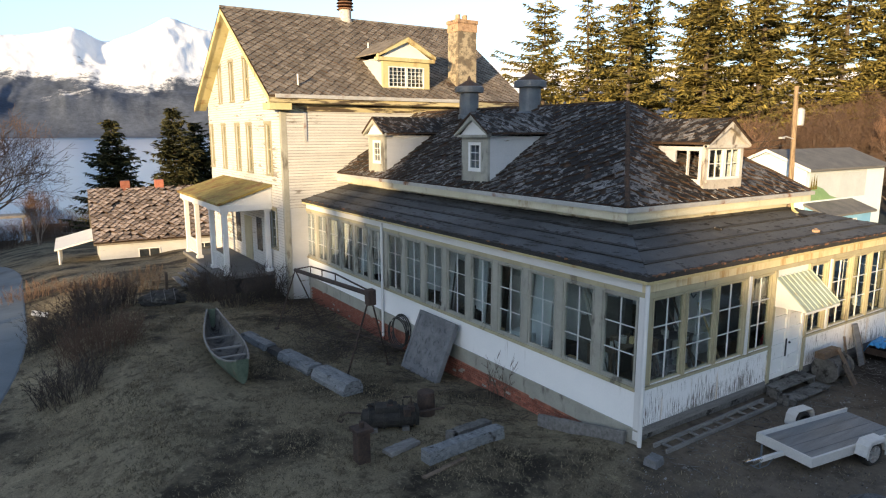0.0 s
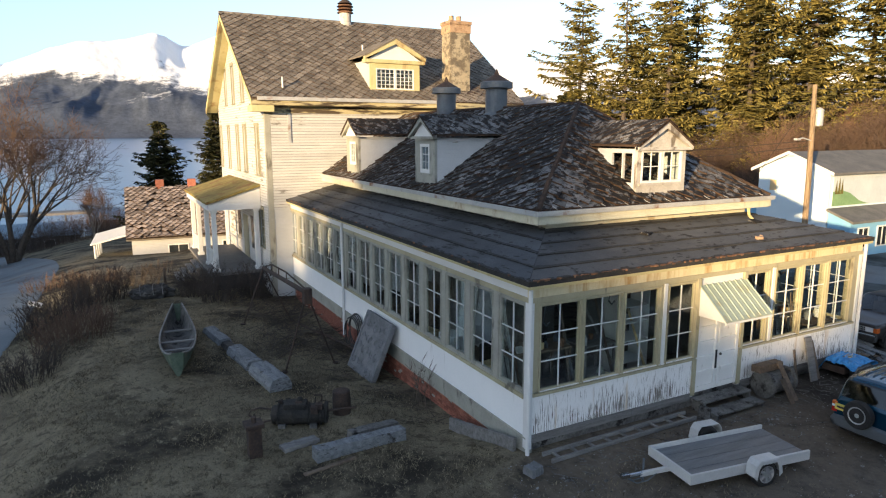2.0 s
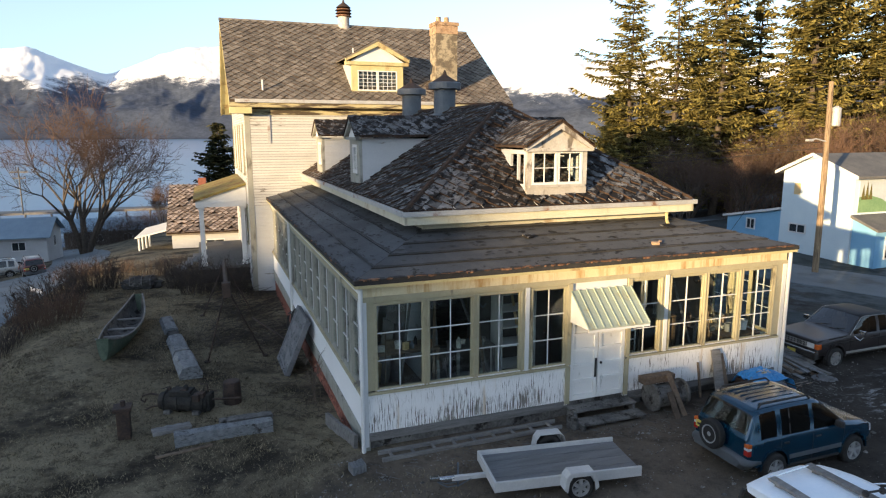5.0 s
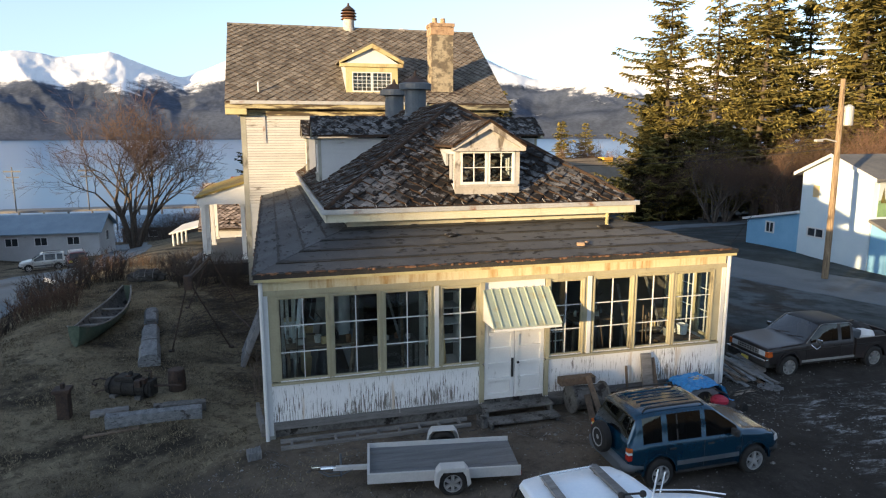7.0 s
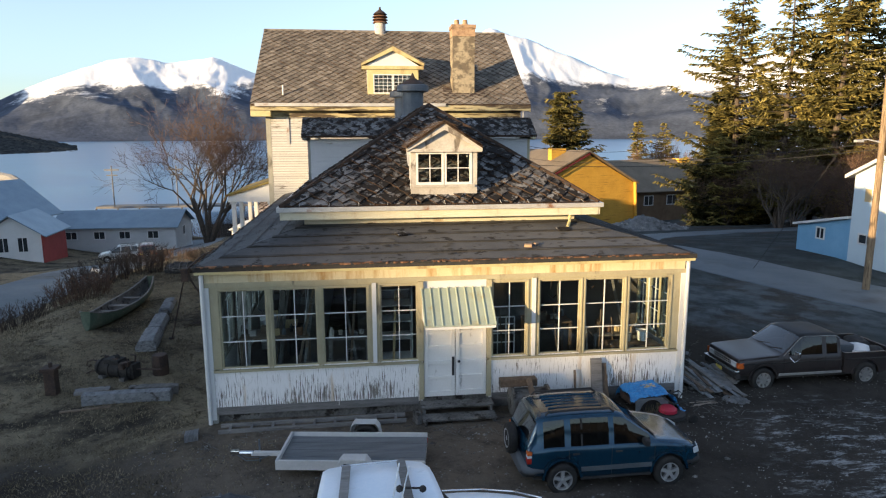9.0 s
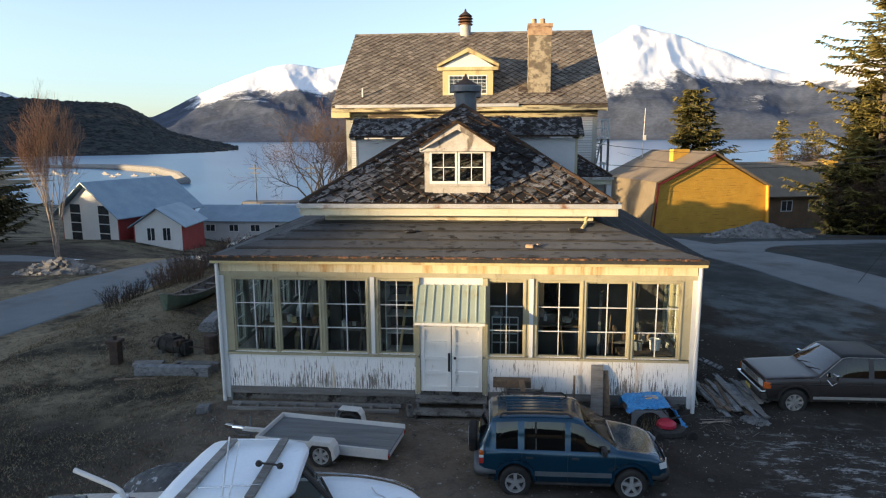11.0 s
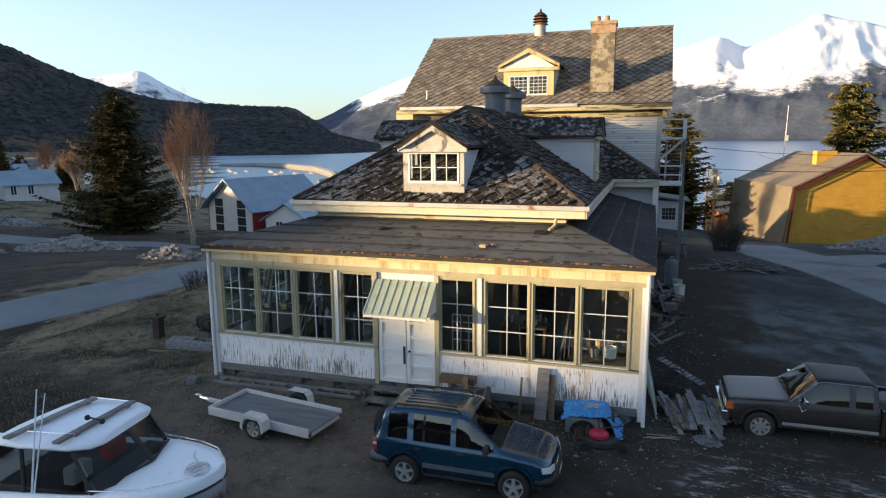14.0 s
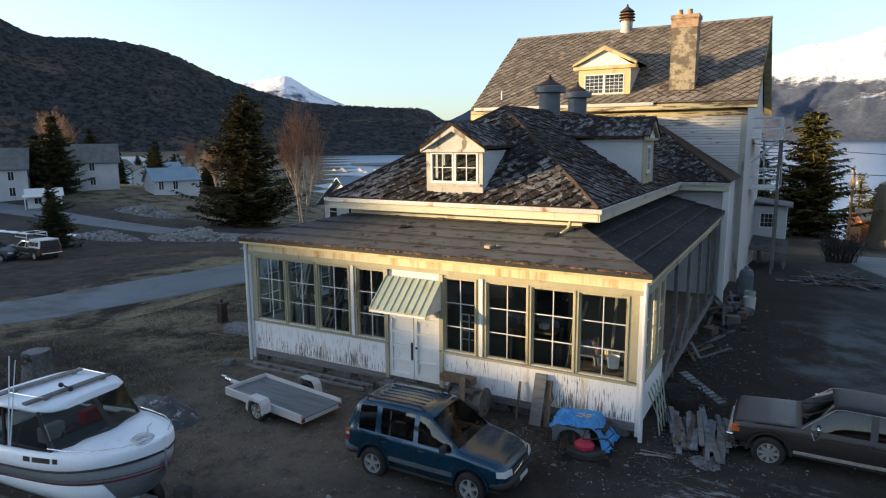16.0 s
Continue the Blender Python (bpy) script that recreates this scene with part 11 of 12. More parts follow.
# breakwater of the harbour
bm = BM()
tube(bm, [(-340, 455, SEA + 0.6), (-300, 452, SEA + 1.0), (-255, 425, SEA + 1.4), (-208, 383, SEA + 1.6), (-165, 325, SEA + 1.6), (-143, 288, SEA + 1.2), (-150, 280, SEA + 0.4)], [1.6, 2.2, 2.5, 2.6, 2.5, 2.2, 1.2], 8)
solid("breakwater", bm, "rubble", "rubble breakwater curving into the harbour", "breakwater")
for i in range(14):
    bm = BM()
    x, y = -300 + 8.5 * i + r_.uniform(-2, 2), 380 - 2.5 * i + r_.uniform(-14, 14)
    prism(bm, [(x - 1.9, y, SEA - 0.1), (x + 1.7, y, SEA - 0.1), (x + 2.3, y, SEA + 0.55), (x - 2.0, y, SEA + 0.5)], (0, 1.3, 0))
    box(bm, x - 0.9, x + 0.4, y + 0.25, y + 1.05, SEA + 0.5, SEA + 1.35, None, 0.1)
    solid("moored_boat", bm, "weathered_white", "small white boat moored in the harbour", "boat", "boats in the harbour")
# wharf on piles
wh = thing("wharf", "old timber wharf on piles along the shore", "wharf")
bm = BM()
box(bm, -60, 20, 150, 155, -10.3, -9.8)
part("wharf_deck", bm, "wood_grey", wh)
for i in range(17):
    bm = BM()
    tube(bm, [(-60 + 5 * i, 150.3, SEA - 1), (-60 + 5 * i, 150.3, -10.3)], 0.22, 6)
    part("pile", bm, "wood_grey", wh)
for x in (-52, -38):
    bm = BM()
    tube(bm, [(x, 140, -9), (x, 140, 0.5)], 0.14, 6)
    box(bm, x - 1.6, x + 1.6, 139.9, 140.1, -0.6, -0.3)
    box(bm, x - 1.2, x + 1.2, 139.9, 140.1, -1.8, -1.55)
    solid("utility_pole", bm, "wood_grey", "distant utility pole with crossarms", "pole")
bm = BM()
tube(bm, [(22.8, 124.0, -13), (22.9, 124.0, 1.8)], [0.22, 0.17], 8)
solid("utility_pole", bm, "pole_wood", "bare wooden pole beyond the yard", "pole")

# heaps of gravel and rubble
def heap(x, y, rx, ry, hgt, seed, mat="rubble", label="heap of grey rubble and gravel", stones=160, name="rubble_heap"):
    r = random.Random(seed)
    bm = BM()
    n = 18
    rows = []
    for i in range(n + 1):
        row = []
        for j in range(n + 1):
            u, w = i / n * 2 - 1, j / n * 2 - 1
            rr = min(1, math.hypot(u, w))
            hh = hgt * (1 - rr) ** 0.9 * (1 + 0.6 * noise.noise(Vector((u * 3, w * 3, seed)))) + 0.15 * hgt * noise.noise(Vector((u * 9, w * 9, seed))) * (1 - rr)
            row.append(bm.verts.new((x + rx * u, y + ry * w, gz(x + rx * u, y + ry * w) - 0.04 + max(0, hh))))
        rows.append(row)
    for a, b in zip(rows, rows[1:]):
        for j in range(n):
            bm.faces.new((a[j], b[j], b[j + 1], a[j + 1]))
    for _ in range(stones):
        a, q = r.uniform(0, math.tau), math.sqrt(r.random())
        cx, cy = x + rx * q * math.cos(a), y + ry * q * math.sin(a)
        s = r.uniform(0.06, 0.2)
        z = gz(cx, cy) + hgt * max(0, 1 - q) ** 0.9
        box(bm, -s, s, -s * 0.8, s * 0.8, -s * 0.5, s * 0.5, pose(cx, cy, z, r.uniform(-30, 30), r.uniform(-30, 30), r.uniform(0, 180)))
    return tagged(part(name, bm, mat), label, "rubble", kind="stuff")


heap(-38.5, 30.0, 6.8, 2.4, 1.3, 3, stones=300)
heap(-71.5, 49.0, 7.0, 2.6, 1.2, 9, label="low spread of grey rubble before the brush", stones=200)
heap(-20, 21.5, 2.8, 1.2, 0.9, 4, label="heap of grey brushwood and rubble by the street")
heap(-47, 26.0, 5.0, 1.8, 0.9, 5)
heap(31.0, 44.0, 5.0, 2.0, 1.4, 6, label="heap of blue-grey gravel by the lane")
bm = BM()
for x, y, rx, ry in ((-50.5, 25.9, 5.2, 0.8), (-60.5, 23.4, 4.6, 0.7), (-30, 40, 2, 0.5)):
    n = 24
    c = bm.verts.new((x, y, gz(x, y) + 0.16))
    ring = [bm.verts.new((x + rx * math.cos(k * math.tau / n) * (1 + 0.2 * math.sin(k * 2.7)), y + ry * math.sin(k * math.tau / n) * (1 + 0.25 * math.cos(k * 3.1)), gz(x + rx * math.cos(k * math.tau / n), y + ry * math.sin(k * math.tau / n)) + 0.06)) for k in range(n)]
    for k in range(n):
        bm.faces.new((c, ring[k], ring[(k + 1) % n]))
tagged(part("snow_patch", bm, "snow"), "remains of old snow along the road verge", "snow", kind="stuff")
# parked cars down the street
suv("silver off-roader parked down by the bungalow", pose(-21.7, 55.9, gz(-21.7, 55.9), 0, 0, 195), "silver_paint")
suv("dark red family car parked down by the bungalow", pose(-17.7, 52.0, gz(-17.7, 52.0), 0, 0, 108), "dark_red")
suv("dark car parked on waste ground by the street", pose(-41.0, 12.2, gz(-41.0, 12.2), 0, 0, 30), "grey_plastic")
work = pickup("dark pickup with white bed canopy and ladder rack, on waste ground", Matrix())
bm = BM()
prism(bm, [(-2.46, -0.82, 1.0), (-0.84, -0.82, 1.0), (-0.84, -0.70, 1.56), (-2.36, -0.70, 1.56)], (0, 0.02, 0))
prism(bm, [(-2.46, 0.82, 1.0), (-0.84, 0.82, 1.0), (-0.84, 0.70, 1.56), (-2.36, 0.70, 1.56)], (0, -0.02, 0))
box(bm, -2.40, -0.82, -0.72, 0.72, 1.55, 1.62, None, 0.02)
bmesh.ops.recalc_face_normals(bm, faces=bm.faces[:])
canopy = part("bed_canopy", bm, "white", work, "white fibreglass bed canopy")
bm = BM()
prism(bm, [(-2.47, -0.74, 1.05), (-2.47, 0.74, 1.05), (-2.39, 0.64, 1.5), (-2.39, -0.64, 1.5)], (0.01, 0, 0))
part("rear_window", bm, "dark", canopy)
for sgn in (-1, 1):
    for a in (-2.15, -1.70, -1.25):
        bm = BM()
        prism(bm, [(a, sgn * 0.812, 1.12), (a + 0.38, sgn * 0.812, 1.12), (a + 0.38, sgn * 0.742, 1.44), (a, sgn * 0.742, 1.44)], (0, sgn * 0.012, 0))
        part("side_window", bm, "dark", canopy)
for sgn in (-1, 1):
    bm = BM()
    tube(bm, [(-0.6, sgn * 0.78, 1.0), (-0.6, sgn * 0.78, 2.0), (1.1, sgn * 0.78, 2.0)], 0.03, 6)
    tube(bm, [(-0.6, sgn * 0.78, 1.72), (1.1, sgn * 0.78, 1.72), (1.1, sgn * 0.78, 2.0)], 0.03, 6)
    part("rack_side", bm, "white", work)
for a in (-0.6, 1.1):
    bm = BM()
    tube(bm, [(a, -0.78, 2.0), (a, 0.78, 2.0)], 0.03, 6)
    part("rack_bar", bm, "white", work)
work.matrix_world = pose(-38.5, 14.2, gz(-37.5, 14.2), 0, 0, 178)

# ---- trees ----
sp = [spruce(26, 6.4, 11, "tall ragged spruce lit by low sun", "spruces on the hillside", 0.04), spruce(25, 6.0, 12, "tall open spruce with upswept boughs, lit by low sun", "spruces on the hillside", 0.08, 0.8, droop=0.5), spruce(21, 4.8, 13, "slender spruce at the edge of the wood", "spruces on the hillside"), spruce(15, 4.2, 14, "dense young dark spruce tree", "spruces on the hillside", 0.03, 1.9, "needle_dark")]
r_ = random.Random(55)
spots = [(46.5, 54.5, 0, 0.94), (49.5, 50.0, 1, 0.93), (52.5, 46.0, 1, 0.98), (56.0, 48.5, 0, 0.9), (48.0, 58.5, 3, 0.95), (45.6, 56.6, 3, 0.9), (60, 40.5, 0, 1.05), (63.5, 44, 1, 1.05), (66, 37.0, 0, 1.0), (70, 40.5, 2, 1.1), (73, 31, 0, 1.0), (76, 36, 1, 1.05), (79, 26, 2, 1.15), (83, 31, 0, 1.0), (57.5, 55.5, 2, 1.0), (64, 52, 2, 1.1), (70, 48, 0, 0.95), (88, 22, 1, 1.0), (92, 30, 0, 1.0), (53.0, 60.0, 2, 0.75), (56.0, 62.0, 2, 0.7)]
first = [True] * 4
for x, y, k, s in spots:
    m_ = pose(x, y, gz(x, y) - 0.3, 0, 0, r_.uniform(0, 360)) @ Matrix.Diagonal((s * 1.1, s * 1.1, s * 1.2, 1))
    if first[k]:
        sp[k].matrix_world = m_
        first[k] = False
    else:
        t_ = copy_thing(sp[k], pose(0, 0, 0))
        t_.matrix_world = m_
        t_["label"] = sp[k]["label"]
def tree_at(k, x, y, s, label, group=""):
    t_ = copy_thing(sp[k], pose(0, 0, 0))
    t_.matrix_world = pose(x, y, gz(x, y) - 0.3, 0, 0, r_.uniform(0, 360)) @ Matrix.Scale(s, 4)
    t_["label"] = label
    t_["group"] = group or "spruces in the town"
    return t_
tree_at(3, 5.4, 74.0, 1.04, "dark green spruce behind the cottage")
tree_at(3, -0.8, 78.0, 0.98, "dark green spruce behind the cottage")
tree_at(3, 8.6, 77.0, 0.95, "dark green spruce behind the cottage")
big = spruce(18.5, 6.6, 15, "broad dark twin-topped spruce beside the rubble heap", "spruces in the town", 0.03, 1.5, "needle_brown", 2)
big.matrix_world = pose(-51.0, 49.0, gz(-51, 49) - 0.4)
tree_at(3, -43.0, 18.4, 0.40, "small dark spruce at the street verge")
tree_at(3, -99.5, 52.0, 0.92, "dark spruce in front of a white house")
tree_at(3, -102.5, 50.5, 0.72, "dark spruce in front of a white house")
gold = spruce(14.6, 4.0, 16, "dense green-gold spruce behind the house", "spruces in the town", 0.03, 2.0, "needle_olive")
gold.matrix_world = pose(15.7, 88.0, gz(15.7, 88.0) - 0.3) @ Matrix.Diagonal((1.36, 1.36, 1.2, 1))
t_ = copy_thing(gold, pose(0, 0, 0))
t_.matrix_world = pose(41.5, 104.0, gz(41.5, 104.0) - 0.3, 0, 0, 70) @ Matrix.Diagonal((1.75, 1.75, 1.72, 1))
t_["label"] = "tall broad olive-green spruce beyond the yellow barn"
tree_at(2, 45.0, 122.0, 0.7, "smaller spruce beyond the yellow barn")
tree_at(2, 68.8, 130.8, 1.25, "gold-lit spruce behind the brown house")
tree_at(0, 75.9, 132.1, 1.0, "gold-lit spruce behind the brown house")
tree_at(3, 63.6, 133.4, 1.15, "gold-lit spruce behind the brown house")
tree_at(3, 26.4, 118.0, 0.70, "small spruce near the shore")
tree_at(3, 27.9, 119.0, 0.76, "small spruce near the shore")
tree_at(2, 23.9, 121.0, 0.63, "slim spruce near the shore")
for i in range(34):
    az_, di_ = radians(r_.uniform(-68, -48)), r_.uniform(120, 290)
    tree_at(3, di_ * math.sin(az_), di_ * math.cos(az_), r_.uniform(0.45, 0.85), "distant dark conifer in the town", "distant conifers")

bt1 = bare_tree(20, 5, "broad leafless cottonwood with reddish twigs", "bark", "twig", 0.26, 5, 0.42, 6, 0.35, first=0.30, kids=(2, 3), fine=0.013, lean_out=0.42)
bt1.matrix_world = pose(-17.5, 77.5, gz(-17.5, 77.5)) @ Matrix.Scale(1.2, 4)
M["twig_red"] = surf("twig_red", (0.15, 0.088, 0.056), (0.23, 0.138, 0.09), 3.0, 0.95, 0.2, 20.0)
bt2 = bare_tree(17, 9, "pale slender leafless birches with reddish twigs", "bark_pale", "twig_red", 0.16, 5, 0.32, 5, 1.2, first=0.30, kids=(2, 3), fine=0.012, lean_out=0.012)
bt2.matrix_world = pose(-34.5, 41.5, gz(-34.5, 41.5)) @ Matrix.Diagonal((0.6, 0.6, 0.98, 1))
r3 = random.Random(91)
for i in range(64):
    x = r3.uniform(46, 96)
    y = r3.uniform(4, 30) + (30 if x < 60 else 12) * r3.random()
    t_ = copy_thing(bt1 if i % 5 else bt2, pose(0, 0, 0))
    t_.matrix_world = pose(x, y, gz(x, y) - 0.2, 0, 0, r3.uniform(0, 360)) @ Matrix.Scale(r3.uniform(0.3, 0.6), 4)
    t_["label"] = "leafless brown tree in the thicket on the slope"
    t_["group"] = "leafless trees on the slope"
for x, y, s, a in ((43.5, 41.0, 0.75, 30), (57, 31, 0.8, 80), (63, 27, 0.85, 140), (69, 22, 0.8, 200), (45.5, 53.5, 0.7, 250), (75, 15, 0.85, 10), (66, 18, 0.7, 300), (81, 10, 0.9, 55), (60, 23, 0.65, 110)):
    t_ = copy_thing(bt1, pose(0, 0, 0))
    t_.matrix_world = pose(x, y, gz(x, y) - 0.2, 0, 0, a) @ Matrix.Scale(s * 0.65, 4)
    t_["label"] = "leafless brown tree at the edge of the wood"
for x, y, s in ((67.5, 119, 1.2), (71.4, 117.8, 1.1), (76.6, 119, 1.05), (-9.0, 88, 0.5), (-108, 88, 0.7), (-96, 84, 0.6), (-113, 60, 0.95), (-88, 78, 0.55)):
    t_ = copy_thing(bt2, pose(0, 0, 0))
    t_.matrix_world = pose(x, y, gz(x, y) - 0.2, 0, 0, x * 7) @ Matrix.Scale(s, 4)
    t_["label"] = "leafless pale tree in the town"
# Unseen spruces added behind the viewpoint, to keep low sun off the yard
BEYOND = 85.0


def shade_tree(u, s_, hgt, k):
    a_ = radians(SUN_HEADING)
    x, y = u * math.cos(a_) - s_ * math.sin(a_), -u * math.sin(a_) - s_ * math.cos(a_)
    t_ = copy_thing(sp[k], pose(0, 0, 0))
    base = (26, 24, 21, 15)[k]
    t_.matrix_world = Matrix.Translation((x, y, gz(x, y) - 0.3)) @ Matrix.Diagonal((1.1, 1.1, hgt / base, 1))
    t_["label"] = "unseen tall spruce added to keep low sun off the house"
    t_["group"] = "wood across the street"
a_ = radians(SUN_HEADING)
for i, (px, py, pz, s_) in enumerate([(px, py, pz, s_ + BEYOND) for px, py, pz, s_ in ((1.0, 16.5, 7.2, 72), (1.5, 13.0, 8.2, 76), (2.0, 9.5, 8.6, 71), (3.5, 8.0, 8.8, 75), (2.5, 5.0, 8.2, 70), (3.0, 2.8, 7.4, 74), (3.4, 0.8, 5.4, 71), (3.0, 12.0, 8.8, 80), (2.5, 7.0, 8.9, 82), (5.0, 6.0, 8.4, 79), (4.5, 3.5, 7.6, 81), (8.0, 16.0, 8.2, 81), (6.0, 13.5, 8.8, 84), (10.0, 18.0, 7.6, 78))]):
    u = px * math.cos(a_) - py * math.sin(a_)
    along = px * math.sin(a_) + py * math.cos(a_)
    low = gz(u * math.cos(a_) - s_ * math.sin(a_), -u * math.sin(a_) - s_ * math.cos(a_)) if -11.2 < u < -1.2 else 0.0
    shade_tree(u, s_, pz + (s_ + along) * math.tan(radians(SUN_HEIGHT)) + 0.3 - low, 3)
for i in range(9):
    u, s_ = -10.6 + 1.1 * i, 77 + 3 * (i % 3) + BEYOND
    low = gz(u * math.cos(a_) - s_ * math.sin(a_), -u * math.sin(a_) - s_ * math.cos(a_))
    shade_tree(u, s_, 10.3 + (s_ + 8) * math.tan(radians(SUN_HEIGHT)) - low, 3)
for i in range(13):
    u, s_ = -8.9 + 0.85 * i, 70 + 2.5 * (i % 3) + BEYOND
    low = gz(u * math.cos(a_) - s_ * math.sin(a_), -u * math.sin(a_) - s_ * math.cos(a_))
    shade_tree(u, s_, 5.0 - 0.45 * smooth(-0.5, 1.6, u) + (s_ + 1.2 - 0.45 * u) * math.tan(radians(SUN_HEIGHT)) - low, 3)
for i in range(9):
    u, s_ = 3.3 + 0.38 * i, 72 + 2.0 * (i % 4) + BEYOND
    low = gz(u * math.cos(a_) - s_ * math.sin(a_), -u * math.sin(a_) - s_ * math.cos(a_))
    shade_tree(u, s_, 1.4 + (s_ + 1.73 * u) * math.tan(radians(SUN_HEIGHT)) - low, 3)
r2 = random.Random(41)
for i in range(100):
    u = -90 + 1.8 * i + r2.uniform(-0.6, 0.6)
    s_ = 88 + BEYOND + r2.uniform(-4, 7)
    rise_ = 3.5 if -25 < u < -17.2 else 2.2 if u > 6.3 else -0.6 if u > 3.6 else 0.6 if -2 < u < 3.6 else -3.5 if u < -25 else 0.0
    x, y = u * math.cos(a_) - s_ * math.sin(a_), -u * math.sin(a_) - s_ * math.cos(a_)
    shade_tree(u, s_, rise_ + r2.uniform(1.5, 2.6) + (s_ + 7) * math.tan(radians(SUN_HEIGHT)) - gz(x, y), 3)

# ---- shrubs ----
for i, (x, y, rad, hgt, n) in enumerate(((-9.2, 15.5, 1.6, 1.5, 150), (-9.8, 19.0, 1.8, 1.8, 170), (-8.4, 22.0, 1.6, 1.9, 150), (-10.3, 12.5, 1.2, 1.2, 90), (-6.5, 26.0, 1.3, 1.2, 60), (-8.5, 29.0, 1.6, 1.0, 60), (-4.2, 20.5, 1.0, 1.9, 110), (-3.6, 18.6, 0.9, 1.6, 90), (-2.0, 19.0, 0.8, 2.0, 80), (-5.2, 31.0, 1.2, 1.0, 40), (-11.0, 32.0, 1.8, 1.2, 60), (17.6, 35.4, 1.1, 2.5, 190))):
    shrub("shrub", x, y, rad * 0.8, hgt * 0.72, int(n * 1.5), 200 + i, "twig_dark" if i % 5 else "twig")
for i, (x, y, rad, hgt, n) in enumerate(((55, 28, 5, 5, 330), (62, 22, 6, 6, 380), (70, 16, 6, 6, 380), (50, 36, 4, 5, 260), (78, 8, 7, 7, 380), (86, 0, 7, 7, 360), (66, 30, 6, 6, 300))):
    shrub("thicket", x, y, rad, hgt, n, 300 + i, "twig", "dense leafless brown thicket on the slope")
for i, (x, y, rad, hgt) in enumerate(((-25, 101, 4, 3.2), (-19, 104, 5, 3.8), (-12, 101, 5, 4.2), (-5, 104, 5, 4.0), (1.5, 101, 4, 4.2), (-15, 96, 4, 3.2), (-8, 95, 4, 3.4), (-1.5, 94, 3, 3.0))):
    shrub("thicket", x, y, rad, hgt, 300, 340 + i, "twig_dark" if i % 2 else "twig", "dense leafless brown thicket by the shore")
for i, (x, y) in enumerate(((-0.35, 4.6), (-0.3, 4.2), (-0.35, 5.0))):
    shrub("sapling", x, y, 0.12, 1.35, 3, 400 + i, "bark", "thin bare saplings against the brick base", 0.25)

# ---- dead grass on the lawn ----
v, f = [], []
r_ = random.Random(17)
n = 0
while n < 130000:
    x, y = r_.uniform(-11.6, 4.5), r_.uniform(-7.5, 23)
    if x > -0.5 and y > -1.2 or x > 0 and r_.random() > 0.3:
        continue
    if noise.noise(Vector((x * 0.5, y * 0.5, 3))) < -0.12 and r_.random() < 0.8:
        continue
    z = gz(x, y)
    a, hh, ln = r_.uniform(0, math.tau), r_.uniform(0.015, 0.07), r_.uniform(0.03, 0.12)
    dx, dy = math.cos(a), math.sin(a)
    i0 = len(v)
    w_ = r_.uniform(0.005, 0.012)
    v += [(x - dy * w_, y + dx * w_, z - 0.01), (x + dy * w_, y - dx * w_, z - 0.01), (x + dx * ln, y + dy * ln, z + hh)]
    f.append((i0, i0 + 1, i0 + 2))
    n += 1
grass = tagged(from_lists("dead_grass", v, f, "straw"), "short dead grass over the lawn", "grass", kind="stuff")

v, f = [], []
r_ = random.Random(23)
for n in range(5200):
    x, y = r_.uniform(-1.5, 19), r_.uniform(-9, 1.2)
    if x < 12.4 and y > -0.2 or noise.noise(Vector((x * 0.7, y * 0.7, 9))) < -0.05:
        continue
    z, s = gz(x, y), r_.uniform(0.008, 0.03) * (1 + (r_.random() < 0.05))
    a = r_.uniform(0, math.tau)
    i0 = len(v)
    for k in range(3):
        v.append((x + s * math.cos(a + 2.1 * k), y + s * math.sin(a + 2.1 * k) * 0.8, z - 0.005))
    v.append((x + s * 0.2, y, z + s * r_.uniform(0.4, 0.8)))
    f += [(i0, i0 + 1, i0 + 3), (i0 + 1, i0 + 2, i0 + 3), (i0 + 2, i0, i0 + 3)]
tagged(from_lists("loose_gravel", v, f, "rubble"), "loose pale stones and litter on the dirt yard", "gravel", kind="stuff")

# small sign and post at the verge, dark post by the path
sg = thing("verge_sign", "small white sign board on a dark wooden post", "sign")
bm = BM()
box(bm, -10.84, -10.76, 21.5, 21.58, gz(-10.8, 21.5) - 0.1, -0.25, None, 0.01)
part("post", bm, "bark", sg)
bm = BM()
box(bm, -0.3, 0.3, -0.02, 0.0, -0.11, 0.11, None, 0.006)
ob = part("board", bm, "white", sg)
ob.matrix_local = pose(-10.78, 21.47, -0.28, 0, 14, -20)
bm = BM()
box(bm, -5.36, -5.22, 24.7, 24.84, gz(-5.3, 24.8) - 0.1, gz(-5.3, 24.8) + 0.95, None, 0.02)
solid("gate_post", bm, "bark", "weathered dark gate post beside the path", "post")
# second utility pole down the slope
p2 = thing("utility_pole", "wooden utility pole with white transformer beyond the house", "pole")
bm = BM()
tube(bm, [(20.4, 80.0, gz(20.4, 80) - 0.3), (20.5, 80.0, 2.6)], [0.17, 0.12], 10)
part("shaft", bm, "pole_wood", p2)
for dx in (-0.42, 0.42):
    bm = BM()
    lathe(bm, [(0.16, 0.6), (0.2, 0.65), (0.2, 1.5), (0.1, 1.58)], (20.5 + dx, 79.9, 0), 12)
    part("transformer", bm, "gutter", p2)

# ---- litter on the dirt ----
M["grit"] = surf("grit", (0.05, 0.047, 0.043), (0.20, 0.19, 0.175), 6.0, 0.9, 0.3, 40.0, vary=0.7, island=True)


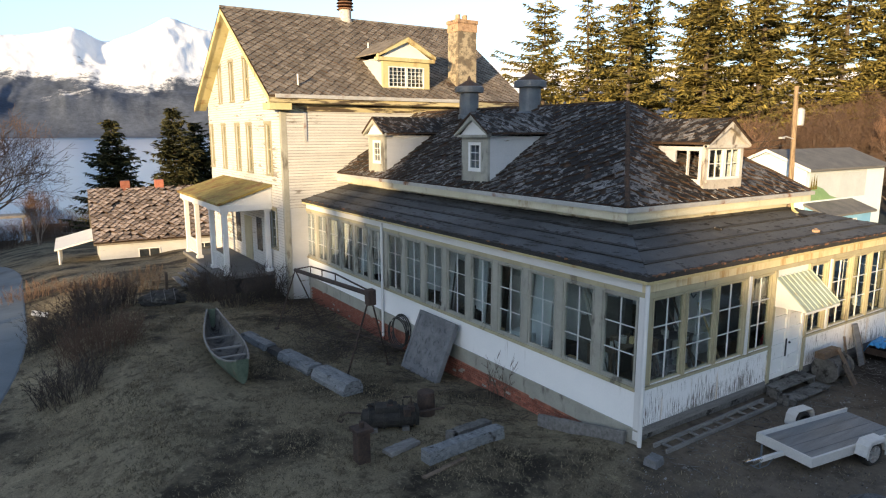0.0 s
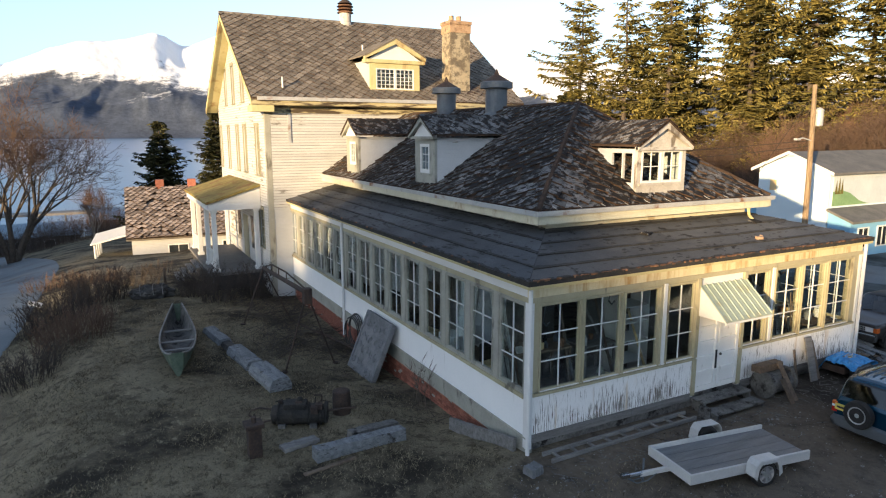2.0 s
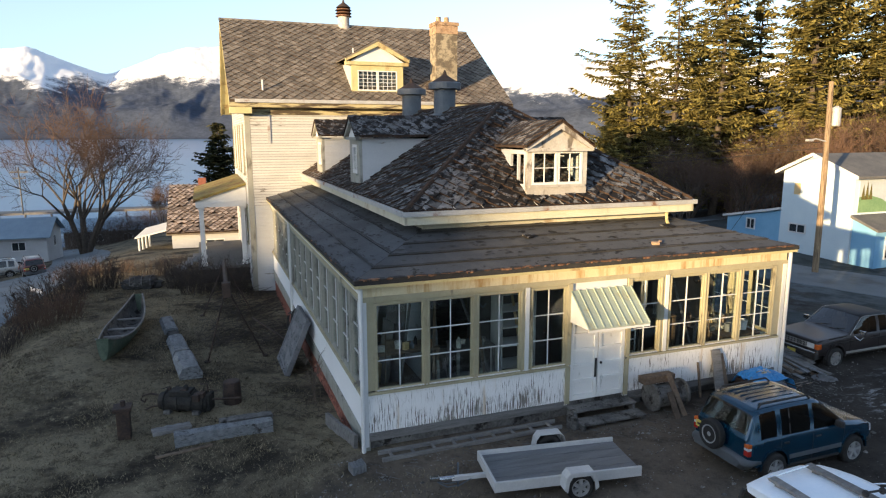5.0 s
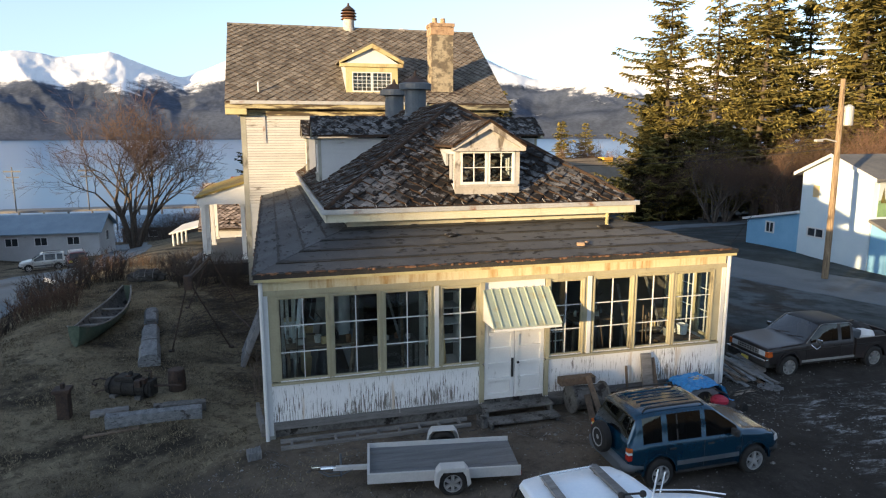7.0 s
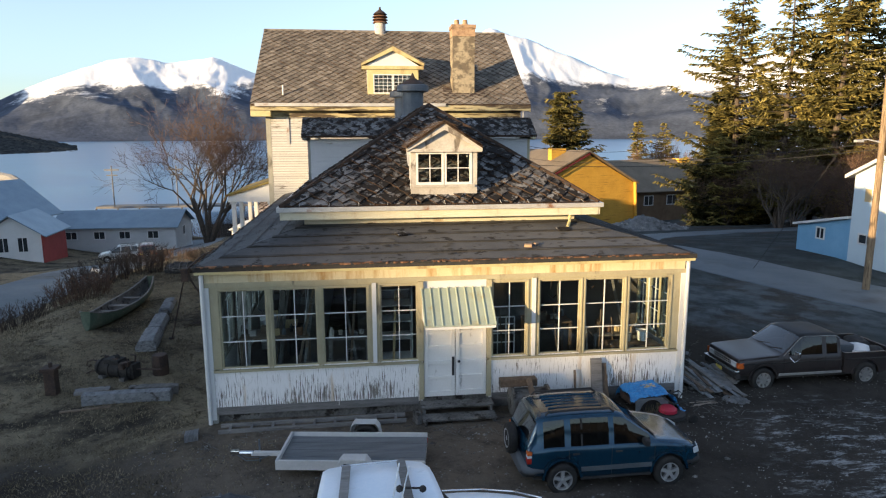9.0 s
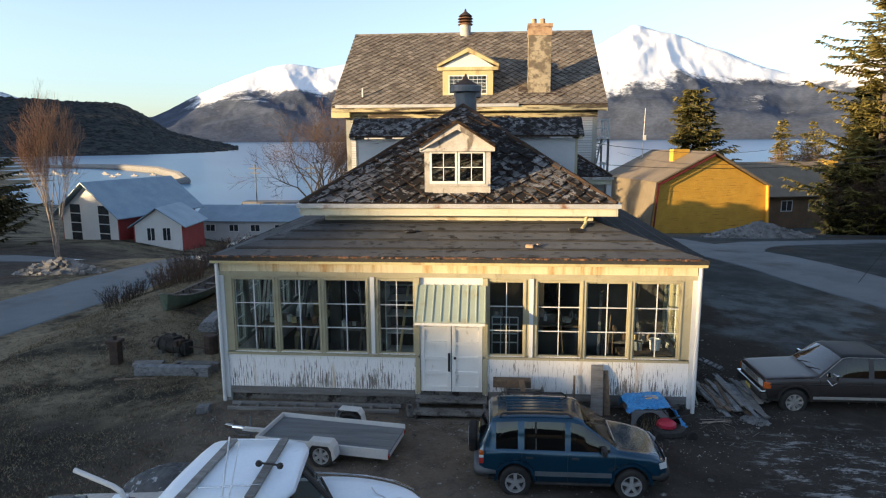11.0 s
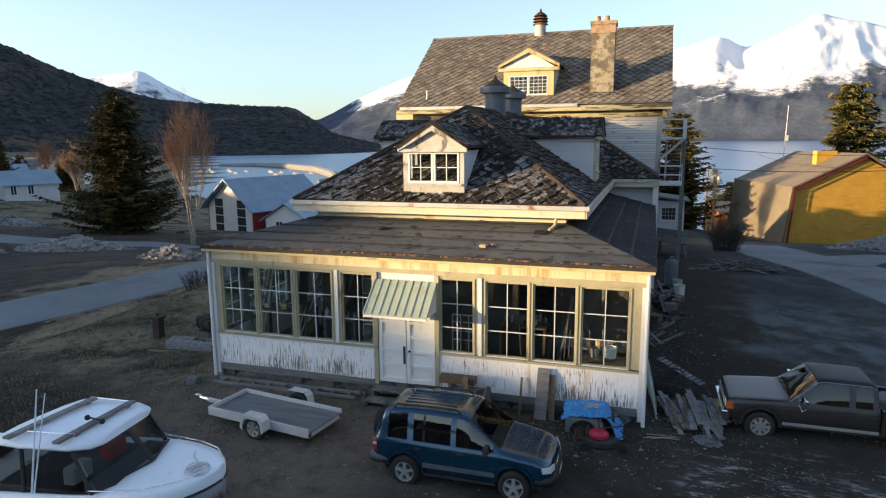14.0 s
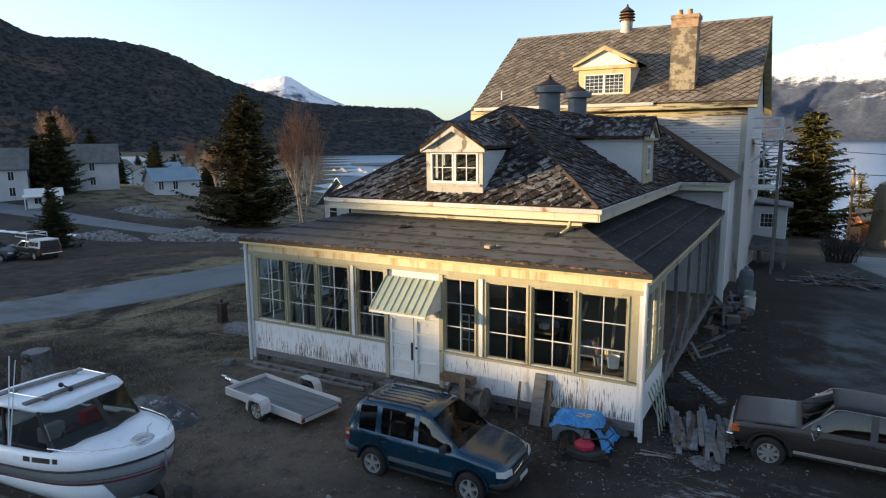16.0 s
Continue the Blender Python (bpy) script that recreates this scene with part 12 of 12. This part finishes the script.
def scatter(name, count_, spot, sizes, flat, mat, label, category, seed):
    """Loose chips lying on the ground, each a lopsided little wedge."""
    rng = random.Random(seed)
    v, f = [], []
    for _ in range(count_):
        x, y, lift = spot(rng)
        s, a = rng.uniform(*sizes) * (2.2 if rng.random() < 0.06 else 1.0), rng.uniform(0, math.tau)
        z, k0 = gz(x, y) - 0.006 + lift, len(v)
        for i in range(5):
            q = a + i * math.tau / 5 + rng.uniform(-0.3, 0.3)
            v.append((x + s * math.cos(q), y + s * math.sin(q) * rng.uniform(0.5, 1.0), z))
        v.append((x + s * rng.uniform(-0.3, 0.3), y + s * rng.uniform(-0.3, 0.3), z + s * flat))
        f += [(k0 + i, k0 + (i + 1) % 5, k0 + 5) for i in range(5)]
    return tagged(from_lists(name, v, f, mat), label, category, kind="stuff")


def yard_spot(rng):
    if rng.random() < 0.6:
        return rng.uniform(-4.0, 19.0), -0.9 - abs(rng.gauss(0, 3.0)), 0.0
    return 12.3 + abs(rng.gauss(0, 1.6)), rng.uniform(-0.5, 14.0), 0.0


def pile_spot(rng):
    q, a = math.sqrt(rng.random()), rng.uniform(0, math.tau)
    return 13.6 + 0.32 * q * math.cos(a), -0.3 + 0.2 * q * math.sin(a), 0.07 * (1 - q)


scatter("stone_chips", 3600, yard_spot, (0.012, 0.038), 0.6, "grit", "small stones and chips strewn over the dirt", "stones", 71)
scatter("gravel_pile", 130, pile_spot, (0.025, 0.055), 0.9, "slab_stone", "small heap of grey stones on the dirt", "stones", 72)
r_ = random.Random(73)
v, f = [], []
for _ in range(650):
    x, y = (r_.uniform(0.0, 13.5), -0.5 - abs(r_.gauss(0, 0.7))) if r_.random() < 0.5 else (12.3 + abs(r_.gauss(0, 0.8)), r_.uniform(-0.6, 13.0))
    a, ln = r_.uniform(0, math.tau), r_.uniform(0.06, 0.35)
    p = Vector((x, y, gz(x, y) + 0.006))
    pipe(v, f, p, p + Vector((math.cos(a) * ln, math.sin(a) * ln, r_.uniform(0, 0.03))), 0.008, 0.005, 3)
tagged(from_lists("twigs", v, f, "wood_dark"), "dead twigs and splinters lying along the porch", "twigs", kind="stuff")
# ribbed strip and a green lattice leaning beside the scrap wood
strip = thing("ribbed_sheet", "narrow ribbed grey sheet lying across the scrap wood", "sheet")
for i in range(11):
    bm = BM()
    box(bm, -0.75 + 0.136 * i, -0.75 + 0.136 * i + 0.09, -0.13, 0.13, 0.0, 0.03, None, 0.006)
    part("rib", bm, "wood_mid", strip)
bm = BM()
box(bm, -0.78, 0.76, -0.15, 0.15, -0.02, -0.001)
part("backing", bm, "dark", strip)
strip.matrix_world = pose(13.15, 2.75, gz(13.1, 2.7) + 0.5, 0, 14, -38)
lattice = thing("lattice", "faded green wooden lattice leaning on the porch side", "trellis")
for i in range(4):
    for s in (-1, 1):
        bm = BM()
        stick(bm, (0.02 * s, -0.5 + 0.3 * i - 0.28 * s, 0.0), (0.02 * s, -0.5 + 0.3 * i + 0.28 * s, 1.1), 0.018, 5)
        part("slat", bm, "green_metal", lattice)
lattice.matrix_world = pose(12.5, 1.3, gz(12.5, 1.3) - 0.02, 0, -14, 0)
